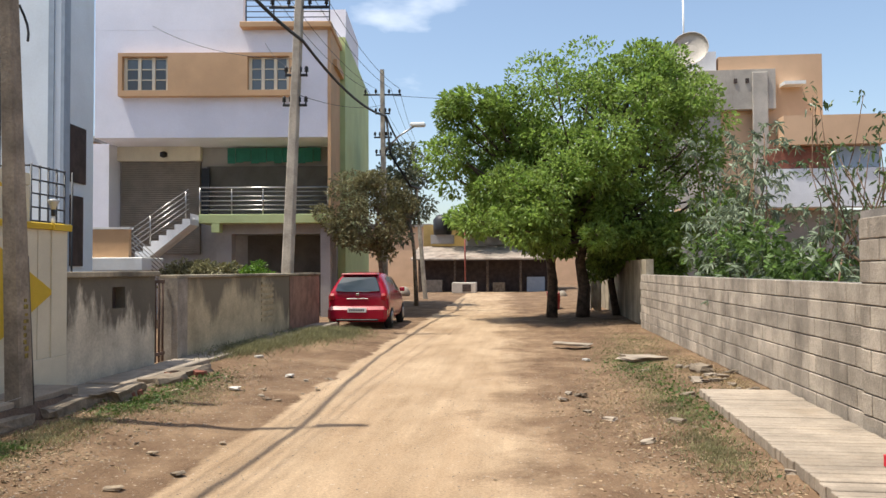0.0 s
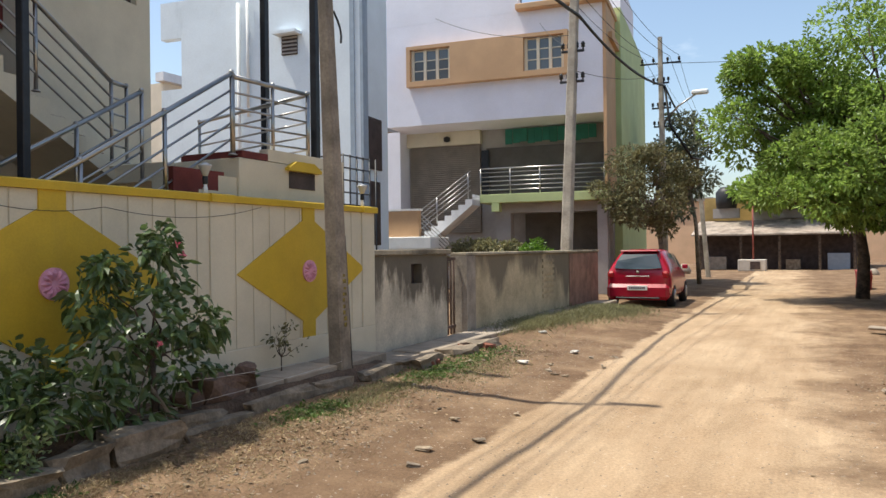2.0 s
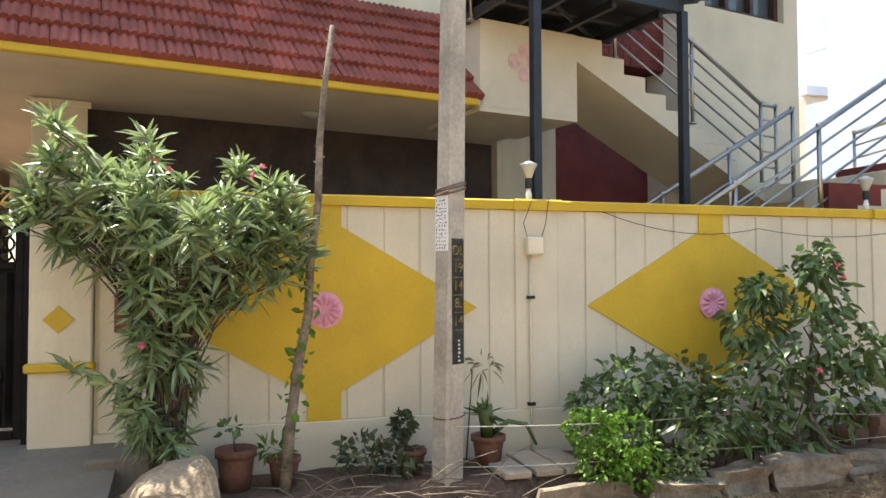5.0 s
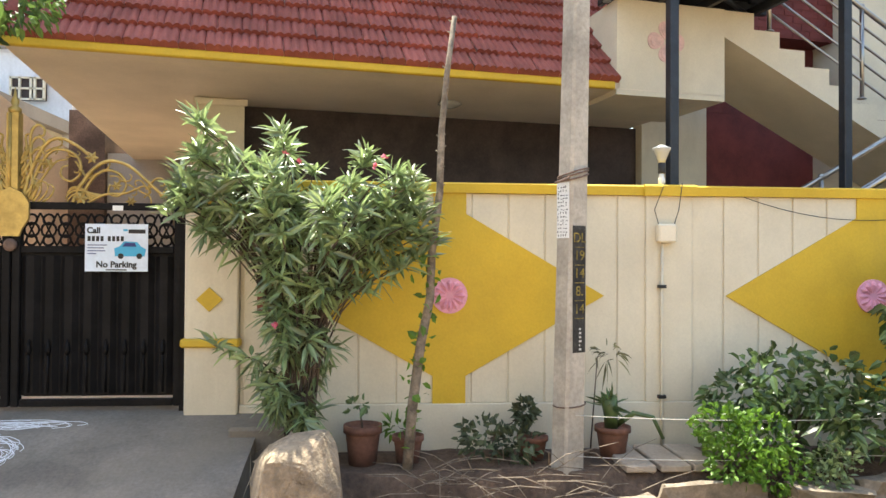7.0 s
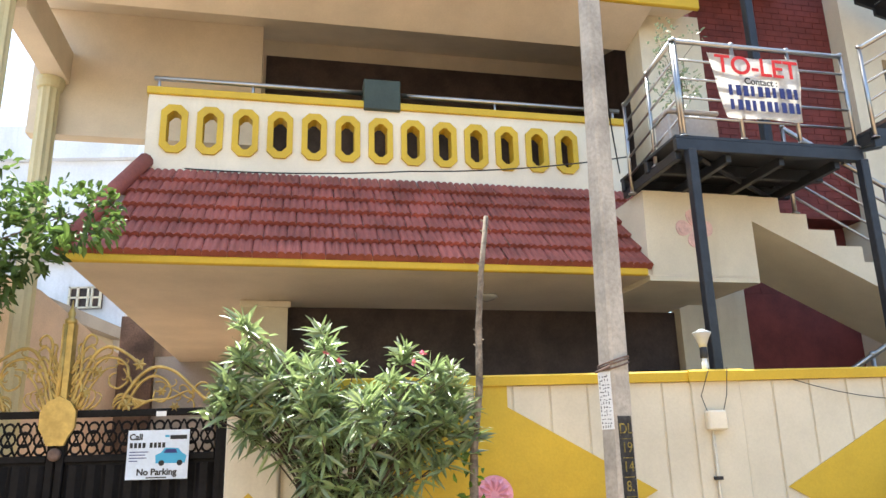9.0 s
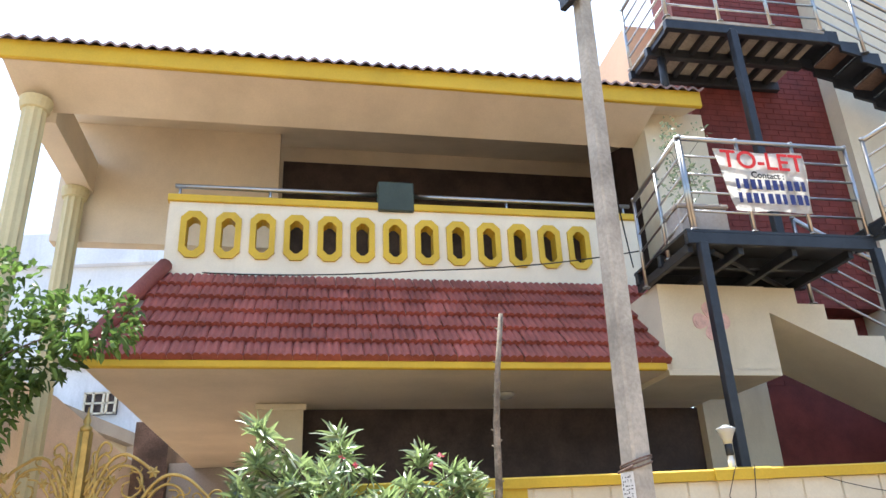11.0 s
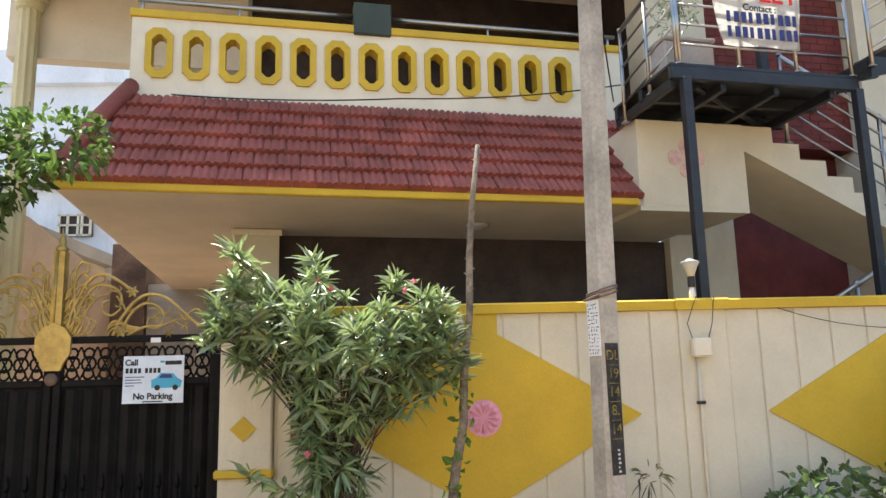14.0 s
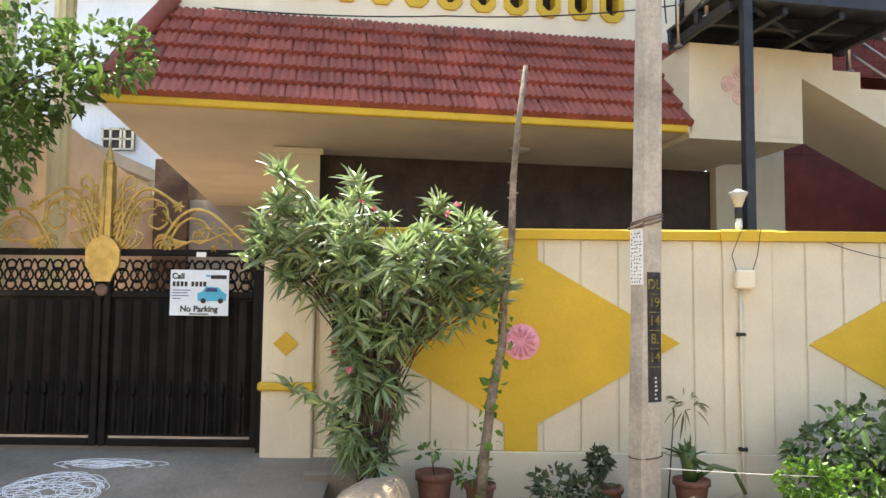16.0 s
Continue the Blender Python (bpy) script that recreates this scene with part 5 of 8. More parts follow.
part("ledge", slab(-15.996, -15.7, -30, -6.2, 6.1, 6.3), WHITE_OLD, nb)
wn_ = part("window", slab(-15.996, -15.93, -7.5, -6.8, 4.88, 5.36), SHADE_IN, nb)
for a in (-7.48, -7.3, -7.08, -7.0, -6.82):
    part("window_frame", slab(-15.926, -15.88, a - 0.022, a + 0.022, 4.88, 5.36), CREAM_CLEAN, wn_)
for z in (4.9, 5.12, 5.34):
    part("window_frame", slab(-15.926, -15.88, -7.5, -6.8, z - 0.018, z + 0.018), CREAM_CLEAN, wn_)
bm = bmesh.new()
tube(bm, [(-15.85, -30, 5.95), (-15.85, -6.3, 5.95)], 0.05, 6)
part("pipe", bm, GREY_WALL, nb)
dv = bmesh.new()
prism(dv, [(-6.2, 0), (-6.2, 3.9), (-9.4, 3.82), (-11.9, 3.36), (-16, 3.3), (-16, 0)], "y", -4.95, -4.75)
solid("wall_side", dv, mat("stained_peach_wall", (0.74, 0.58, 0.47), 0.9, var=0.1, scale=1.0, stain=0.3, stain_col=(0.2, 0.15, 0.12), streak=True), "stained peach boundary wall along the drive", "wall", kind="structure")

# ---- red hatchback parked at the lane's edge ----
def car():
    ob = thing("car", "red hatchback car parked with its rear to the lane", "car", m=pose(-4.38, 20.4, ground_height(-4.4, 21.5) - 0.02, 0, 0, 1.5) @ Matrix.Diagonal((1.02, 1.0, 1.045, 1.0)))
    # stations along the length: y, half width at sill, at belt, at roof; heights of sill, belt, roof
    st = [(0.00, 0.62, 0.70, 0.52, 0.34, 0.80, 0.90), (0.05, 0.77, 0.81, 0.58, 0.26, 0.90, 1.02), (0.18, 0.83, 0.845, 0.58, 0.22, 0.95, 1.24), (0.42, 0.85, 0.85, 0.55, 0.20, 0.98, 1.46),
          (0.75, 0.85, 0.855, 0.55, 0.20, 0.98, 1.52), (1.4, 0.85, 0.855, 0.56, 0.20, 0.96, 1.53), (2.0, 0.85, 0.855, 0.55, 0.20, 0.95, 1.48), (2.45, 0.85, 0.855, 0.54, 0.20, 0.94, 1.34),
          (2.85, 0.85, 0.845, 0.58, 0.21, 0.92, 1.06), (3.3, 0.83, 0.82, 0.58, 0.23, 0.84, 0.92), (3.6, 0.78, 0.74, 0.5, 0.27, 0.70, 0.78), (3.72, 0.66, 0.62, 0.4, 0.32, 0.55, 0.6)]
    bm = bmesh.new()
    rings = []
    for y, ws, wb_, wr, zs, zb, zr in st:
        half = [(ws * 0.9, zs), (ws, zs + 0.1), ((ws + wb_) / 2 + 0.015, (zs + zb) / 2), (wb_, zb), (wr + (wb_ - wr) * 0.45, zb + (zr - zb) * 0.55), (wr, zr - 0.03), (wr * 0.7, zr)]
        rings.append([bm.verts.new((x, y, z)) for x, z in half] + [bm.verts.new((-x, y, z)) for x, z in half[::-1]])
    for a, b in zip(rings, rings[1:]):
        for k in range(len(a)):
            bm.faces.new((a[k], b[k], b[(k + 1) % len(a)], a[(k + 1) % len(a)])).smooth = True
    bm.faces.new(rings[0]), bm.faces.new(rings[-1][::-1])
    bmesh.ops.recalc_face_normals(bm, faces=bm.faces[:])
    body = part("body", bm, RED_CAR, ob)
    soft = body.modifiers.new("round", "SUBSURF")
    soft.levels = soft.render_levels = 2

    def pane(pts, name, material, label="", push=0.0):
        bm = bmesh.new()
        vs = [bm.verts.new(p) for p in pts]
        bm.faces.new(vs)
        res = bmesh.ops.extrude_face_region(bm, geom=bm.faces[:])
        for v in res["geom"]:
            if isinstance(v, bmesh.types.BMVert):
                v.co += Vector((0, push or 0.03, 0))
        bmesh.ops.recalc_face_normals(bm, faces=bm.faces[:])
        return part(name, bm, material, ob, label)

    pane([(-0.61, 0.0, 1.03), (-0.3, -0.02, 1.005), (0.3, -0.02, 1.005), (0.61, 0.0, 1.03), (0.56, 0.10, 1.22), (0.46, 0.235, 1.39), (-0.46, 0.235, 1.39), (-0.56, 0.10, 1.22)], "rear_window", CAR_GLASS, push=0.07)
    part("spoiler", slab(-0.50, 0.50, 0.22, 0.66, 1.445, 1.495, 0.022), RED_CAR, ob)
    part("bumper", slab(-0.82, 0.82, -0.09, 0.30, 0.21, 0.62, 0.09), RED_CAR, ob)
    part("bumper_trim", slab(-0.58, 0.58, -0.095, 0.0, 0.235, 0.285, 0.015), BLACK, ob)
    plate = part("number_plate", slab(-0.26, 0.26, -0.105, -0.088, 0.46, 0.58, 0.004), WHITE, ob)
    for k in range(9):
        part("plate_bar", slab(-0.21 + 0.047 * k, -0.18 + 0.047 * k, -0.109, -0.1055, 0.49, 0.55), INK_BLACK, plate)
    part("badge", slab(-0.045, 0.045, -0.02, 0.05, 0.90, 0.97, 0.01), CHROME, ob)
    part("handle_strip", slab(-0.3, 0.3, -0.015, 0.04, 0.80, 0.83, 0.006), CHROME, ob)
    for s in (-1, 1):
        part("tail_lamp", slab(min(s * 0.60, s * 0.815), max(s * 0.60, s * 0.815), 0.0, 0.26, 0.74, 0.96, 0.06), TAIL_RED, ob)
        pane([(s * 0.80, 0.75, 1.0), (s * 0.815, 1.6, 1.0), (s * 0.645, 1.55, 1.40), (s * 0.64, 0.9, 1.38)], "side_window", CAR_GLASS, push=0.02)
        pane([(s * 0.815, 1.68, 1.0), (s * 0.80, 2.55, 1.0), (s * 0.635, 2.2, 1.36), (s * 0.645, 1.65, 1.40)], "side_window", CAR_GLASS, push=0.02)
        part("mirror", slab(min(s * 0.85, s * 1.0), max(s * 0.85, s * 1.0), 2.3, 2.42, 0.96, 1.08, 0.02), RED_CAR, ob)
        for y in (0.62, 3.0):
            bm = bmesh.new()
            lathe(bm, [(0.16, -0.09), (0.28, -0.095), (0.305, -0.06), (0.305, 0.06), (0.28, 0.095), (0.16, 0.09)], seg=20)
            bmesh.ops.transform(bm, matrix=pose(s * 0.77, y, 0.30, 0, 90, 0), verts=bm.verts)
            wheel = part("wheel", bm, RUBBER, ob)
            bm = bmesh.new()
            lathe(bm, [(0.17, 0), (0.16, 0.02), (0.05, 0.03)], seg=12)
            bmesh.ops.transform(bm, matrix=pose(s * 0.86, y, 0.30, 0, 90 * s, 0), verts=bm.verts)
            part("rim", bm, ALLOY, wheel)
    return ob


car()

# ---- electricity poles and cables ----
def pole(name, label, base, top, w0, w1, d0, d1, material=None):
    ob = thing(name, label, "pole", "electricity poles")
    b, t = Vector(base), Vector(top)
    bm = bmesh.new()
    n = 9
    rings = []
    for i in range(n):
        f = i / (n - 1)
        c, w, d = b.lerp(t, f), w0 + (w1 - w0) * f, d0 + (d1 - d0) * f
        ch = 0.22
        pts = [(-d, -w * (1 - ch)), (-d * (1 - ch), -w), (d * (1 - ch), -w), (d, -w * (1 - ch)), (d, w * (1 - ch)), (d * (1 - ch), w), (-d * (1 - ch), w), (-d, w * (1 - ch))]
        rings.append([bm.verts.new(c + Vector((x / 2, y / 2, 0))) for x, y in pts])
    for a, c in zip(rings, rings[1:]):
        for k in range(8):
            bm.faces.new((a[k], a[(k + 1) % 8], c[(k + 1) % 8], c[k]))
    bm.faces.new(rings[0][::-1]), bm.faces.new(rings[-1])
    part("shaft", bm, material or CONCRETE, ob)
    return ob, b, t


def turned(ob, c, deg):
    ob.matrix_world = Matrix.Translation(c) @ pose(0, 0, 0, 0, 0, deg) @ Matrix.Translation((-c[0], -c[1], -c[2]))


def cross_arm(ob, at, half, name="cross_arm", along=(1, 0.1, 0)):
    a = Vector(along).normalized()
    bm = bmesh.new()
    tube(bm, [at - a * half, at + a * half], 0.035, 6)
    arm = part(name, bm, BLACK_STEEL, ob)
    for s in (-0.9, -0.35, 0.35, 0.9):
        p = at + a * half * s
        bm = bmesh.new()
        lathe(bm, [(0.02, p.z), (0.02, p.z + 0.08), (0.055, p.z + 0.09), (0.04, p.z + 0.14), (0.055, p.z + 0.16), (0.03, p.z + 0.22)], p.x, p.y, 8)
        part("insulator", bm, BLACK, arm)


# pole before the house: one arris towards the lane, notice and painted letters on either face
p1, b, t = pole("concrete_pole", "grey concrete pole with paper notice and painted letters", (-4.86, 1.29, 0.2), (-4.86, 1.425, 6.05), 0.170, 0.118, 0.155, 0.108)
bm = bmesh.new()
for lift in (0.0, 0.018, 0.03):
    tube(bm, [(-4.86 + 0.098 * math.cos(a), 1.336 + 0.10 * math.sin(a), 2.20 + lift + 0.03 * math.sin(a + lift * 20)) for a in (2 * math.pi * k / 14 for k in range(15))], 0.006, 6)
tube(bm, [(-4.80, 1.25, 2.19), (-4.84, 1.16, 2.15)], 0.009, 6)
part("wire_band", bm, RUST, p1)
bm = bmesh.new()
tube(bm, [(-4.86 + 0.10 * math.cos(a), 1.31 + 0.11 * math.sin(a), 0.72 + 0.01 * math.sin(a)) for a in (2 * math.pi * k / 12 for k in range(13))], 0.005, 5)
part("wire_band", bm, RUST, p1)
part("cap_bracket", slab(-5.00, -4.72, 1.28, 1.55, 6.0, 6.06, 0.01), BLACK_STEEL, p1)
part("cap_bracket", slab(-4.96, -4.76, 1.26, 1.32, 5.86, 6.0, 0.01), BLACK_STEEL, p1)
note = thing("paper_notice", "torn white paper notice on the concrete pole", "paper notice")
part("sheet", slab(-4.915, -4.800, 1.245, 1.249, 1.80, 2.16), WHITE, note)
random.seed(8)
for k in range(14):
    for j in range(4):
        z, a = 1.812 + 0.024 * k + rnd(-0.003, 0.003), -4.905 + 0.025 * j + rnd(-0.003, 0.003)
        tall = random.random() < 0.4
        part("print_bar", slab(a, a + (rnd(0.004, 0.008) if tall else rnd(0.010, 0.020)), 1.2438, 1.2448, z, z + (rnd(0.012, 0.019) if tall else rnd(0.003, 0.007))), INK_BLACK, note)
FADED_YELLOW = mat("faded_yellow_lettering", (0.36, 0.27, 0.06), 0.8, var=0.3, scale=25, fine=90, stain=0.6, stain_col=(0.05, 0.047, 0.043), stain_scale=30)
FACE = -4.7855
strip = part("painted_strip", slab(FACE - 0.004, FACE, 1.268, 1.378, 1.06, 1.88), STRIP, p1, "black strip with faded yellow letters")
for k, text in enumerate(("DL", "19", "14", "8.", "14")):
    writing("letter_mark", text, 0.09, FADED_YELLOW, strip, pose(FACE + 0.001, 1.325, 1.80 - 0.115 * k, 90, 0, 90), "", 0.0)
    part("letter_bar", slab(FACE + 0.0005, FACE + 0.0015, 1.285, 1.365, 1.738 - 0.115 * k, 1.743 - 0.115 * k), FADED_YELLOW, strip)
for k in range(6):
    part("letter_bar", slab(FACE + 0.0005, FACE + 0.0015, 1.322, 1.322 + rnd(0.010, 0.024), 1.075 + 0.026 * k, 1.088 + 0.026 * k), BANNER, strip)
turned(p1, (-4.86, 1.33, 0), 28)
turned(note, (-4.86, 1.33, 0), 28)

# pole at the far end of the compound wall, with street lamp
p2, b, t = pole("concrete_pole", "tall weathered concrete pole with street lamp", (-4.88, 6.965, 0.05), (-4.86, 6.53, 7.7), 0.215, 0.07, 0.20, 0.07, CONCRETE_OLD)
bm = bmesh.new()
tube(bm, [(-4.806, 7.045, 0.12), (-4.822, 6.940, 1.80)], 0.030, 8)
part("cover_strip", bm, BLACK, p2, "black tarred cover strip")
bm = bmesh.new()
tube(bm, [(-4.955, 6.885, 0.12), (-4.945, 6.80, 1.86)], 0.018, 8)
part("cover_strip", bm, BLACK, p2)
bm = bmesh.new()
tube(bm, [(-4.82 + 0.02 * k, 6.80 + 0.07 * math.sin(k * 0.7), 4.3 - 0.09 * k) for k in range(5)], 0.012, 6)
part("hook", bm, BLACK, p2)
bm = bmesh.new()
tube(bm, [(-4.87, 6.56, 7.2), (-4.75, 6.6, 7.5), (-4.6, 6.66, 7.55)], 0.03, 6)
part("lamp_arm", bm, STEEL, p2)
part("lamp_head", slab(-4.7, -4.15, 6.67, 6.82, 7.50, 7.60, 0.03), GREY_WALL, p2, "grey street lamp head")
for k in range(9):
    z, y = 0.78 + 0.07 * k, 6.85 + rnd(0, 0.04)
    part("painted_mark", slab(-4.793, -4.781, y, y + rnd(0.03, 0.07), z, z + rnd(0.02, 0.05)), FADED_YELLOW, p2)

p3, b, t = pole("concrete_pole", "leaning concrete pole with insulators on the verge", (-5.66, 17.9, 0.05), (-5.26, 17.9, 8.9), 0.30, 0.20, 0.26, 0.18)
for z, h in ((5.75, 0.3), (6.5, 0.28), (8.2, 0.75)):
    f = (z - 0.05) / 8.85
    cross_arm(p3, b.lerp(t, f), h)
p4, b, t = pole("concrete_pole", "far concrete pole with cross arms and lamp", (-5.15, 29, 0), (-5.25, 29, 9.6), 0.26, 0.16, 0.24, 0.15)
for z, h in ((8.6, 0.75), (7.85, 0.3), (6.9, 0.35), (6.2, 0.3)):
    cross_arm(p4, b.lerp(t, z / 9.6), h)
bm = bmesh.new()
tube(bm, [(-5.2, 29, 6.3), (-4.6, 28.9, 6.9), (-3.9, 28.8, 7.3)], 0.035, 6)
part("lamp_arm", bm, STEEL, p4)
part("lamp_head", slab(-4.1, -3.5, 28.7, 28.95, 7.25, 7.42, 0.05), WHITE, p4, "white street lamp head")
p5, b, t = pole("concrete_pole", "thin distant concrete pole", (-5.2, 42, 0), (-5.9, 42, 8.8), 0.25, 0.16, 0.24, 0.15)
for z in (8.4, 7.8):
    cross_arm(p5, b.lerp(t, z / 8.8), 0.4)


def cable(pts, r, sag, label="thin overhead electric wire", name="overhead_wire", material=None):
    out = []
    for a, c in zip(pts, pts[1:]):
        a, c = Vector(a), Vector(c)
        for k in range(10):
            f = k / 10
            out.append(a.lerp(c, f) - Vector((0, 0, 4 * sag * f * (1 - f))))
    out.append(Vector(pts[-1]))
    bm = bmesh.new()
    tube(bm, out, r, 6)
    return solid(name, bm, material or WIRE, label, "cable", "overhead wires")


cable([(-4.7, -14, 7.6), (-4.74, 6.55, 7.3), (-5.2, 17.9, 7.35), (-5.1, 29, 7.75), (-5.8, 42, 7.9)], 0.04, 0.35, "thick black overhead cable along the poles", "overhead_cable")
bm = bmesh.new()
tube(bm, [(-5.1, 29, 7.75), (-4.9, 28.9, 6.2), (-4.2, 29.5, 5.0), (-4.4, 34, 5.4)], 0.05, 6)
solid("hanging_cable", bm, WIRE, "thick black cable looping down from the far pole", "cable")
for dx, z in ((-0.6, 8.45), (-0.25, 8.45), (0.35, 8.45), (0.68, 8.45)):
    cable([(-4.8 + dx * 0.5, -14, 8.6), (-4.9 + dx * 0.4, 6.5, 7.7), (-5.3 + dx, 17.9, z), (-5.25 + dx, 29, 8.85), (-5.9 + dx * 0.5, 42, 8.7)], 0.008, 0.3)
cable([(-5.3, 17.9, 6.6), (-9.0, 26.0, 9.9)], 0.008, 0.2)
cable([(-5.3, 17.9, 6.9), (-13, 25.5, 10.5)], 0.008, 0.3)
cable([(-5.2, 29, 8.6), (6.0, 30, 8.4)], 0.01, 0.2)
cable([(-5.3, 17.9, 6.0), (-5.2, 29, 8.2)], 0.008, 0.2)
# slack cables across the house front and along the wall
cable([(-6.9, -2.6, 4.48), (-7.02, 0.0, 4.42), (-7.2, 2.3, 4.62)], 0.007, 0.05, "slack black cable on the canopy", "house_cable")
cable([(-6.9, -2.6, 4.48), (-10.5, -4.2, 3.9)], 0.007, 0.1, "slack black cable on the canopy", "house_cable")
cable([(-7.5, 2.25, 4.55), (-4.86, 1.38, 5.2)], 0.007, 0.12, "thin cable from pole to house", "house_cable")
cable([(-5.36, 2.75, 2.13), (-5.34, 4.2, 2.02), (-5.36, 6.2, 2.11)], 0.003, 0.1, "thin dark cable drooping on the wall", "wall_cable")
cable([(-4.78, 1.3, 0.66), (-4.62, 3.6, 0.66), (-4.75, 6.1, 0.50)], 0.0028, 0.03, "thin pale string along the plant bed", "string", PAPER)
cable([(-4.78, 1.3, 0.40), (-4.60, 3.2, 0.42), (-4.8, 6.9, 0.40)], 0.0024, 0.03, "thin pale string along the plant bed", "string", PAPER)

# ---- black and gold gate ----
GX, G_R, G_C, G_L = -5.47, -1.315, -2.47, -3.62
G_B, G_LACE, G_TOP = 0.62, 1.715, 2.0
gate = thing("gate", "closed black iron double gate with gold scrollwork on top", "gate")


def leaf_gate(y0, y1, inner):
    """One leaf from y0 to y1; inner: +1 if the middle lies at y0."""
    leaf = part("gate_leaf", slab(GX - 0.012, GX, y0 + 0.05, y1 - 0.05, G_B + 0.07, G_LACE - 0.02), BLACK_GATE, gate)
    for a, b, c, d in ((y0, y0 + 0.055, G_B, G_TOP + 0.04), (y1 - 0.055, y1, G_B, G_TOP + 0.04)):
        part("stile", slab(GX - 0.03, GX + 0.03, a, b, c, d, 0.006), BLACK_GATE, leaf)
    for z in (G_B, G_LACE - 0.03, G_TOP - 0.01):
        part("cross_rail", slab(GX - 0.025, GX + 0.025, y0 + 0.056, y1 - 0.056, z, z + 0.05, 0.006), BLACK_GATE, leaf)
    n = 8
    w = (y1 - y0 - 0.12) / n
    for k in range(n):
        bm = bmesh.new()
        c = y0 + 0.06 + w * (k + 0.5)
        prism(bm, [(c - w * 0.46, 0), (c - w * 0.2, 0.028), (c + w * 0.2, 0.028), (c + w * 0.46, 0)], "z", G_B + 0.09, G_LACE - 0.05)
        bmesh.ops.transform(bm, matrix=Matrix(((0, 1, 0, GX + 0.001), (1, 0, 0, 0), (0, 0, 1, 0), (0, 0, 0, 1))), verts=bm.verts)
        bmesh.ops.recalc_face_normals(bm, faces=bm.faces[:])
        part("pleat", bm, BLACK_GATE, leaf)
        bm = bmesh.new()
        tube(bm, [(GX + 0.035, c, G_B + 0.10), (GX + 0.035, c, G_B + 0.36)], 0.008, 5)
        lathe(bm, [(0.010, G_B + 0.36), (0.022, G_B + 0.39), (0.016, G_B + 0.42), (0.003, G_B + 0.47)], GX + 0.035, c, 6)
        part("spear", bm, BLACK_GATE, leaf)
    # lace band: rows of rings and bars
    m = 9
    s = (y1 - y0 - 0.12) / m
    for k in range(m):
        c = y0 + 0.06 + s * (k + 0.5)
        bm = bmesh.new()
        for dz, r in ((0.06, 0.036), (0.205, 0.036), (0.132, 0.05)):
            z = G_LACE + dz
            tube(bm, [(GX, c + r * math.cos(a), z + r * math.sin(a)) for a in (2 * math.pi * q / 12 for q in range(13))], 0.009, 5, cap=False)
        tube(bm, [(GX, c - s / 2, G_LACE + 0.02), (GX, c, G_LACE + 0.132), (GX, c + s / 2, G_LACE + 0.25)], 0.007, 5)
        tube(bm, [(GX, c + s / 2, G_LACE + 0.02), (GX, c, G_LACE + 0.132), (GX, c - s / 2, G_LACE + 0.25)], 0.007, 5)
        part("lace_ring", bm, BLACK_GATE, leaf)
    return leaf


leaf_r, leaf_l = leaf_gate(G_C + 0.006, G_R, 1), leaf_gate(G_L, G_C - 0.006, -1)


def through_points(ctrl, n=6):
    """A smooth curve through control points (Catmull-Rom)."""
    p = [ctrl[0], *ctrl, ctrl[-1]]
    out = []
    for a, b, c, d in zip(p, p[1:], p[2:], p[3:]):
        for k in range(n):
            f = k / n
            out.append(tuple(0.5 * (2 * v1 + (v2 - v0) * f + (2 * v0 - 5 * v1 + 4 * v2 - v3) * f * f + (3 * v1 - v0 - 3 * v2 + v3) * f ** 3) for v0, v1, v2, v3 in zip(a, b, c, d)))
    return out + [tuple(ctrl[-1])]


def curl(d, z, heading, length, bend):
    """A tendril that starts straight and rolls up at its end."""
    pts, a = [], heading
    for k in range(13):
        pts.append((d, z))
        a += bend * (k / 12) ** 1.6
        d, z = d + math.cos(a) * length / 13, z + math.sin(a) * length / 13
    return pts


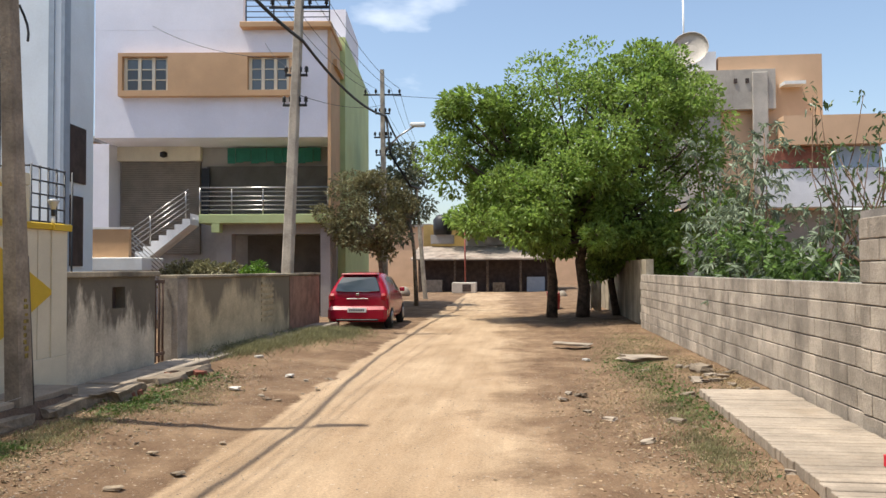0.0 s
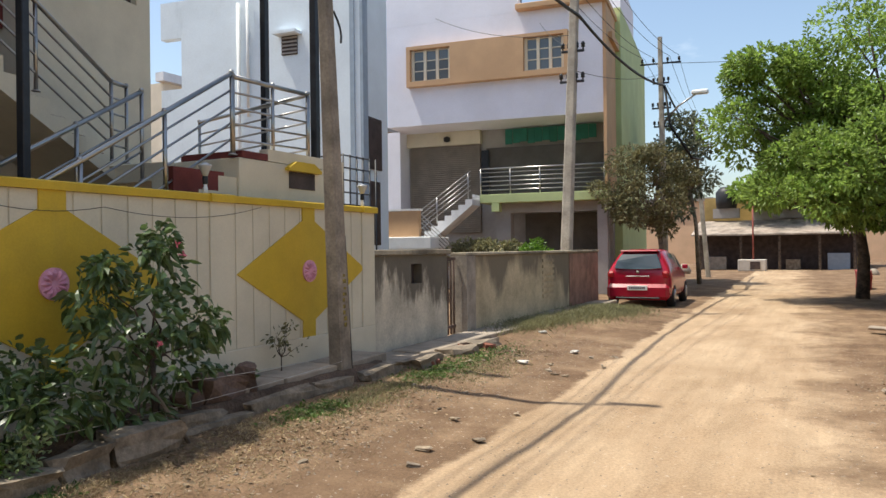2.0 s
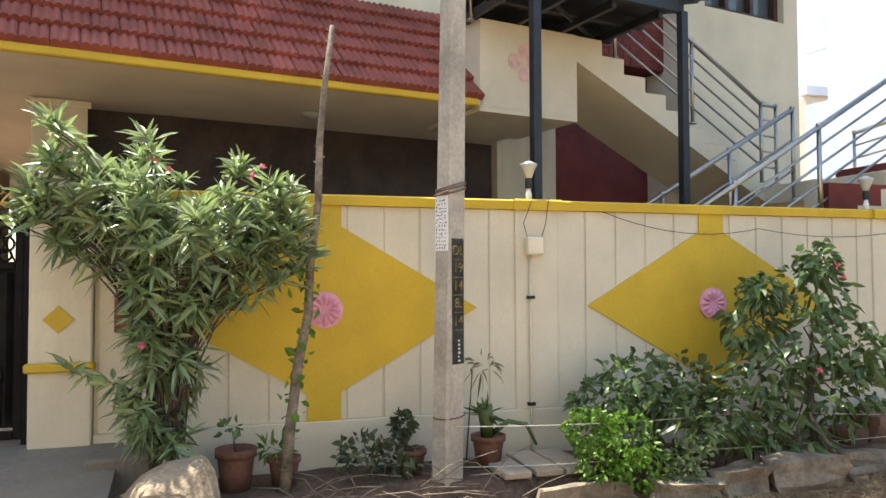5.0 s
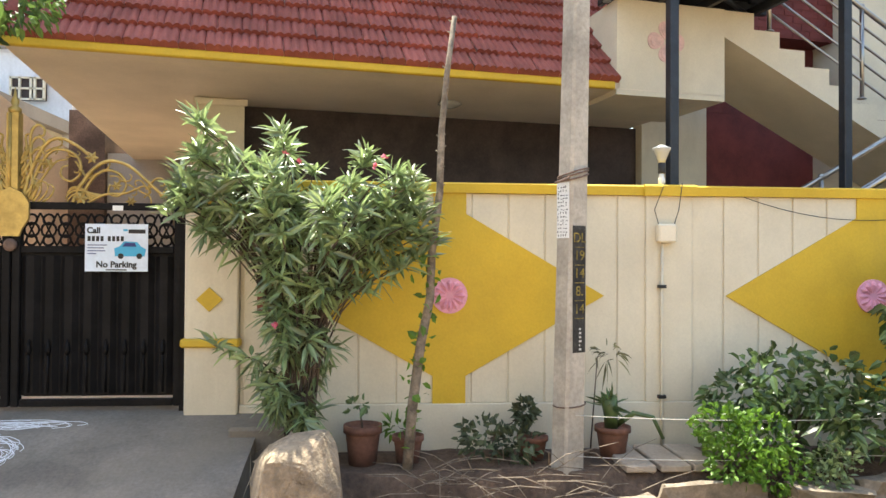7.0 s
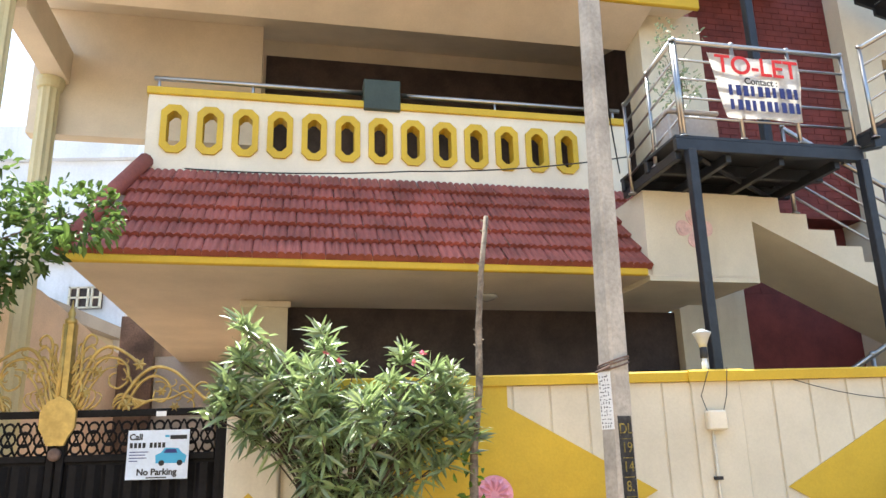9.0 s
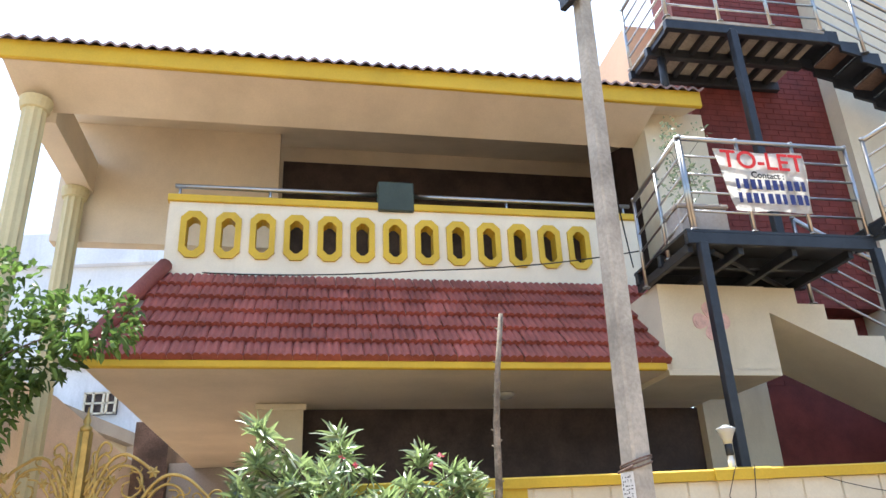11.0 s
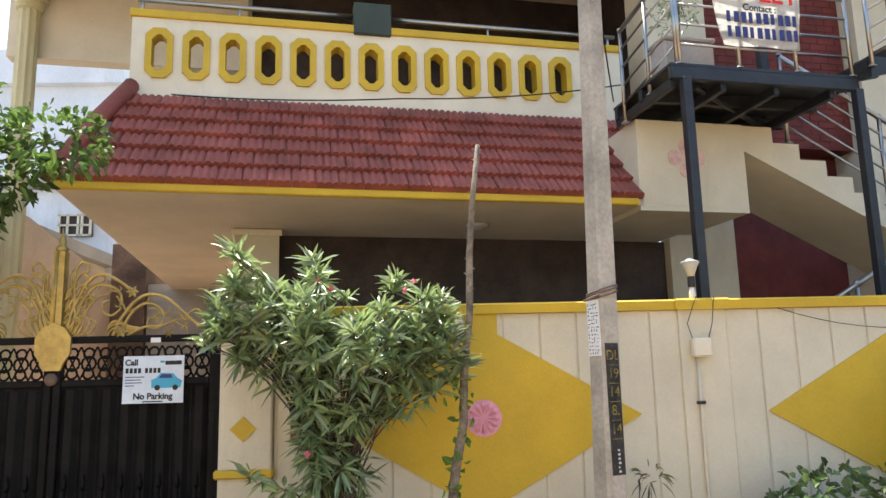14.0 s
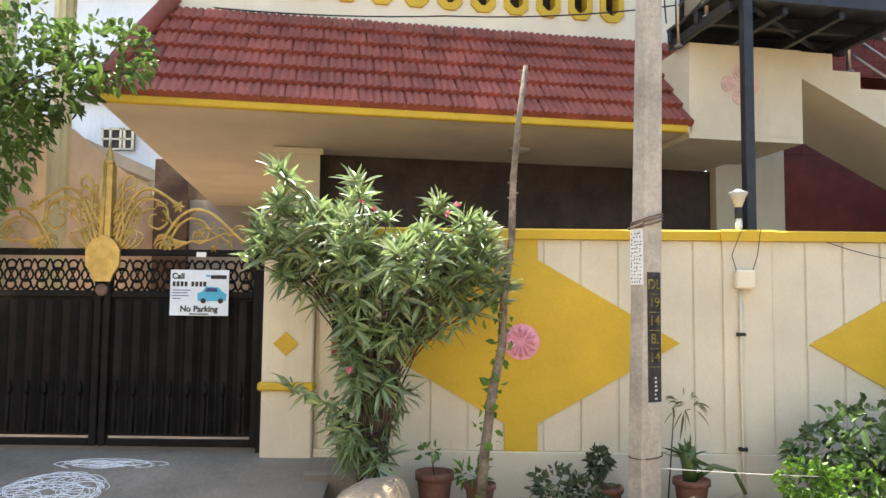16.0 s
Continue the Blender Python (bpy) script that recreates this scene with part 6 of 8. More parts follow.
def scrollwork(s, leaf):
    """Gold scrolls of one leaf; s: +1 for the leaf on the +y side."""
    def rod(name, pts, r, r_end, label=""):
        bm = bmesh.new()
        tube(bm, [(GX + rnd(-0.006, 0.006) + 0.006 * math.sin(3.0 * k / len(pts)), G_C + s * d, z) for k, (d, z) in enumerate(pts)], r, 6, r_end)
        part(name, bm, GOLD, leaf, label)

    # two long scrolls stepping down from the centre post
    rod("main_scroll", through_points([(0.06, 2.06), (0.11, 2.24), (0.20, 2.43), (0.30, 2.49), (0.42, 2.44), (0.52, 2.36)]), 0.016, 0.011, "gold painted scroll")
    rod("main_scroll", through_points([(0.40, 2.04), (0.45, 2.16), (0.54, 2.28), (0.65, 2.335), (0.78, 2.30), (0.90, 2.20), (1.00, 2.11), (1.11, 2.055)]), 0.016, 0.010, "gold painted scroll")
    rod("inner_scroll", through_points([(0.09, 2.05), (0.16, 2.27), (0.26, 2.40), (0.37, 2.40), (0.44, 2.34), (0.45, 2.25), (0.39, 2.19), (0.32, 2.22), (0.32, 2.28), (0.36, 2.30)]), 0.013, 0.007)
    rod("inner_scroll", through_points([(0.12, 2.05), (0.19, 2.20), (0.28, 2.32), (0.36, 2.34)]), 0.011, 0.006)
    rod("inner_scroll", through_points([(0.44, 2.04), (0.52, 2.20), (0.62, 2.27), (0.72, 2.24), (0.76, 2.16), (0.71, 2.09), (0.64, 2.11), (0.65, 2.17)]), 0.013, 0.007)
    rod("inner_scroll", through_points([(0.50, 2.04), (0.62, 2.10), (0.76, 2.11), (0.88, 2.16), (0.92, 2.12), (0.88, 2.08)]), 0.011, 0.006)
    # leaf fan beside the post, fronds under the scrolls, curls at the outer end
    for k in range(4):
        z = 2.05 + 0.085 * k
        rod("volute", through_points([(0.05, z), (0.125 - 0.008 * k, z + 0.11), (0.115, z + 0.22), (0.155, z + 0.275), (0.20, z + 0.25), (0.195, z + 0.20), (0.16, z + 0.205)]), 0.013, 0.007)
        rod("volute", through_points([(0.05, z + 0.03), (0.085, z + 0.12), (0.075, z + 0.19), (0.10, z + 0.21), (0.115, z + 0.18)]), 0.010, 0.006)
    for k in range(5):
        rod("leaf_curl", curl(0.52 + 0.02 * k, 2.05 + 0.01 * k, 2.05 + 0.22 * k, 0.20 + 0.03 * k, 0.42), 0.010, 0.006)
    for k in range(4):
        rod("leaf_curl", curl(0.10 + 0.03 * k, 2.04, 1.1 - 0.18 * k, 0.26 - 0.02 * k, 0.62), 0.009, 0.005)
    for k in range(7):
        rod("leaf_curl", curl(0.16 + 0.05 * k, 2.30 + 0.12 * math.sin(0.5 * k + 0.4), 0.9 - 0.35 * k, 0.13, -0.8 if k % 2 else 0.8), 0.008, 0.005)
    for k in range(6):
        rod("leaf_curl", curl(0.58 + 0.065 * k, 2.26 - 0.03 * k, 0.3 - 0.25 * k, 0.14, -0.8 if k % 2 else 0.7), 0.008, 0.005)
    for d, z, size in ((0.90, 2.14, 0.16), (1.00, 2.09, 0.17), (1.08, 2.05, 0.16)):
        rod("end_curl", curl(d, z, 1.0, size * 1.5, -1.0), 0.010, 0.006)
        rod("end_curl", curl(d, z, 2.0, size, 0.9), 0.009, 0.005)
    for d, z, size in ((0.53, 2.355, 0.05), (0.46, 2.07, 0.055), (0.24, 2.31, 0.045), (0.70, 2.16, 0.04), (0.80, 2.05, 0.04), (0.16, 2.16, 0.04)):
        bm = bmesh.new()
        c = Vector((GX + 0.012, G_C + s * d, z))
        mid = bm.verts.new(c + Vector((0.022, 0, 0)))
        rim = [bm.verts.new(c + Vector((0.006 if k % 2 else 0.012, math.cos(a), math.sin(a))) * 1.0 - Vector((0, math.cos(a), math.sin(a))) * (1 - size * (0.55 if k % 2 else 1.0))) for k, a in ((k, 2 * math.pi * k / 12) for k in range(12))]
        for k in range(12):
            bm.faces.new((rim[k], rim[(k + 1) % 12], mid))
        bmesh.ops.recalc_face_normals(bm, faces=bm.faces[:])
        part("flower", bm, GOLD, leaf)


scrollwork(1, leaf_r)
scrollwork(-1, leaf_l)
bm = bmesh.new()
box(bm, GX - 0.035, GX + 0.035, G_C - 0.04, G_C + 0.04, 2.0, 2.66)
tube(bm, [(GX + 0.036, G_C - 0.015, 2.0), (GX + 0.036, G_C - 0.015, 2.66)], 0.012, 6)
part("centre_post", bm, GOLD, gate, "gold centre post")
bm = bmesh.new()
lathe(bm, [(0.04, 2.66), (0.045, 2.69), (0.02, 2.71), (0.028, 2.74), (0.012, 2.78), (0.003, 2.84)], GX, G_C, 10)
part("finial", bm, GOLD, gate)
bm = bmesh.new()
prism(bm, [(G_C - 0.06, 1.80), (G_C + 0.06, 1.80), (G_C + 0.085, 1.86), (G_C + 0.125, 1.92), (G_C + 0.125, 2.03), (G_C + 0.08, 2.10), (G_C, 2.14), (G_C - 0.08, 2.10), (G_C - 0.125, 2.03), (G_C - 0.125, 1.92), (G_C - 0.085, 1.86)], "x", GX + 0.03, GX + 0.055)
part("shield", bm, GOLD, gate, "gold shield plate")
bm = bmesh.new()
lathe(bm, [(0.045, 0), (0.045, 0.02), (0.02, 0.03)], seg=12)
bmesh.ops.transform(bm, matrix=pose(GX + 0.03, G_C, 1.74, 0, 90, 0), verts=bm.verts)
part("lock", bm, RUST, gate)
for y in (G_R + 0.02, G_L - 0.02):
    bm = bmesh.new()
    box(bm, GX - 0.03, GX + 0.03, y - 0.03, y + 0.03, 0.58, 2.18)
    ob = part("hinge_post", bm, BLACK_GATE, gate)
    bm = bmesh.new()
    lathe(bm, [(0.035, 2.18), (0.03, 2.21), (0.012, 2.27), (0.003, 2.31)], GX, y, 8)
    part("tip", bm, GOLD, ob)

# no parking board
sign = thing("sign_board", "white no parking board with blue car picture on the gate", "sign")
SX, SY, SZ = GX + 0.06, -1.752, 1.725
part("board", slab(SX - 0.004, SX, SY - 0.212, SY + 0.212, SZ - 0.165, SZ + 0.165), SIGN_BOARD, sign)


def on_sign(name, text, size, dy, dz, material=INK_BLACK):
    writing(name, text, size, material, sign, pose(SX + 0.002, SY + dy, SZ + dz, 90, 0, 90), "", 0.0016)


on_sign("word", "Call", 0.058, -0.155, 0.118)
on_sign("word", "No Parking", 0.060, 0.0, -0.118)
for k in range(8):
    part("number_bar", slab(SX + 0.0005, SX + 0.002, SY - 0.195 + 0.029 * k + (0.02 if k > 3 else 0), SY - 0.175 + 0.029 * k + (0.02 if k > 3 else 0), SZ + 0.045, SZ + 0.080), INK_BLACK, sign)
for k in range(4):
    part("print_bar", slab(SX + 0.0005, SX + 0.0018, SY - 0.195, SY - 0.195 + (0.13, 0.11, 0.12, 0.06)[k], SZ + 0.015 - 0.02 * k, SZ + 0.021 - 0.02 * k), INK_BLUE, sign)
part("print_bar", slab(SX + 0.0005, SX + 0.0018, SY - 0.07, SY + 0.07, SZ - 0.158, SZ - 0.150), INK_BLACK, sign)
part("logo_bar", slab(SX + 0.0005, SX + 0.0018, SY + 0.08, SY + 0.195, SZ + 0.10, SZ + 0.128), INK_BLACK, sign)
part("logo_bar", slab(SX + 0.0005, SX + 0.0018, SY + 0.045, SY + 0.075, SZ + 0.115, SZ + 0.13), INK_SKY, sign)
bm = bmesh.new()
prism(bm, [(SY - 0.01, SZ - 0.06), (SY + 0.19, SZ - 0.06), (SY + 0.20, SZ - 0.01), (SY + 0.165, SZ + 0.01), (SY + 0.14, SZ + 0.04), (SY + 0.05, SZ + 0.045), (SY + 0.02, SZ + 0.01), (SY - 0.015, SZ - 0.005)], "x", SX + 0.0005, SX + 0.002)
part("car_picture", bm, INK_SKY, sign, "blue printed car")
bm = bmesh.new()
prism(bm, [(SY + 0.04, SZ + 0.008), (SY + 0.135, SZ + 0.008), (SY + 0.125, SZ + 0.034), (SY + 0.058, SZ + 0.036)], "x", SX + 0.002, SX + 0.003)
part("car_picture_window", bm, INK_BLUE, sign)
for d in (0.03, 0.155):
    bm = bmesh.new()
    prism(bm, [(SY + d + 0.02 * math.cos(a), SZ - 0.058 + 0.02 * math.sin(a)) for a in (2 * math.pi * k / 10 for k in range(10))], "x", SX + 0.002, SX + 0.003)
    part("car_picture_wheel", bm, INK_BLACK, sign)
part("tag", slab(GX + 0.03, GX + 0.036, -1.79, -1.72, 1.985, 2.02), WHITE, sign)

# to-let banner on the landing railing (house frame)
ban = thing("banner", "white cloth banner with red and navy lettering on the railing", "banner", m=LAND)
bm = bmesh.new()
NB = 14
grid = []
for j in range(NB + 1):
    row = []
    for i in range(NB + 1):
        f, g = i / NB, j / NB
        u = (4.39 + 0.86 * f) * (1 - g) + (4.25 + 1.04 * f) * g
        z = 4.865 + 0.72 * g - 0.02 * math.sin(math.pi * f) * g
        row.append(bm.verts.new((u, 6.125 + 0.014 * math.sin(f * 9 + g * 3) + 0.01 * math.sin(g * 7), z)))
    grid.append(row)
for j in range(NB):
    for i in range(NB):
        bm.faces.new((grid[j][i], grid[j][i + 1], grid[j + 1][i + 1], grid[j + 1][i])).smooth = True
bmesh.ops.solidify(bm, geom=bm.faces[:], thickness=0.002)
part("cloth", bm, BANNER, ban)
writing("word", "TO-LET", 0.285, INK_RED, ban, pose(4.78, 6.092, 5.43, 90, 1, 0), "red lettering", 0.004)
writing("word", "Contact :", 0.10, INK_BLACK, ban, pose(4.80, 6.092, 5.265, 90, 1, 0), "", 0.002)
for row, z in ((0, 5.10), (1, 4.94)):
    for k in range(10):
        part("number_bar", slab(4.42 + 0.083 * k, 4.42 + 0.083 * k + (0.055 if k % 3 else 0.04), 6.089, 6.093, z, z + 0.115), INK_BLUE, ban)

# drive before the gate
bm = bmesh.new()
prism(bm, [(-5.60, 0.0), (-5.60, 0.60), (-5.35, 0.575), (-4.6, 0.42), (-3.2, 0.06), (-3.0, -0.05)], "y", -4.4, -0.72)
solid("driveway", bm, CEMENT, "grey cement ramp up to the gate", "driveway", kind="structure")
# Drive floor lightened and warmed so it bounces light up to the soffit.
solid("driveway_2", slab(-22, -5.605, -4.7, -0.95, 0, 0.56), mat("bounce_drive_floor", (0.74, 0.57, 0.43), 0.7, var=0.08, scale=1.5, fine=30), "warm pale drive beside the house, lightened to bounce light", "driveway", kind="structure")
solid("step_stone", slab(-5.36, -4.98, -0.90, -0.52, 0.2, 0.56, 0.02), CEMENT, "rough cement step beside the gate pillar", "step")
random.seed(12)
chalk = bmesh.new()


def chalk_line(cx, cy, rx, ry, a0, a1, r):
    pts = []
    for k in range(15):
        a = a0 + (a1 - a0) * k / 14
        x, y = cx + rx * math.cos(a) + rnd(-0.004, 0.004), cy + ry * math.sin(a) + rnd(-0.004, 0.004)
        pts.append((x, y, 0.42 + (0.575 - 0.42) * (-4.6 - x) / 0.75 + 0.0005))
    tube(chalk, pts, r, 4)


for k in range(26):
    a = 2 * math.pi * k / 13
    chalk_line(-4.78 + 0.17 * math.cos(a), -2.45 + 0.20 * math.sin(a), 0.10 + 0.03 * (k % 2), 0.10 + 0.03 * (k % 3), rnd(0, 3), rnd(5, 8), rnd(0.002, 0.0035))
for k in range(9):
    chalk_line(-4.78, -2.45, rnd(0.08, 0.30), rnd(0.10, 0.32), rnd(0, 6), rnd(7, 10), rnd(0.002, 0.0035))
for k in range(16):
    chalk_line(-5.2 + rnd(-0.04, 0.04), -2.2 + rnd(-0.2, 0.2), rnd(0.02, 0.06), rnd(0.10, 0.30), rnd(0, 3), rnd(4, 7), rnd(0.002, 0.003))
tagged(solid("chalk_drawing", chalk, WHITE_OLD, "faded white chalk floor pattern on the ramp", "chalk drawing"), kind="stuff")

# ---- plants ----
def rand_dirs(n, up=0.0):
    d = np.random.normal(size=(n, 3))
    d[:, 2] += up
    return d


def clump_points(n, c, r):
    p = np.random.normal(size=(n, 3))
    p /= np.linalg.norm(p, axis=1, keepdims=True) + 1e-9
    p *= np.random.uniform(0.35, 1.0, (n, 1)) ** 0.5
    return p * np.array(r) + np.array(c), p


def leafy(name, label, trunk_pts, r0, clumps, per, length, width, material, category="tree", bark=BARK, up=0.25, droop=0.2, group="", limb_r=0.05, start=None, tilt=0.0):
    """A plant: a trunk through the points, limbs to each clump, and a crown of single leaves."""
    ob = thing(name, label, category, group)
    bm = bmesh.new()
    tube(bm, trunk_pts, r0, 9, r0 * 0.55)
    part("trunk", bm, bark, ob)
    top = Vector(trunk_pts[-1])
    few = len(clumps) <= 16
    bm = bmesh.new()
    centres, dirs = [], []
    for c, r in clumps:
        src = top if start is None else Vector(trunk_pts[random.randrange(start, len(trunk_pts))])
        branch(bm, src, c, limb_r, limb_r * 0.2, 0.12, 5, 5)
        if few:
            part("branch", bm, bark, ob)
            bm = bmesh.new()
        p, d = clump_points(per, c, r)
        centres.append(p)
        dirs.append(d + rand_dirs(per) * 0.55 + np.array([0, 0, up]))
    if few:
        bm.free()
    else:
        tagged(part("branchwork", bm, bark, ob), kind="stuff")
    leaf_part("crown", np.concatenate(centres), np.concatenate(dirs), length, width, material, ob, droop=droop, tilt=tilt)
    return ob


def lumpy(c, r, n, size, low=-0.9):
    """Clump centres over an uneven ellipsoid."""
    out = []
    while len(out) < n:
        d = Vector((random.gauss(0, 1), random.gauss(0, 1), random.gauss(0, 1))).normalized()
        if d.z < low:
            continue
        k = rnd(0.55, 1.0)
        s = rnd(0.7, 1.25) * size
        out.append(((c[0] + d.x * r[0] * k, c[1] + d.y * r[1] * k, c[2] + d.z * r[2] * k), (s, s, s * 0.75)))
    return out


# big street tree
tree_clumps = lumpy((2.5, 24.3, 5.6), (4.1, 3.6, 2.7), 64, 0.95) + lumpy((2.2, 23.0, 2.9), (2.6, 1.8, 0.8), 24, 0.6) + lumpy((-1.3, 24.0, 6.6), (1.2, 1.2, 0.9), 8, 0.6) + lumpy((-0.6, 23.6, 5.3), (2.0, 1.8, 1.5), 16, 0.75) + lumpy((5.0, 24.0, 3.4), (2.0, 1.5, 1.2), 14, 0.7) + lumpy((1.0, 23.0, 3.6), (2.9, 2.4, 1.3), 22, 0.75) + lumpy((3.9, 24.5, 7.6), (2.2, 2, 1.2), 14, 0.7) + lumpy((3.9, 25.3, 1.9), (1.6, 1.2, 0.6), 16, 0.45) + lumpy((2.3, 24.8, 2.3), (1.8, 1.0, 0.6), 18, 0.45)
stree = leafy("street_tree", "broad street tree with bright green crown over the lane", [(2.2, 25.2, 0), (2.25, 25.0, 1.0), (2.1, 24.8, 1.9), (2.3, 24.6, 2.8)], 0.24, tree_clumps, 430, 0.155, 0.078, LEAF_TREE, limb_r=0.09, tilt=1.6)
for pts, r in (([(1.2, 25.6, 0), (1.25, 25.6, 1.2), (1.1, 25.4, 2.4), (0.9, 25.2, 3.4)], 0.2), ([(3.4, 25.8, 0), (3.2, 25.7, 1.2), (3.4, 25.4, 2.6), (3.9, 25.2, 3.6)], 0.14)):
    bm = bmesh.new()
    tube(bm, pts, r, 9, r * 0.5)
    part("trunk", bm, BARK, stree)
# dusty half-bare tree over the car
leafy("dusty_tree", "dusty olive roadside tree with thin twigs", [(-4.75, 26.6, 0), (-4.8, 26.5, 1.2), (-4.9, 26.4, 2.3)], 0.13, lumpy((-5.4, 26.0, 3.6), (1.75, 1.2, 1.9), 60, 0.40), 130, 0.13, 0.06, LEAF_OLIVE, limb_r=0.022, tilt=1.2, bark=STICK_BARK)
leafy("dusty_tree", "tall grey-green tree beyond the white building", [(-4.6, 34, 0), (-4.7, 34, 2.5), (-4.9, 34, 4)], 0.11, lumpy((-5.3, 34, 5.2), (1.4, 1.4, 2.4), 34, 0.55), 110, 0.22, 0.10, LEAF_FAR, limb_r=0.05, tilt=1.2, bark=STICK_BARK)
leafy("far_tree", "distant rounded green tree at the lane end", [(-3.0, 62, 0), (-3.0, 62, 3)], 0.3, lumpy((-2.0, 58, 6.0), (3.2, 2, 1.6), 22, 1.1), 120, 0.45, 0.22, LEAF_TREE, limb_r=0.08, tilt=1.2)
# shrubs in the white building's yard
for x, y, z, s in ((-9.6, 21.5, 1.55, 0.55), (-8.7, 21.3, 1.45, 0.6), (-7.6, 21.2, 1.55, 0.45), (-10.4, 22, 1.4, 0.5)):
    leafy("yard_shrub", "leafy shrub showing over the plot wall", [(x, y, 0), (x, y, 0.9)], 0.04, lumpy((x, y, z), (s, s, s * 0.7), 12, 0.26), 90, 0.13, 0.06, LEAF_LIGHT if s < 0.5 else LEAF_OLIVE, "shrub", limb_r=0.015, group="yard shrubs")


# castor plants behind the block wall
def castor(x, y, h, n, spread, label):
    ob = thing("castor_plant", label, "shrub", "castor plants")
    bm = bmesh.new()
    tips = []
    for k in range(n):
        a = rnd(0, 6.28)
        b = Vector((x + 0.25 * math.cos(a), y + 0.25 * math.sin(a), 0.05))
        t = Vector((x + spread * math.cos(a) * rnd(0.3, 1), y + spread * math.sin(a) * rnd(0.3, 1), h * rnd(0.55, 1.0)))
        mid = branch(bm, b, t, 0.028, 0.010, 0.06, 6, 6)
        tips += [(m, t) for m in mid[2:]]
    part("stem", bm, DRY_TWIG, ob, "reddish bare stems")
    cs, ds = [], []
    for m, t in tips:
        for _ in range(9):
            o = np.array(m) + np.random.normal(size=3) * 0.28
            ax = np.random.normal(size=3) * 0.5 + np.array([0, -0.35, 0.9])
            u1 = np.cross(ax, [0.3, 0.2, 1])
            u1 /= np.linalg.norm(u1)
            u2 = np.cross(ax, u1)
            u2 /= np.linalg.norm(u2)
            for q in range(8):
                an = q / 8 * 6.283
                cs.append(o), ds.append(u1 * math.cos(an) + u2 * math.sin(an) - ax * 0.3)
    leaf_part("foliage", cs, ds, 0.16, 0.05, LEAF_GREY, ob, "large grey-green palmate leaves", droop=0.25, tilt=1.5)
    return ob


random.seed(4), np.random.seed(4)
castor(4.25, 15.0, 4.3, 9, 1.1, "dense castor plant leaning over the block wall")
castor(4.6, 12.6, 2.7, 8, 0.9, "dense castor plant leaning over the block wall")
castor(5.2, 17.5, 4.6, 8, 1.3, "tall castor plant behind the block wall")
castor(4.5, 10.2, 2.0, 4, 0.5, "low castor plant behind the block wall")


def sticks(x, y, h, n):
    ob = thing("bare_shrub", "tall leggy shrub with bare reddish stems", "shrub", "bare shrubs")
    bm = bmesh.new()
    cs, ds = [], []
    for k in range(n):
        a = rnd(0, 6.28)
        t = Vector((x + rnd(-0.7, 0.7), y + rnd(-0.5, 0.5), h * rnd(0.7, 1)))
        mid = branch(bm, (x + rnd(-0.15, 0.15), y + rnd(-0.1, 0.1), 0), t, 0.022, 0.006, 0.07, 7, 5)
        for m in mid[4:]:
            for _ in range(9):
                cs.append(np.array(m) + np.random.normal(size=3) * 0.09), ds.append(np.random.normal(size=3) + [0, 0, -0.5])
    part("stem", bm, DRY_TWIG, ob)
    leaf_part("foliage", cs, ds, 0.11, 0.04, LEAF_DARK, ob, droop=0.4)


sticks(5.3, 12.0, 4.5, 13)
sticks(5.0, 10.4, 3.9, 9)
for x, y, z in ((4.15, 14.2, 1.75), (4.2, 12.4, 1.7), (4.1, 16.4, 1.8), (4.3, 11.0, 1.55)):
    leafy("wall_shrub", "leafy green shrub leaning on the block wall", [(x, y, 0), (x, y, 1.0)], 0.03, lumpy((x, y, z), (0.4, 0.8, 0.6), 10, 0.3), 42, 0.14, 0.075, LEAF_GATE, "shrub", limb_r=0.012, group="wall shrubs", tilt=1.0)
leafy("tree", "green tree at the edge of the block wall", [(6.6, 11.3, 0), (6.6, 11.3, 2)], 0.08, lumpy((6.35, 11.3, 3.6), (0.6, 0.7, 1.2), 14, 0.35), 110, 0.14, 0.06, LEAF_TREE, limb_r=0.02)
# tree arching over the gate
random.seed(9), np.random.seed(9)
gate_clumps = [((-5.0, -2.35, 3.35), (0.32, 0.36, 0.24)), ((-5.05, -2.75, 3.2), (0.35, 0.36, 0.3)), ((-5.0, -3.1, 3.5), (0.4, 0.45, 0.4)), ((-5.1, -3.2, 2.75), (0.4, 0.35, 0.45)), ((-5.2, -3.6, 3.1), (0.5, 0.5, 0.6)),
               ((-5.1, -3.0, 2.95), (0.3, 0.3, 0.3)), ((-5.2, -3.4, 2.45), (0.35, 0.3, 0.35)), ((-5.0, -3.9, 3.6), (0.5, 0.5, 0.5)), ((-5.3, -3.6, 3.9), (0.4, 0.5, 0.3)), ((-5.2, -4.2, 2.6), (0.5, 0.5, 0.6))]
leafy("gate_tree", "small tree with fine green leaves arching over the gate", [(-5.0, -4.75, 0.1), (-5.0, -4.7, 1.3), (-5.1, -4.4, 2.4)], 0.07, gate_clumps, 330, 0.085, 0.042, LEAF_GATE, limb_r=0.022, droop=0.35)

# oleander beside the gate pillar
random.seed(2), np.random.seed(2)
ole = thing("oleander", "tall oleander bush with lance leaves and pink flowers", "shrub")
cs, ds = [], []
OL = (-4.92, -0.43, 0.36)
OUTLINE_Y = (-1.20, -1.04, -0.84, -0.58, -0.32, -0.15, 0.05, 0.20, 0.40)
OUTLINE_TOP = (2.02, 2.62, 2.22, 2.48, 2.28, 2.06, 2.54, 2.30, 1.95)
OUTLINE_LOW = (1.86, 1.76, 1.68, 1.58, 1.46, 1.42, 1.44, 1.52, 1.66)


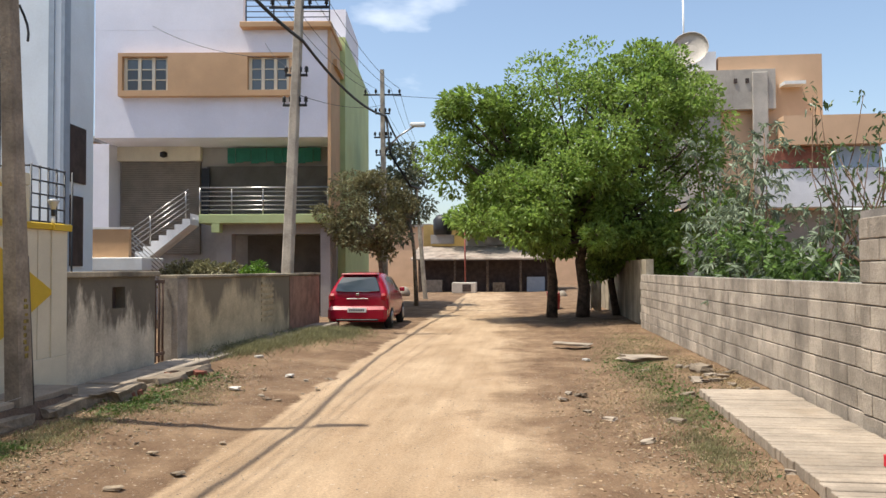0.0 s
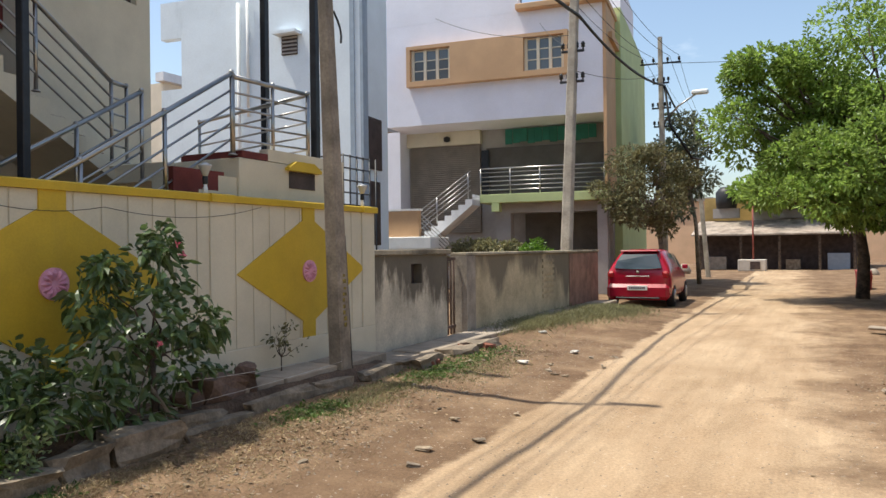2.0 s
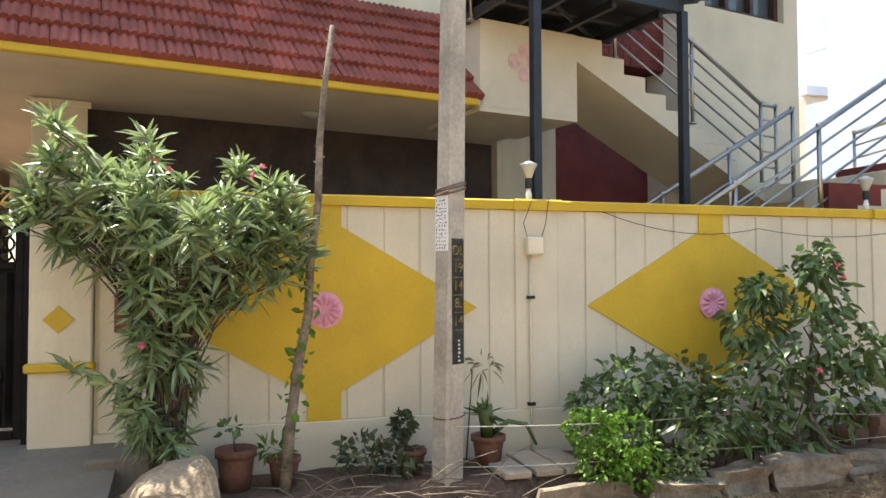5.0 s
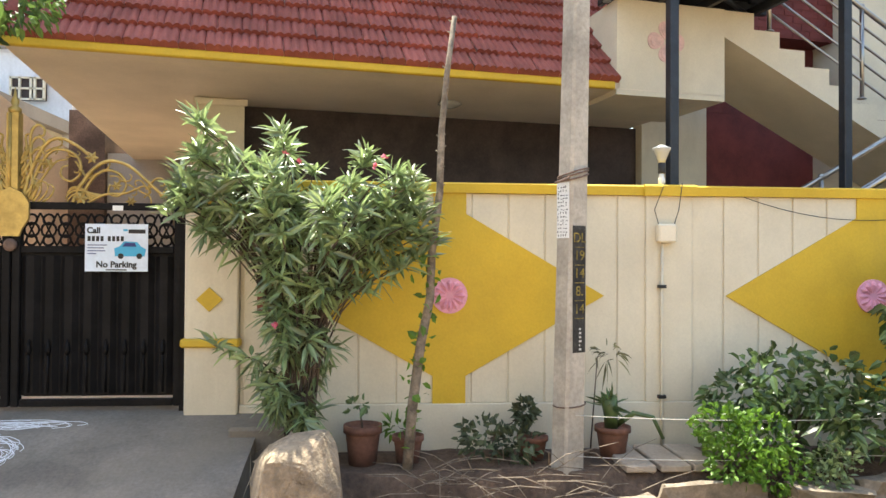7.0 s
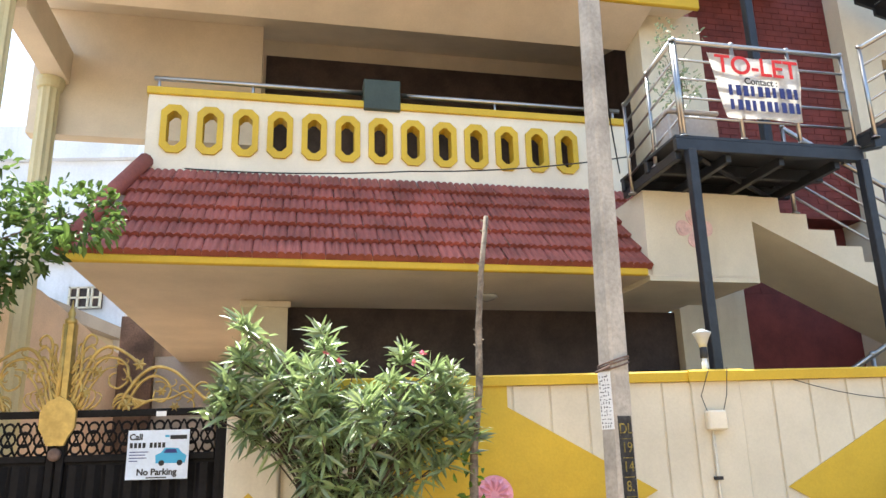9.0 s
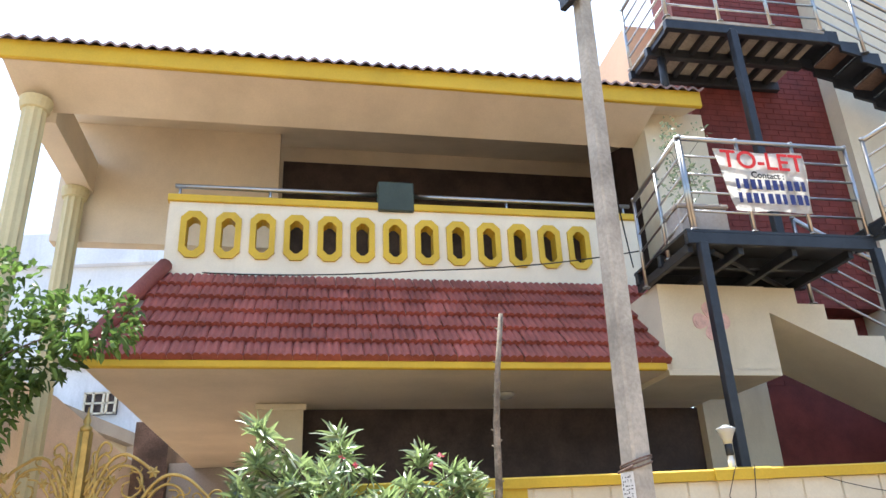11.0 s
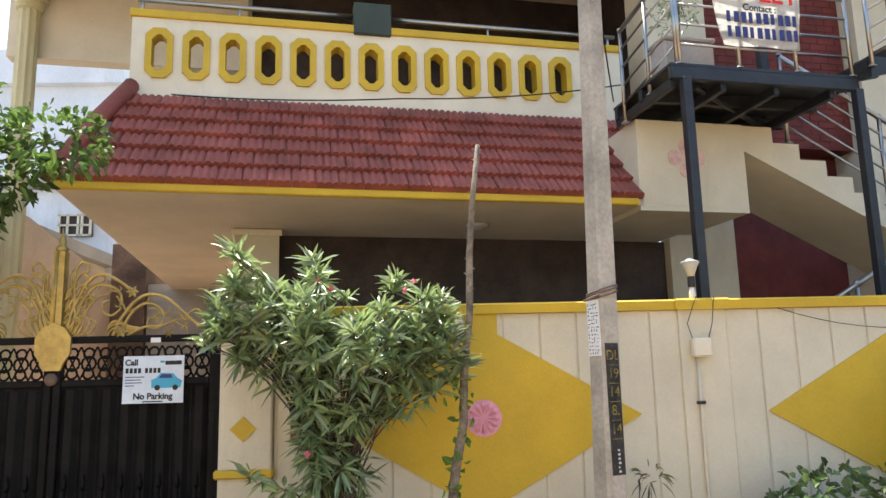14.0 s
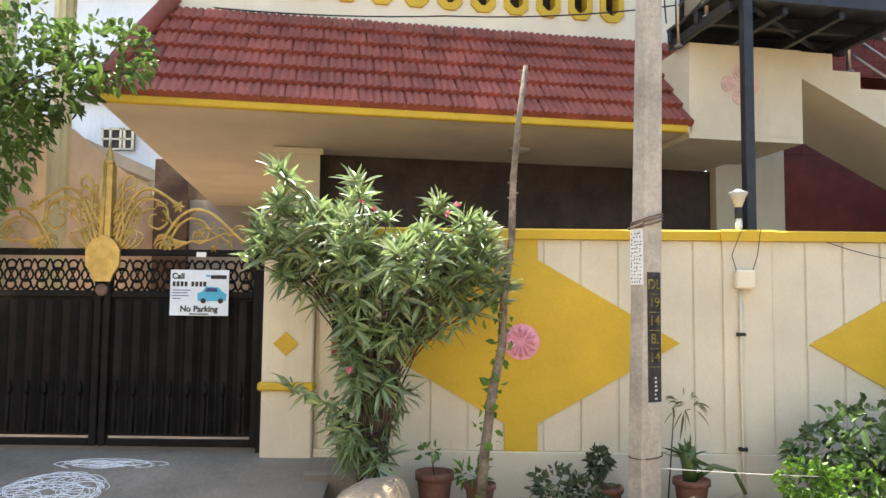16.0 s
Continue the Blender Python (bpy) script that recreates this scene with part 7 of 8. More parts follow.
def stem_leaves(way, whorls):
    """Whorls of lance leaves: stiff and upright at the tip, hanging further down."""
    for q, count, lift0, lift1 in whorls:
        m = np.array(way[q])
        for _ in range(count):
            a = rnd(0, 6.28)
            cs.append(m + np.random.normal(size=3) * 0.016), ds.append((math.cos(a), math.sin(a), rnd(lift0, lift1)))


def oleander_stem(base, knee, tip, r):
    way = [base.lerp(knee, f).lerp(knee.lerp(tip, f), f) + Vector((rnd(-1, 1), rnd(-1, 1), 0)) * 0.012 for f in (k / 7 for k in range(8))]
    bm = bmesh.new()
    tube(bm, way, r, 5, r * 0.5)
    part("stem", bm, BARK, ole)
    return way


# crown: three uneven lobes on a narrow neck
for k in range(112):
    y = rnd(-1.20, 0.40)
    top, low = np.interp(y, OUTLINE_Y, OUTLINE_TOP), np.interp(y, OUTLINE_Y, OUTLINE_LOW)
    z = low + (top - low) * rnd(0, 1) ** 0.8
    deep = 0.30 * math.sin(math.pi * min(1, max(0, (y + 1.35) / 1.9)))
    tip = Vector((-4.84 + rnd(-deep, deep), y, z))
    base = Vector((OL[0] + rnd(-0.07, 0.07), OL[1] + rnd(-0.1, 0.1), OL[2]))
    knee = Vector((OL[0] + 0.06, OL[1] + (y - OL[1]) * 0.05, max(1.45, z - 0.26)))
    way = oleander_stem(base, knee, tip, 0.008)
    stem_leaves(way, ((7, 16, 0.2, 1.6), (7, 8, -0.6, 0.4), (6, 12, -1.4, 0.3)))
# dense shaded shoots round the neck
for k in range(20):
    z = rnd(1.24, 1.60)
    y = OL[1] - 0.02 + rnd(-0.18, 0.20)
    way = oleander_stem(Vector((OL[0] + rnd(-0.06, 0.06), OL[1] + rnd(-0.08, 0.08), OL[2])), Vector((OL[0], OL[1] + (y - OL[1]) * 0.3, z - 0.1)), Vector((-4.80 + rnd(-0.14, 0.14), y, z)), 0.007)
    stem_leaves(way, ((7, 12, -0.9, 0.9), (6, 10, -1.8, 0.0)))
# skirt of hanging shoots round the foot
for k in range(26):
    z = rnd(0.62, 1.30)
    wide = np.interp(z, (0.6, 0.86, 1.11, 1.25, 1.4), (0.08, 0.18, 0.29, 0.20, 0.10))
    y = OL[1] - 0.04 + rnd(-1, 1) * wide
    tip = Vector((-4.78 + rnd(-0.16, 0.16), y, z))
    base = Vector((OL[0] + rnd(-0.06, 0.06), OL[1] + rnd(-0.08, 0.08), OL[2]))
    way = oleander_stem(base, Vector((OL[0], OL[1] + (y - OL[1]) * 0.3, z)), tip, 0.008)
    stem_leaves(way, ((7, 11, -0.6, 0.9), (6, 12, -2.0, -0.1), (5, 8, -2.2, -0.3)))
tip = Vector((-4.72, -0.92, 1.12))
stem_leaves(oleander_stem(Vector(OL), Vector((OL[0], -0.6, 1.1)), tip, 0.008), ((7, 14, -0.3, 1.0), (6, 10, -0.8, 0.4)))
for y, z in ((-0.50, 2.30), (-0.42, 2.24), (0.10, 2.28), (0.04, 2.22), (-0.55, 1.26)):
    c = np.array((-4.62, y, z))
    leaf_part("flower", [c] * 7, rand_dirs(7, 0.5), 0.028, 0.022, PETAL, ole, "pink flower")
leaf_part("foliage", cs, ds, 0.145, 0.026, LEAF_OLE, ole, droop=0.14, fold=0.12, tilt=1.3)

# bare leaning stem
ds_ = thing("bare_sapling", "tall leaning bare stem with few leaves", "tree")
bm = bmesh.new()
stem = [(-4.9, 0.26, 0.3), (-4.9, 0.29, 0.7), (-4.9, 0.34, 1.1), (-4.9, 0.40, 1.4), (-4.9, 0.41, 1.7), (-4.9, 0.46, 2.1), (-4.9, 0.47, 2.5), (-4.9, 0.50, 2.85), (-4.9, 0.55, 3.25)]
tube(bm, stem, 0.036, 9, 0.017)
for k in range(22):
    f = rnd(0.55, 1.0)
    i = min(7, int(f * 8))
    p = Vector(stem[i]).lerp(Vector(stem[i + 1]), rnd(0, 1))
    a = rnd(0, 6.28)
    tube(bm, [p, p + Vector((math.cos(a), math.sin(a), 0.6)) * 0.035], 0.007, 5, 0.004)
part("stem", bm, STICK_BARK, ds_)
cs = [np.array(stem[random.randrange(1, 5)]) + np.random.normal(size=3) * (0.03, 0.03, 0.15) for _ in range(70)]
leaf_part("foliage", cs, rand_dirs(70), 0.06, 0.045, LEAF_LIGHT, ds_)

# hibiscus and smaller shrubs in the bed
random.seed(5), np.random.seed(5)
hib = [((-4.8, 4.25, 1.50), (0.22, 0.26, 0.28)), ((-4.75, 4.0, 1.15), (0.3, 0.34, 0.28)), ((-4.75, 4.45, 1.1), (0.3, 0.32, 0.3)), ((-4.7, 3.7, 0.95), (0.3, 0.3, 0.28)), ((-4.7, 4.2, 0.72), (0.32, 0.45, 0.28)), ((-4.85, 4.55, 0.72), (0.25, 0.26, 0.24)),
       ((-4.8, 4.75, 1.0), (0.22, 0.22, 0.22)), ((-4.9, 3.75, 1.3), (0.2, 0.22, 0.22)), ((-4.7, 3.5, 0.62), (0.28, 0.28, 0.22)), ((-4.8, 4.28, 1.72), (0.12, 0.14, 0.16)), ((-4.75, 3.72, 1.52), (0.1, 0.14, 0.1)), ((-4.75, 3.95, 0.45), (0.25, 0.35, 0.18))]
h = leafy("hibiscus", "dark glossy hibiscus bush with a few red flowers", [(-4.62, 4.1, 0.1), (-4.7, 4.12, 0.5), (-4.75, 4.15, 0.8)], 0.035, hib, 92, 0.105, 0.062, LEAF_DARK, "shrub", limb_r=0.012, droop=0.45, up=0.0)
for p in ((-4.62, 4.36, 1.62), (-4.62, 4.3, 1.7), (-4.5, 4.0, 0.95)):
    leaf_part("flower", [p] * 7, rand_dirs(7), 0.035, 0.026, PETAL, h, "small red flower")
bm = bmesh.new()
tube(bm, [(-4.45, 4.25, 0.12), (-4.62, 4.0, 0.62)], 0.018, 6)
solid("stake", bm, STICK_BARK, "leaning wooden stake under the hibiscus", "stake")
leafy("leafy_shrub", "broad-leaved shrub growing against the wall", [(-4.9, 2.9, 0.25), (-4.9, 2.9, 0.6)], 0.03, [((-4.9, 2.75, 0.85), (0.25, 0.33, 0.22)), ((-4.85, 3.05, 0.82), (0.25, 0.3, 0.25)), ((-4.75, 2.9, 0.6), (0.3, 0.42, 0.24)), ((-4.95, 2.5, 0.72), (0.18, 0.22, 0.18)), ((-4.75, 3.3, 0.65), (0.25, 0.26, 0.24))],
      150, 0.10, 0.05, LEAF_DARK, "shrub", limb_r=0.01, droop=0.35, up=0.1)
leafy("light_shrub", "bright light-green small-leaved shrub", [(-4.62, 2.45, 0.2), (-4.62, 2.45, 0.4)], 0.02, [((-4.58, 2.48, 0.55), (0.18, 0.2, 0.17)), ((-4.58, 2.3, 0.42), (0.16, 0.2, 0.16)), ((-4.55, 2.55, 0.35), (0.16, 0.22, 0.14)), ((-4.7, 2.25, 0.6), (0.14, 0.18, 0.14))],
      260, 0.045, 0.032, LEAF_LIGHT, "shrub", limb_r=0.008)
leafy("light_shrub", "small green shrub at the bed edge", [(-4.6, 2.95, 0.2), (-4.6, 2.95, 0.35)], 0.015, [((-4.55, 2.95, 0.42), (0.12, 0.15, 0.14)), ((-4.5, 2.85, 0.3), (0.1, 0.12, 0.1))], 160, 0.05, 0.025, LEAF_OLE, "shrub", limb_r=0.006)
leafy("bed_plant", "low leafy plant in the bed", [(-5.1, 0.85, 0.3), (-5.1, 0.85, 0.45)], 0.015, [((-5.05, 0.80, 0.46), (0.18, 0.2, 0.14)), ((-5.05, 1.0, 0.42), (0.14, 0.16, 0.12)), ((-5.15, 1.08, 0.62), (0.05, 0.06, 0.08))], 120, 0.065, 0.036, mat("dull_bed_leaf", (0.15, 0.19, 0.10), 0.5, var=0.2, island=0.5, bump=0, trans=0.25), "shrub", limb_r=0.006)
leafy("thin_plant", "thin drooping plant behind the pole", [(-5.2, 1.55, 0.3), (-5.2, 1.58, 0.7), (-5.2, 1.6, 0.98)], 0.006, [((-5.2, 1.68, 1.0), (0.07, 0.10, 0.07))], 26, 0.10, 0.018, LEAF_OLIVE, "shrub", limb_r=0.004, droop=0.6)
leafy("dry_shrub", "small dry shrub near the wall end", [(-5.2, 6.3, 0.25), (-5.2, 6.3, 0.5)], 0.01, lumpy((-5.15, 6.35, 0.7), (0.15, 0.25, 0.25), 8, 0.1), 9, 0.06, 0.03, LEAF_OLIVE, "shrub", limb_r=0.006)
leafy("dry_shrub", "low weeds at the wall foot", [(-5.1, 5.4, 0.25), (-5.1, 5.4, 0.35)], 0.01, lumpy((-5.1, 5.3, 0.42), (0.15, 0.3, 0.12), 9, 0.1), 40, 0.06, 0.035, LEAF_DARK, "shrub", limb_r=0.005)


def pot(x, y, z, r, h, material=TERRACOTTA, label="square-shouldered terracotta plant pot in the bed"):
    ob = thing("plant_pot", label, "plant pot", "plant pots", Matrix.Translation((x, y, z)))
    part("pot_body", lathe(bmesh.new(), [(r * 0.72, 0), (r * 0.95, h * 0.8), (r * 0.95, h * 0.82), (r * 1.08, h * 0.83), (r * 1.08, h), (r * 0.95, h), (r * 0.9, h * 0.9)], seg=18), material, ob)
    return ob


pot(-5.1, 1.68, 0.30, 0.115, 0.22)
pot(-5.05, -0.03, 0.26, 0.12, 0.30, label="terracotta pot with small cactus seedlings")
pot(-5.08, 0.27, 0.28, 0.10, 0.2)
pot(-5.1, 1.12, 0.28, 0.1, 0.18)
al = thing("agave", "dark drooping succulent in a terracotta pot", "plant")
bm = bmesh.new()
tube(bm, [(-5.1, 1.67, 0.5), (-5.08, 1.66, 0.62), (-5.06, 1.64, 0.72)], 0.045, 8, 0.06)
tube(bm, [(-5.1, 1.70, 0.52), (-5.02, 1.80, 0.62), (-4.98, 1.92, 0.6), (-4.95, 1.98, 0.46)], 0.022, 7, 0.012)
part("succulent_stem", bm, LEAF_DARK, al)
leaf_part("foliage", [(-5.07, 1.65, 0.66)] * 26, rand_dirs(26, 0.8), 0.14, 0.03, LEAF_DARK, al)
leafy("pot_plant", "small seedling in a pot", [(-5.05, -0.03, 0.5), (-5.05, -0.05, 0.66)], 0.008, [((-5.05, -0.06, 0.68), (0.05, 0.07, 0.05))], 14, 0.07, 0.035, LEAF_DARK, "plant", limb_r=0.004)
leafy("pot_plant", "spiky seedling in a pot", [(-5.08, 0.27, 0.45), (-5.08, 0.27, 0.5)], 0.008, [((-5.08, 0.2, 0.54), (0.08, 0.1, 0.06))], 40, 0.09, 0.02, LEAF_LIGHT, "plant", limb_r=0.004)

# potted plant in the corner of the first steel landing
random.seed(31), np.random.seed(31)
CORNER = LAND @ Vector((4.12, 6.50, LZ + 0.052))
tub = thing("planter", "grey cement planter box on the steel landing", "planter", m=Matrix.Translation(CORNER) @ pose(0, 0, 0, 0, 0, 100.5))
part("box_body", slab(-0.22, 0.26, -0.13, 0.13, 0, 0.27, 0.015), GREY_WALL, tub)
part("rim", slab(-0.235, 0.275, -0.145, 0.145, 0.272, 0.31, 0.01), GREY_WALL, tub)
leafy("landing_plant", "straggly grey-green plant in the landing pot", [CORNER + Vector((0, 0, 0.15)), CORNER + Vector((0.01, 0.01, 0.45)), CORNER + Vector((0, 0.03, 0.7))], 0.014,
      [((CORNER.x + rnd(-0.12, 0.12), CORNER.y + rnd(-0.2, 0.2), CORNER.z + rnd(0.45, 1.25)), (0.09, 0.10, 0.12)) for _ in range(16)], 16, 0.05, 0.022, LEAF_GREY, "plant", limb_r=0.005)

# ---- planting bed, kerb stones, boulder ----
random.seed(21), np.random.seed(21)
bed = bmesh.new()
NY, NX = 44, 6
grid = []
for j in range(NY + 1):
    y = -0.55 + 8.2 * j / NY
    grid.append([bed.verts.new((-5.40 + (0.78 - 0.02 * j / NY) * i / NX, y, (0.30 if i < NX else 0.05) + 0.03 * noise.noise(Vector((i * 0.7, y * 2.5, 0))))) for i in range(NX + 1)])
for j in range(NY):
    for i in range(NX):
        bed.faces.new((grid[j][i], grid[j][i + 1], grid[j + 1][i + 1], grid[j + 1][i])).smooth = True
solid("planting_bed", bed, SOIL, "raised strip of dark soil along the wall", "planting bed", kind="structure")


def rock(name, label, category, c, size, rot, material, group="", seed=0, kind="", cuts=2):
    """A broken stone: a cut box roughened by noise."""
    bm = bmesh.new()
    bmesh.ops.create_cube(bm, size=1.0)
    bmesh.ops.subdivide_edges(bm, edges=bm.edges[:], cuts=cuts, use_grid_fill=True)
    for v in bm.verts:
        q = v.co * 1.7 + Vector((seed * 3.1, seed * 1.7, seed))
        v.co += noise.noise_vector(q) * 0.24
        v.co = Vector((v.co.x * size[0], v.co.y * size[1], v.co.z * size[2]))
    return solid(name, bm, material, label, category, group, kind, pose(*c, *rot))


for k, (x, y, z, sx, sy, sz, r) in enumerate((
        (-4.42, 1.62, 0.16, 0.26, 0.55, 0.10, 24), (-4.55, 2.15, 0.17, 0.14, 0.70, 0.22, 3), (-4.47, 2.85, 0.17, 0.18, 0.48, 0.20, -4), (-4.50, 3.30, 0.20, 0.20, 0.42, 0.22, 6), (-4.50, 3.82, 0.24, 0.24, 0.50, 0.26, -8),
        (-4.72, 4.60, 0.22, 0.16, 0.55, 0.14, 5), (-4.62, 4.75, 0.14, 0.14, 0.80, 0.13, -3), (-4.66, 5.65, 0.16, 0.10, 0.95, 0.20, 2), (-4.70, 6.5, 0.17, 0.16, 0.55, 0.17, -4), (-4.66, 7.4, 0.17, 0.22, 0.7, 0.18, 3), (-4.85, 4.25, 0.25, 0.2, 0.4, 0.2, 12))):
    rock("kerb_stone", "rough broken kerb stone edging the plant bed", "stone", (x, y, z), (sx, sy, sz), (rnd(-4, 4), rnd(-6, 6), r), STONE, "kerb stones", k)
bm = bmesh.new()
random.seed(78)
for k in range(90):
    d = Vector((random.gauss(0, 1), random.gauss(0, 1), random.gauss(0, 1)))
    d /= max(abs(d.x), abs(d.y), abs(d.z)) ** 0.6 * d.length ** 0.4
    d *= 1.0 + 0.16 * noise.noise(d * 1.3)
    bm.verts.new((d.x * 0.27, d.y * 0.235 + d.z * 0.03, d.z * 0.275 * (1 + 0.18 * d.y)))
hull = bmesh.ops.convex_hull(bm, input=bm.verts[:])
bmesh.ops.delete(bm, geom=[v for v in bm.verts if not v.link_faces], context="VERTS")
bmesh.ops.bevel(bm, geom=bm.edges[:], offset=0.012, segments=1, affect="EDGES")
solid("boulder", bm, SANDSTONE, "large pale sandy boulder beside the ramp", "boulder", m=pose(-4.15, -0.37, 0.42, 5, -6, 12))
random.seed(22)
for k, y in enumerate((1.75, 1.98, 2.2)):
    solid("paving_stone", slab(-5.28, -4.72, y - 0.10, y + 0.10, 0.30, 0.345, 0.008), PAVING, "narrow ribbed paving stone in the bed", "paving stone", "paving stones")
for k, (x, y, z, sx, sy, sz) in enumerate(((-4.95, 5.05, 0.40, 0.3, 0.5, 0.22), (-4.92, 4.7, 0.33, 0.2, 0.3, 0.2), (-4.98, 5.5, 0.42, 0.18, 0.35, 0.25))):
    rock("rubble", "dark heap of dry rubbish and broken brick", "rubble", (x, y, z), (sx, sy, sz), (0, 0, 20 * k), RUST, "rubble", k + 30, cuts=3)
for k, (x, y, sx, sy, sz) in enumerate(((-4.62, 8.4, 0.3, 0.9, 0.2), (-4.6, 9.4, 0.28, 0.7, 0.2), (-4.62, 10.3, 0.25, 0.8, 0.2))):
    rock("broken_kerb", "low broken cement kerb with rubble", "stone", (x, y, 0.15), (sx, sy, sz), (0, 0, rnd(-8, 8)), STONE, "broken kerbs", k + 50, cuts=3)
for k in range(7):
    x, y = random.gauss(-4.55, 0.06), rnd(8.0, 10.4)
    rock("brick", "worn red brick lying by the broken kerb", "brick", (x, y, bank(x, y) + 0.03), (0.11, 0.21, 0.07), (rnd(-12, 12), rnd(-12, 12), rnd(0, 180)), BRICK_RED, "bricks", k + 400, cuts=1)
# dry twigs in front of the pots
tw = thing("twig_pile", "tangle of dry pale twigs on the bed edge", "twigs")
bm = bmesh.new()
for k in range(60):
    p = Vector((rnd(-4.85, -4.35), rnd(0.3, 1.7), rnd(0.22, 0.40)))
    q = p + Vector((rnd(-0.2, 0.2), rnd(-0.45, 0.45), rnd(-0.05, 0.16)))
    tube(bm, [p, p.lerp(q, 0.5) + Vector((0, 0, rnd(0, 0.05))), q], 0.004, 4, 0.002)
tagged(part("tangle", bm, STICK_BARK, tw), kind="stuff")

# ---- right verge: paving slabs, stones, carton ----
pv = thing("pavement", "pale ribbed concrete paving along the block wall", "pavement", kind="structure")
pv_mesh = mesh_of("paving_slab", slab(0, 1.02, 0.006, 0.104, 0, 0.10, 0.006), PAVING)
shared_pieces("paving_slab", pv_mesh, [pose(2.16 + 0.035 * (y0 - 5.0) * 0.9 + rnd(-0.012, 0.012), y0, 0.06 + rnd(-0.004, 0.004), 0, 0, -1.5) for y0 in (2.6 + 0.11 * k for k in range(62))], pv)
bx = thing("carton", "small red and white carton on the paving", "carton", m=pose(2.95, 5.75, 0.165, 0, 0, 25))
part("box_body", slab(-0.14, 0.14, -0.09, 0.09, 0, 0.09, 0.004), PLASTIC_RED, bx)
part("white_band", slab(-0.142, 0.142, -0.092, 0.0, 0.0, 0.05), WHITE, bx)
rock("stone_slab", "pale flat stone slab lying on the verge", "stone", (2.2, 13.1, 0.10), (0.7, 0.5, 0.08), (0, 4, 25), PAVING, seed=60)
rock("stone_slab", "pale flat stone slab lying on the verge", "stone", (1.2, 15.6, 0.09), (0.7, 0.3, 0.05), (0, 2, -12), PAVING, seed=61)
rock("loose_stone", "grey loose stone before the block wall", "stone", (2.85, 11.6, 0.13), (0.22, 0.3, 0.12), (0, 0, 20), STONE, seed=62)
for k in range(26):
    if k < 15:
        x, y = rnd(2.5, 3.25), rnd(8.5, 12.5)
    else:
        x, y = rnd(0.6, 2.2), rnd(5.2, 12)
    s = rnd(0.04, 0.12)
    rock("loose_stone", "small pale rubble stone on the verge", "stone", (x, y, bank(x, y) + s * 0.25), (s * 1.5, s * 1.1, s * 0.42), (0, rnd(-20, 20), rnd(0, 180)), PAVING if k % 3 else STONE, "loose stones", k + 70, cuts=2)
for k in range(34):
    x, y = (rnd(-4.4, -2.5), rnd(2.0, 11.0)) if k > 4 else ((-2.63, -3.3, -3.0, -2.9, -3.9)[k], (5.7, 9.6, 10.6, 5.2, 9.9)[k])
    s = rnd(0.025, 0.06) if k > 4 else rnd(0.06, 0.09)
    rock("loose_stone", "small stone on the dirt verge", "stone", (x, y, bank(x, y) + s * 0.2), (s * 1.6, s, s * 0.35), (0, rnd(-15, 15), rnd(0, 180)), (STONE, SANDSTONE)[k % 2], "loose stones", k + 110, cuts=2)


# ---- grass, litter and gravel: stuff ----
def scatter(name, label, n, spots, length, width, material, up, category, lift=0.0, flat=False, droop=0.2):
    cs, ds = [], []
    for _ in range(n):
        cx, cy, rx, ry = random.choice(spots)
        x, y = random.gauss(cx, rx * 0.5), random.gauss(cy, ry * 0.5)
        if x < -4.55 and y < 7.6 or x > 3.3:
            continue
        z = ground_height(x, y)
        cs.append((x, y, z + lift)), ds.append((rnd(-1, 1), rnd(-1, 1), rnd(-0.15, 0.25) if flat else up))
    ob = new(name, leaf_mesh(name, cs, ds, length, width, material, fold=0.1, droop=droop, tilt=4.0 if flat else 0.0))
    return tagged(ob, label, category, kind="stuff")


LEFT = [(-4.6, 15.8, 0.7, 2.6), (-4.3, 17.2, 0.8, 1.8), (-4.9, 13.6, 0.5, 1.6), (-4.1, 8.6, 0.6, 1.6), (-4.2, 6.4, 0.35, 1.2), (-4.2, 3.2, 0.2, 1.0), (-4.3, 5.0, 0.25, 1.0)]
RIGHT = [(2.0, 11.5, 0.6, 2.4), (1.9, 8.6, 0.35, 1.6), (2.0, 13.8, 0.7, 2.0), (2.6, 16.5, 0.8, 2.4), (1.8, 6.6, 0.3, 1.0)]
scatter("grass", "short green grass in patches on the verge", 21000, RIGHT + LEFT[3:5], 0.045, 0.006, GRASS, 1.4, "grass")
scatter("tall_grass", "taller dull green grass round the pole", 11000, LEFT[:3], 0.22, 0.008, GRASS, 1.3, "grass", droop=0.35)
scatter("weeds", "fresh green weeds at the kerb and the pavement edge", 3600, [(-4.25, 9.3, 0.3, 1.5), (-4.2, 8.0, 0.25, 0.8), (-4.25, 2.6, 0.14, 0.4), (-4.25, 5.6, 0.18, 0.5), (2.1, 9.2, 0.3, 1.8), (2.0, 12.4, 0.5, 1.6)], 0.06, 0.022, mat("weed_leaf", (0.16, 0.26, 0.06), 0.6, var=0.2, island=0.5, bump=0, trans=0.3), 0.7, "weeds", droop=0.3)
scatter("dry_grass", "dry straw-coloured grass on the banks", 23000, LEFT + [(3.0, 11, 0.3, 3.0), (3.0, 10, 0.3, 3.0), (2.7, 12, 0.5, 3.0), (1.4, 9, 0.7, 3.0), (-3.8, 4.2, 0.5, 1.8)], 0.055, 0.005, DRY_GRASS, 0.5, "grass")
scatter("leaf_litter", "brown dry leaf litter on the soil", 6500, [(1.3, 8.5, 0.9, 3.5), (2.9, 12, 0.4, 4.0), (-3.9, 5.2, 0.6, 2.6), (-4.1, 9.5, 0.6, 2.4), (1.8, 6, 0.8, 1.6), (2.6, 22, 1.2, 3.5)], 0.042, 0.024, LITTER, 0, "leaf litter", 0.003, True)
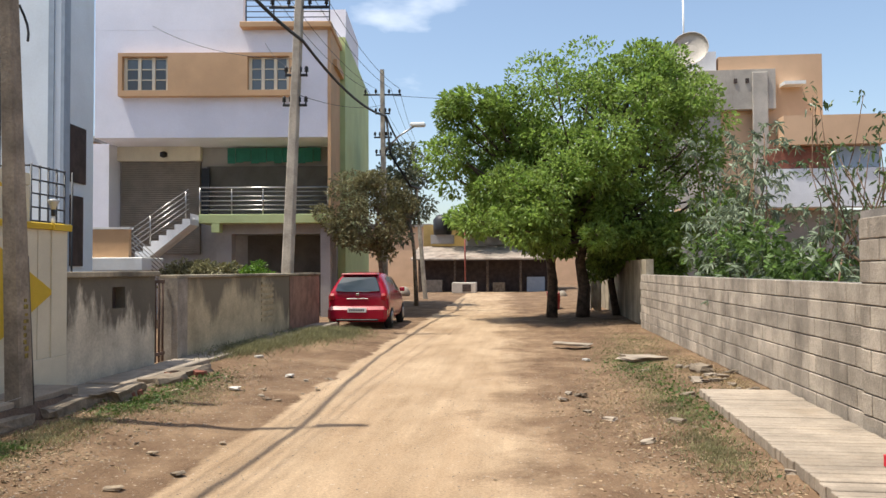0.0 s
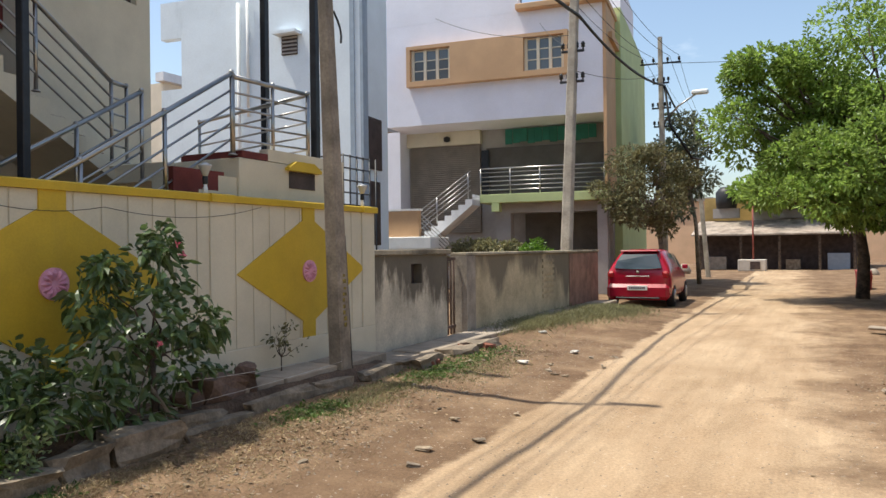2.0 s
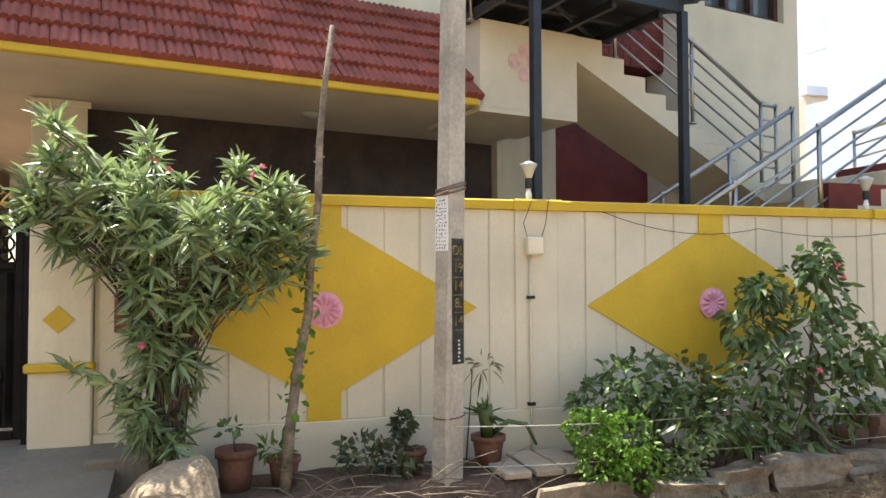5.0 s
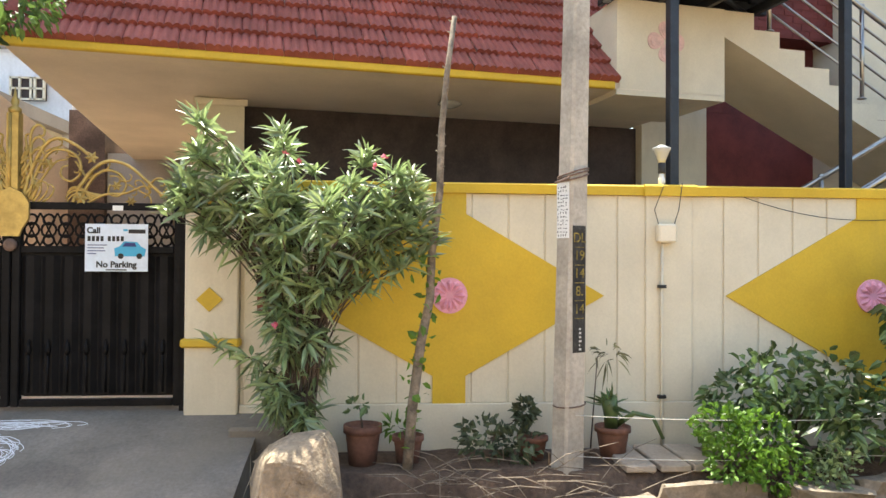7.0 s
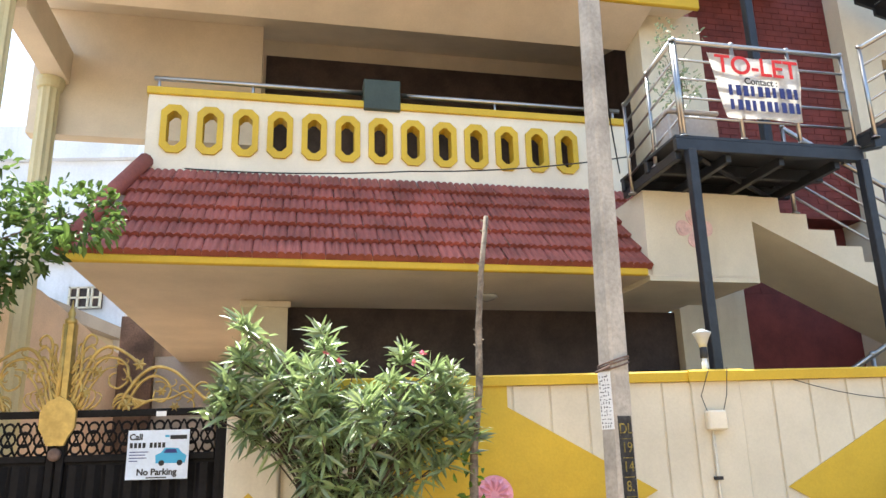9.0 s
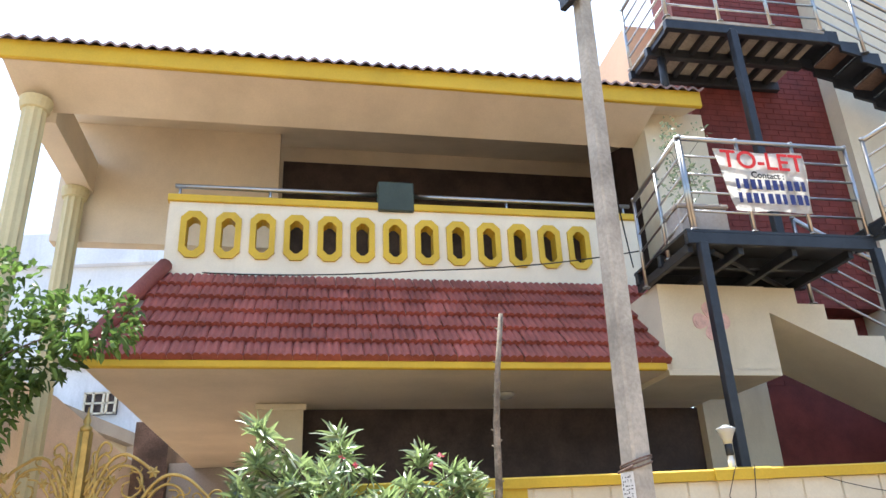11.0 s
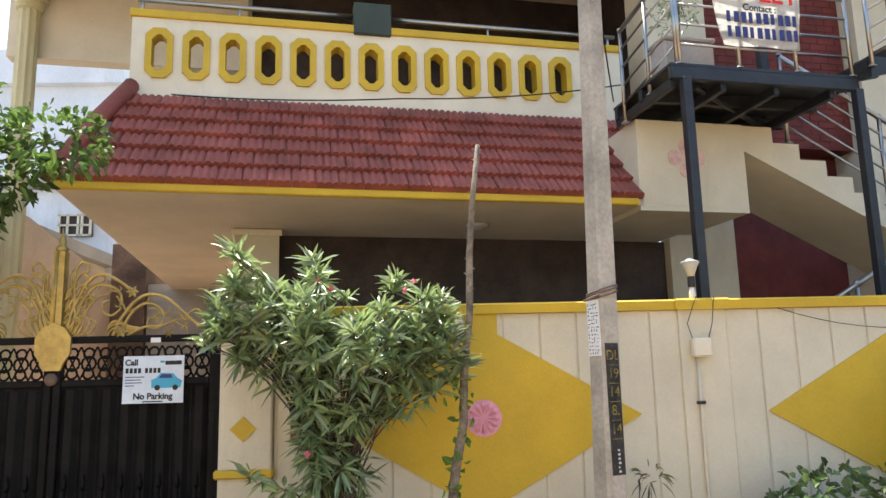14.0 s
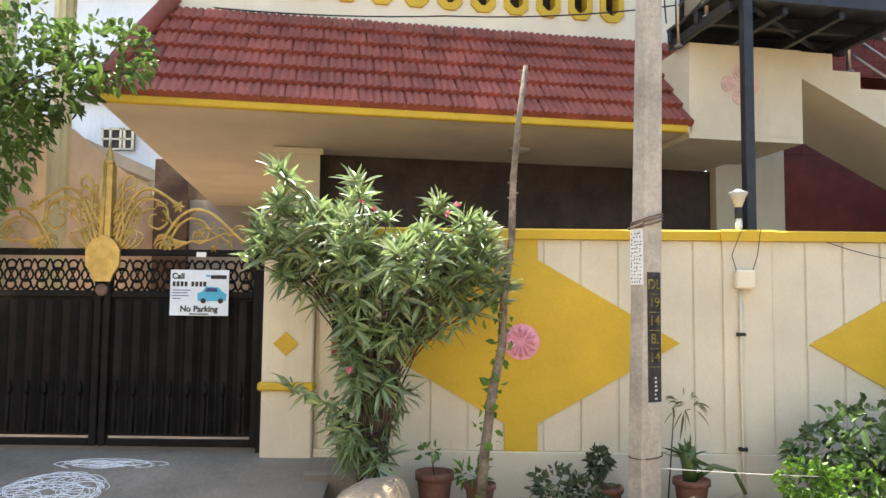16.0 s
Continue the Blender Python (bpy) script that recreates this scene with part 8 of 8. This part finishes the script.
gv, gf = [], []
for k in range(9000):
    side = random.random()
    x = random.gauss(-3.6, 0.6) if side < 0.45 else random.gauss(1.6, 0.7) if side < 0.85 else rnd(-2.4, 0.6)
    y = rnd(1.2, 13)
    if x < -4.4:
        continue
    z, s = ground_height(x, y), rnd(0.004, 0.013)
    b = len(gv)
    for dx, dy, dz in ((-1, -0.7, 0), (0.9, -0.8, 0), (1, 0.8, 0), (-0.8, 0.9, 0), (0.1, 0, 0.9)):
        gv.append((x + dx * s * rnd(0.7, 1.3), y + dy * s * rnd(0.7, 1.3), z + dz * s - 0.002))
    gf += [(b, b + 1, b + 4), (b + 1, b + 2, b + 4), (b + 2, b + 3, b + 4), (b + 3, b, b + 4)]
me = bpy.data.meshes.new("gravel")
me.from_pydata(gv, [], gf)
me.materials.append(mat("gravel_stone", (0.37, 0.29, 0.215), 0.95, var=0.15, scale=5, island=0.4, bump=0))
tagged(new("gravel", me), "fine gravel strewn over the dirt", "gravel", kind="stuff")

# white paper scraps on the verge
for k, (x, y) in enumerate(((-3.6, 9.4), (-4.35, 12.4), (-3.3, 10.8), (1.3, 13.6))):
    rock("paper_scrap", "crumpled white paper scrap on the ground", "litter", (x, y, bank(x, y) + 0.03), (0.13, 0.09, 0.03), (0, 0, 40 * k), PAPER, "paper scraps", k + 200, cuts=1)
# sheet-wrapped stall and red motorbike shape under the tree are far: a wrapped pile
rock("wrapped_bundle", "pale cloth-wrapped pile beside the tree trunks", "pile", (2.9, 28.5, 0.9), (0.4, 0.6, 1.5), (0, 0, 10), BURLAP, seed=300, cuts=4)
rock("wrapped_bundle", "red covered object parked under the trees", "pile", (1.5, 31, 0.35), (0.4, 1.2, 0.65), (0, 0, 5), DULL_RED, seed=301, cuts=4)

# ---- blocks of the right-hand walls ----
blk_mesh = [mesh_of("block", slab(-0.02, 0.0, 0.006, 0.394, 0.006, 0.196, 0.006), BLOCK)]
half = mesh_of("block", slab(-0.02, 0.0, 0.006, 0.194, 0.006, 0.196, 0.006), BLOCK)


def courses(parent, x, y0, y1, n, z0):
    for c in range(n):
        y = y0 - (0.2 if c % 2 else 0.0)
        while y < y1 - 0.05:
            a = max(y, y0)
            short = y < y0 or y + 0.4 > y1 + 0.01
            shared_pieces("block", half if short else blk_mesh[0], [Matrix.Translation((x + rnd(-0.004, 0.003), a, z0 + 0.2035 * c))], parent)
            y += 0.4


courses(rw, 3.36, 7.3, 20.4, 7, 0.07)
courses(rw2, 3.32, 5.3, 7.295, 10, 0.07)
part("rear_wall_mass", slab(3.52, 3.6, 3.6, 20.4, 0, 1.4), MORTAR, rw)
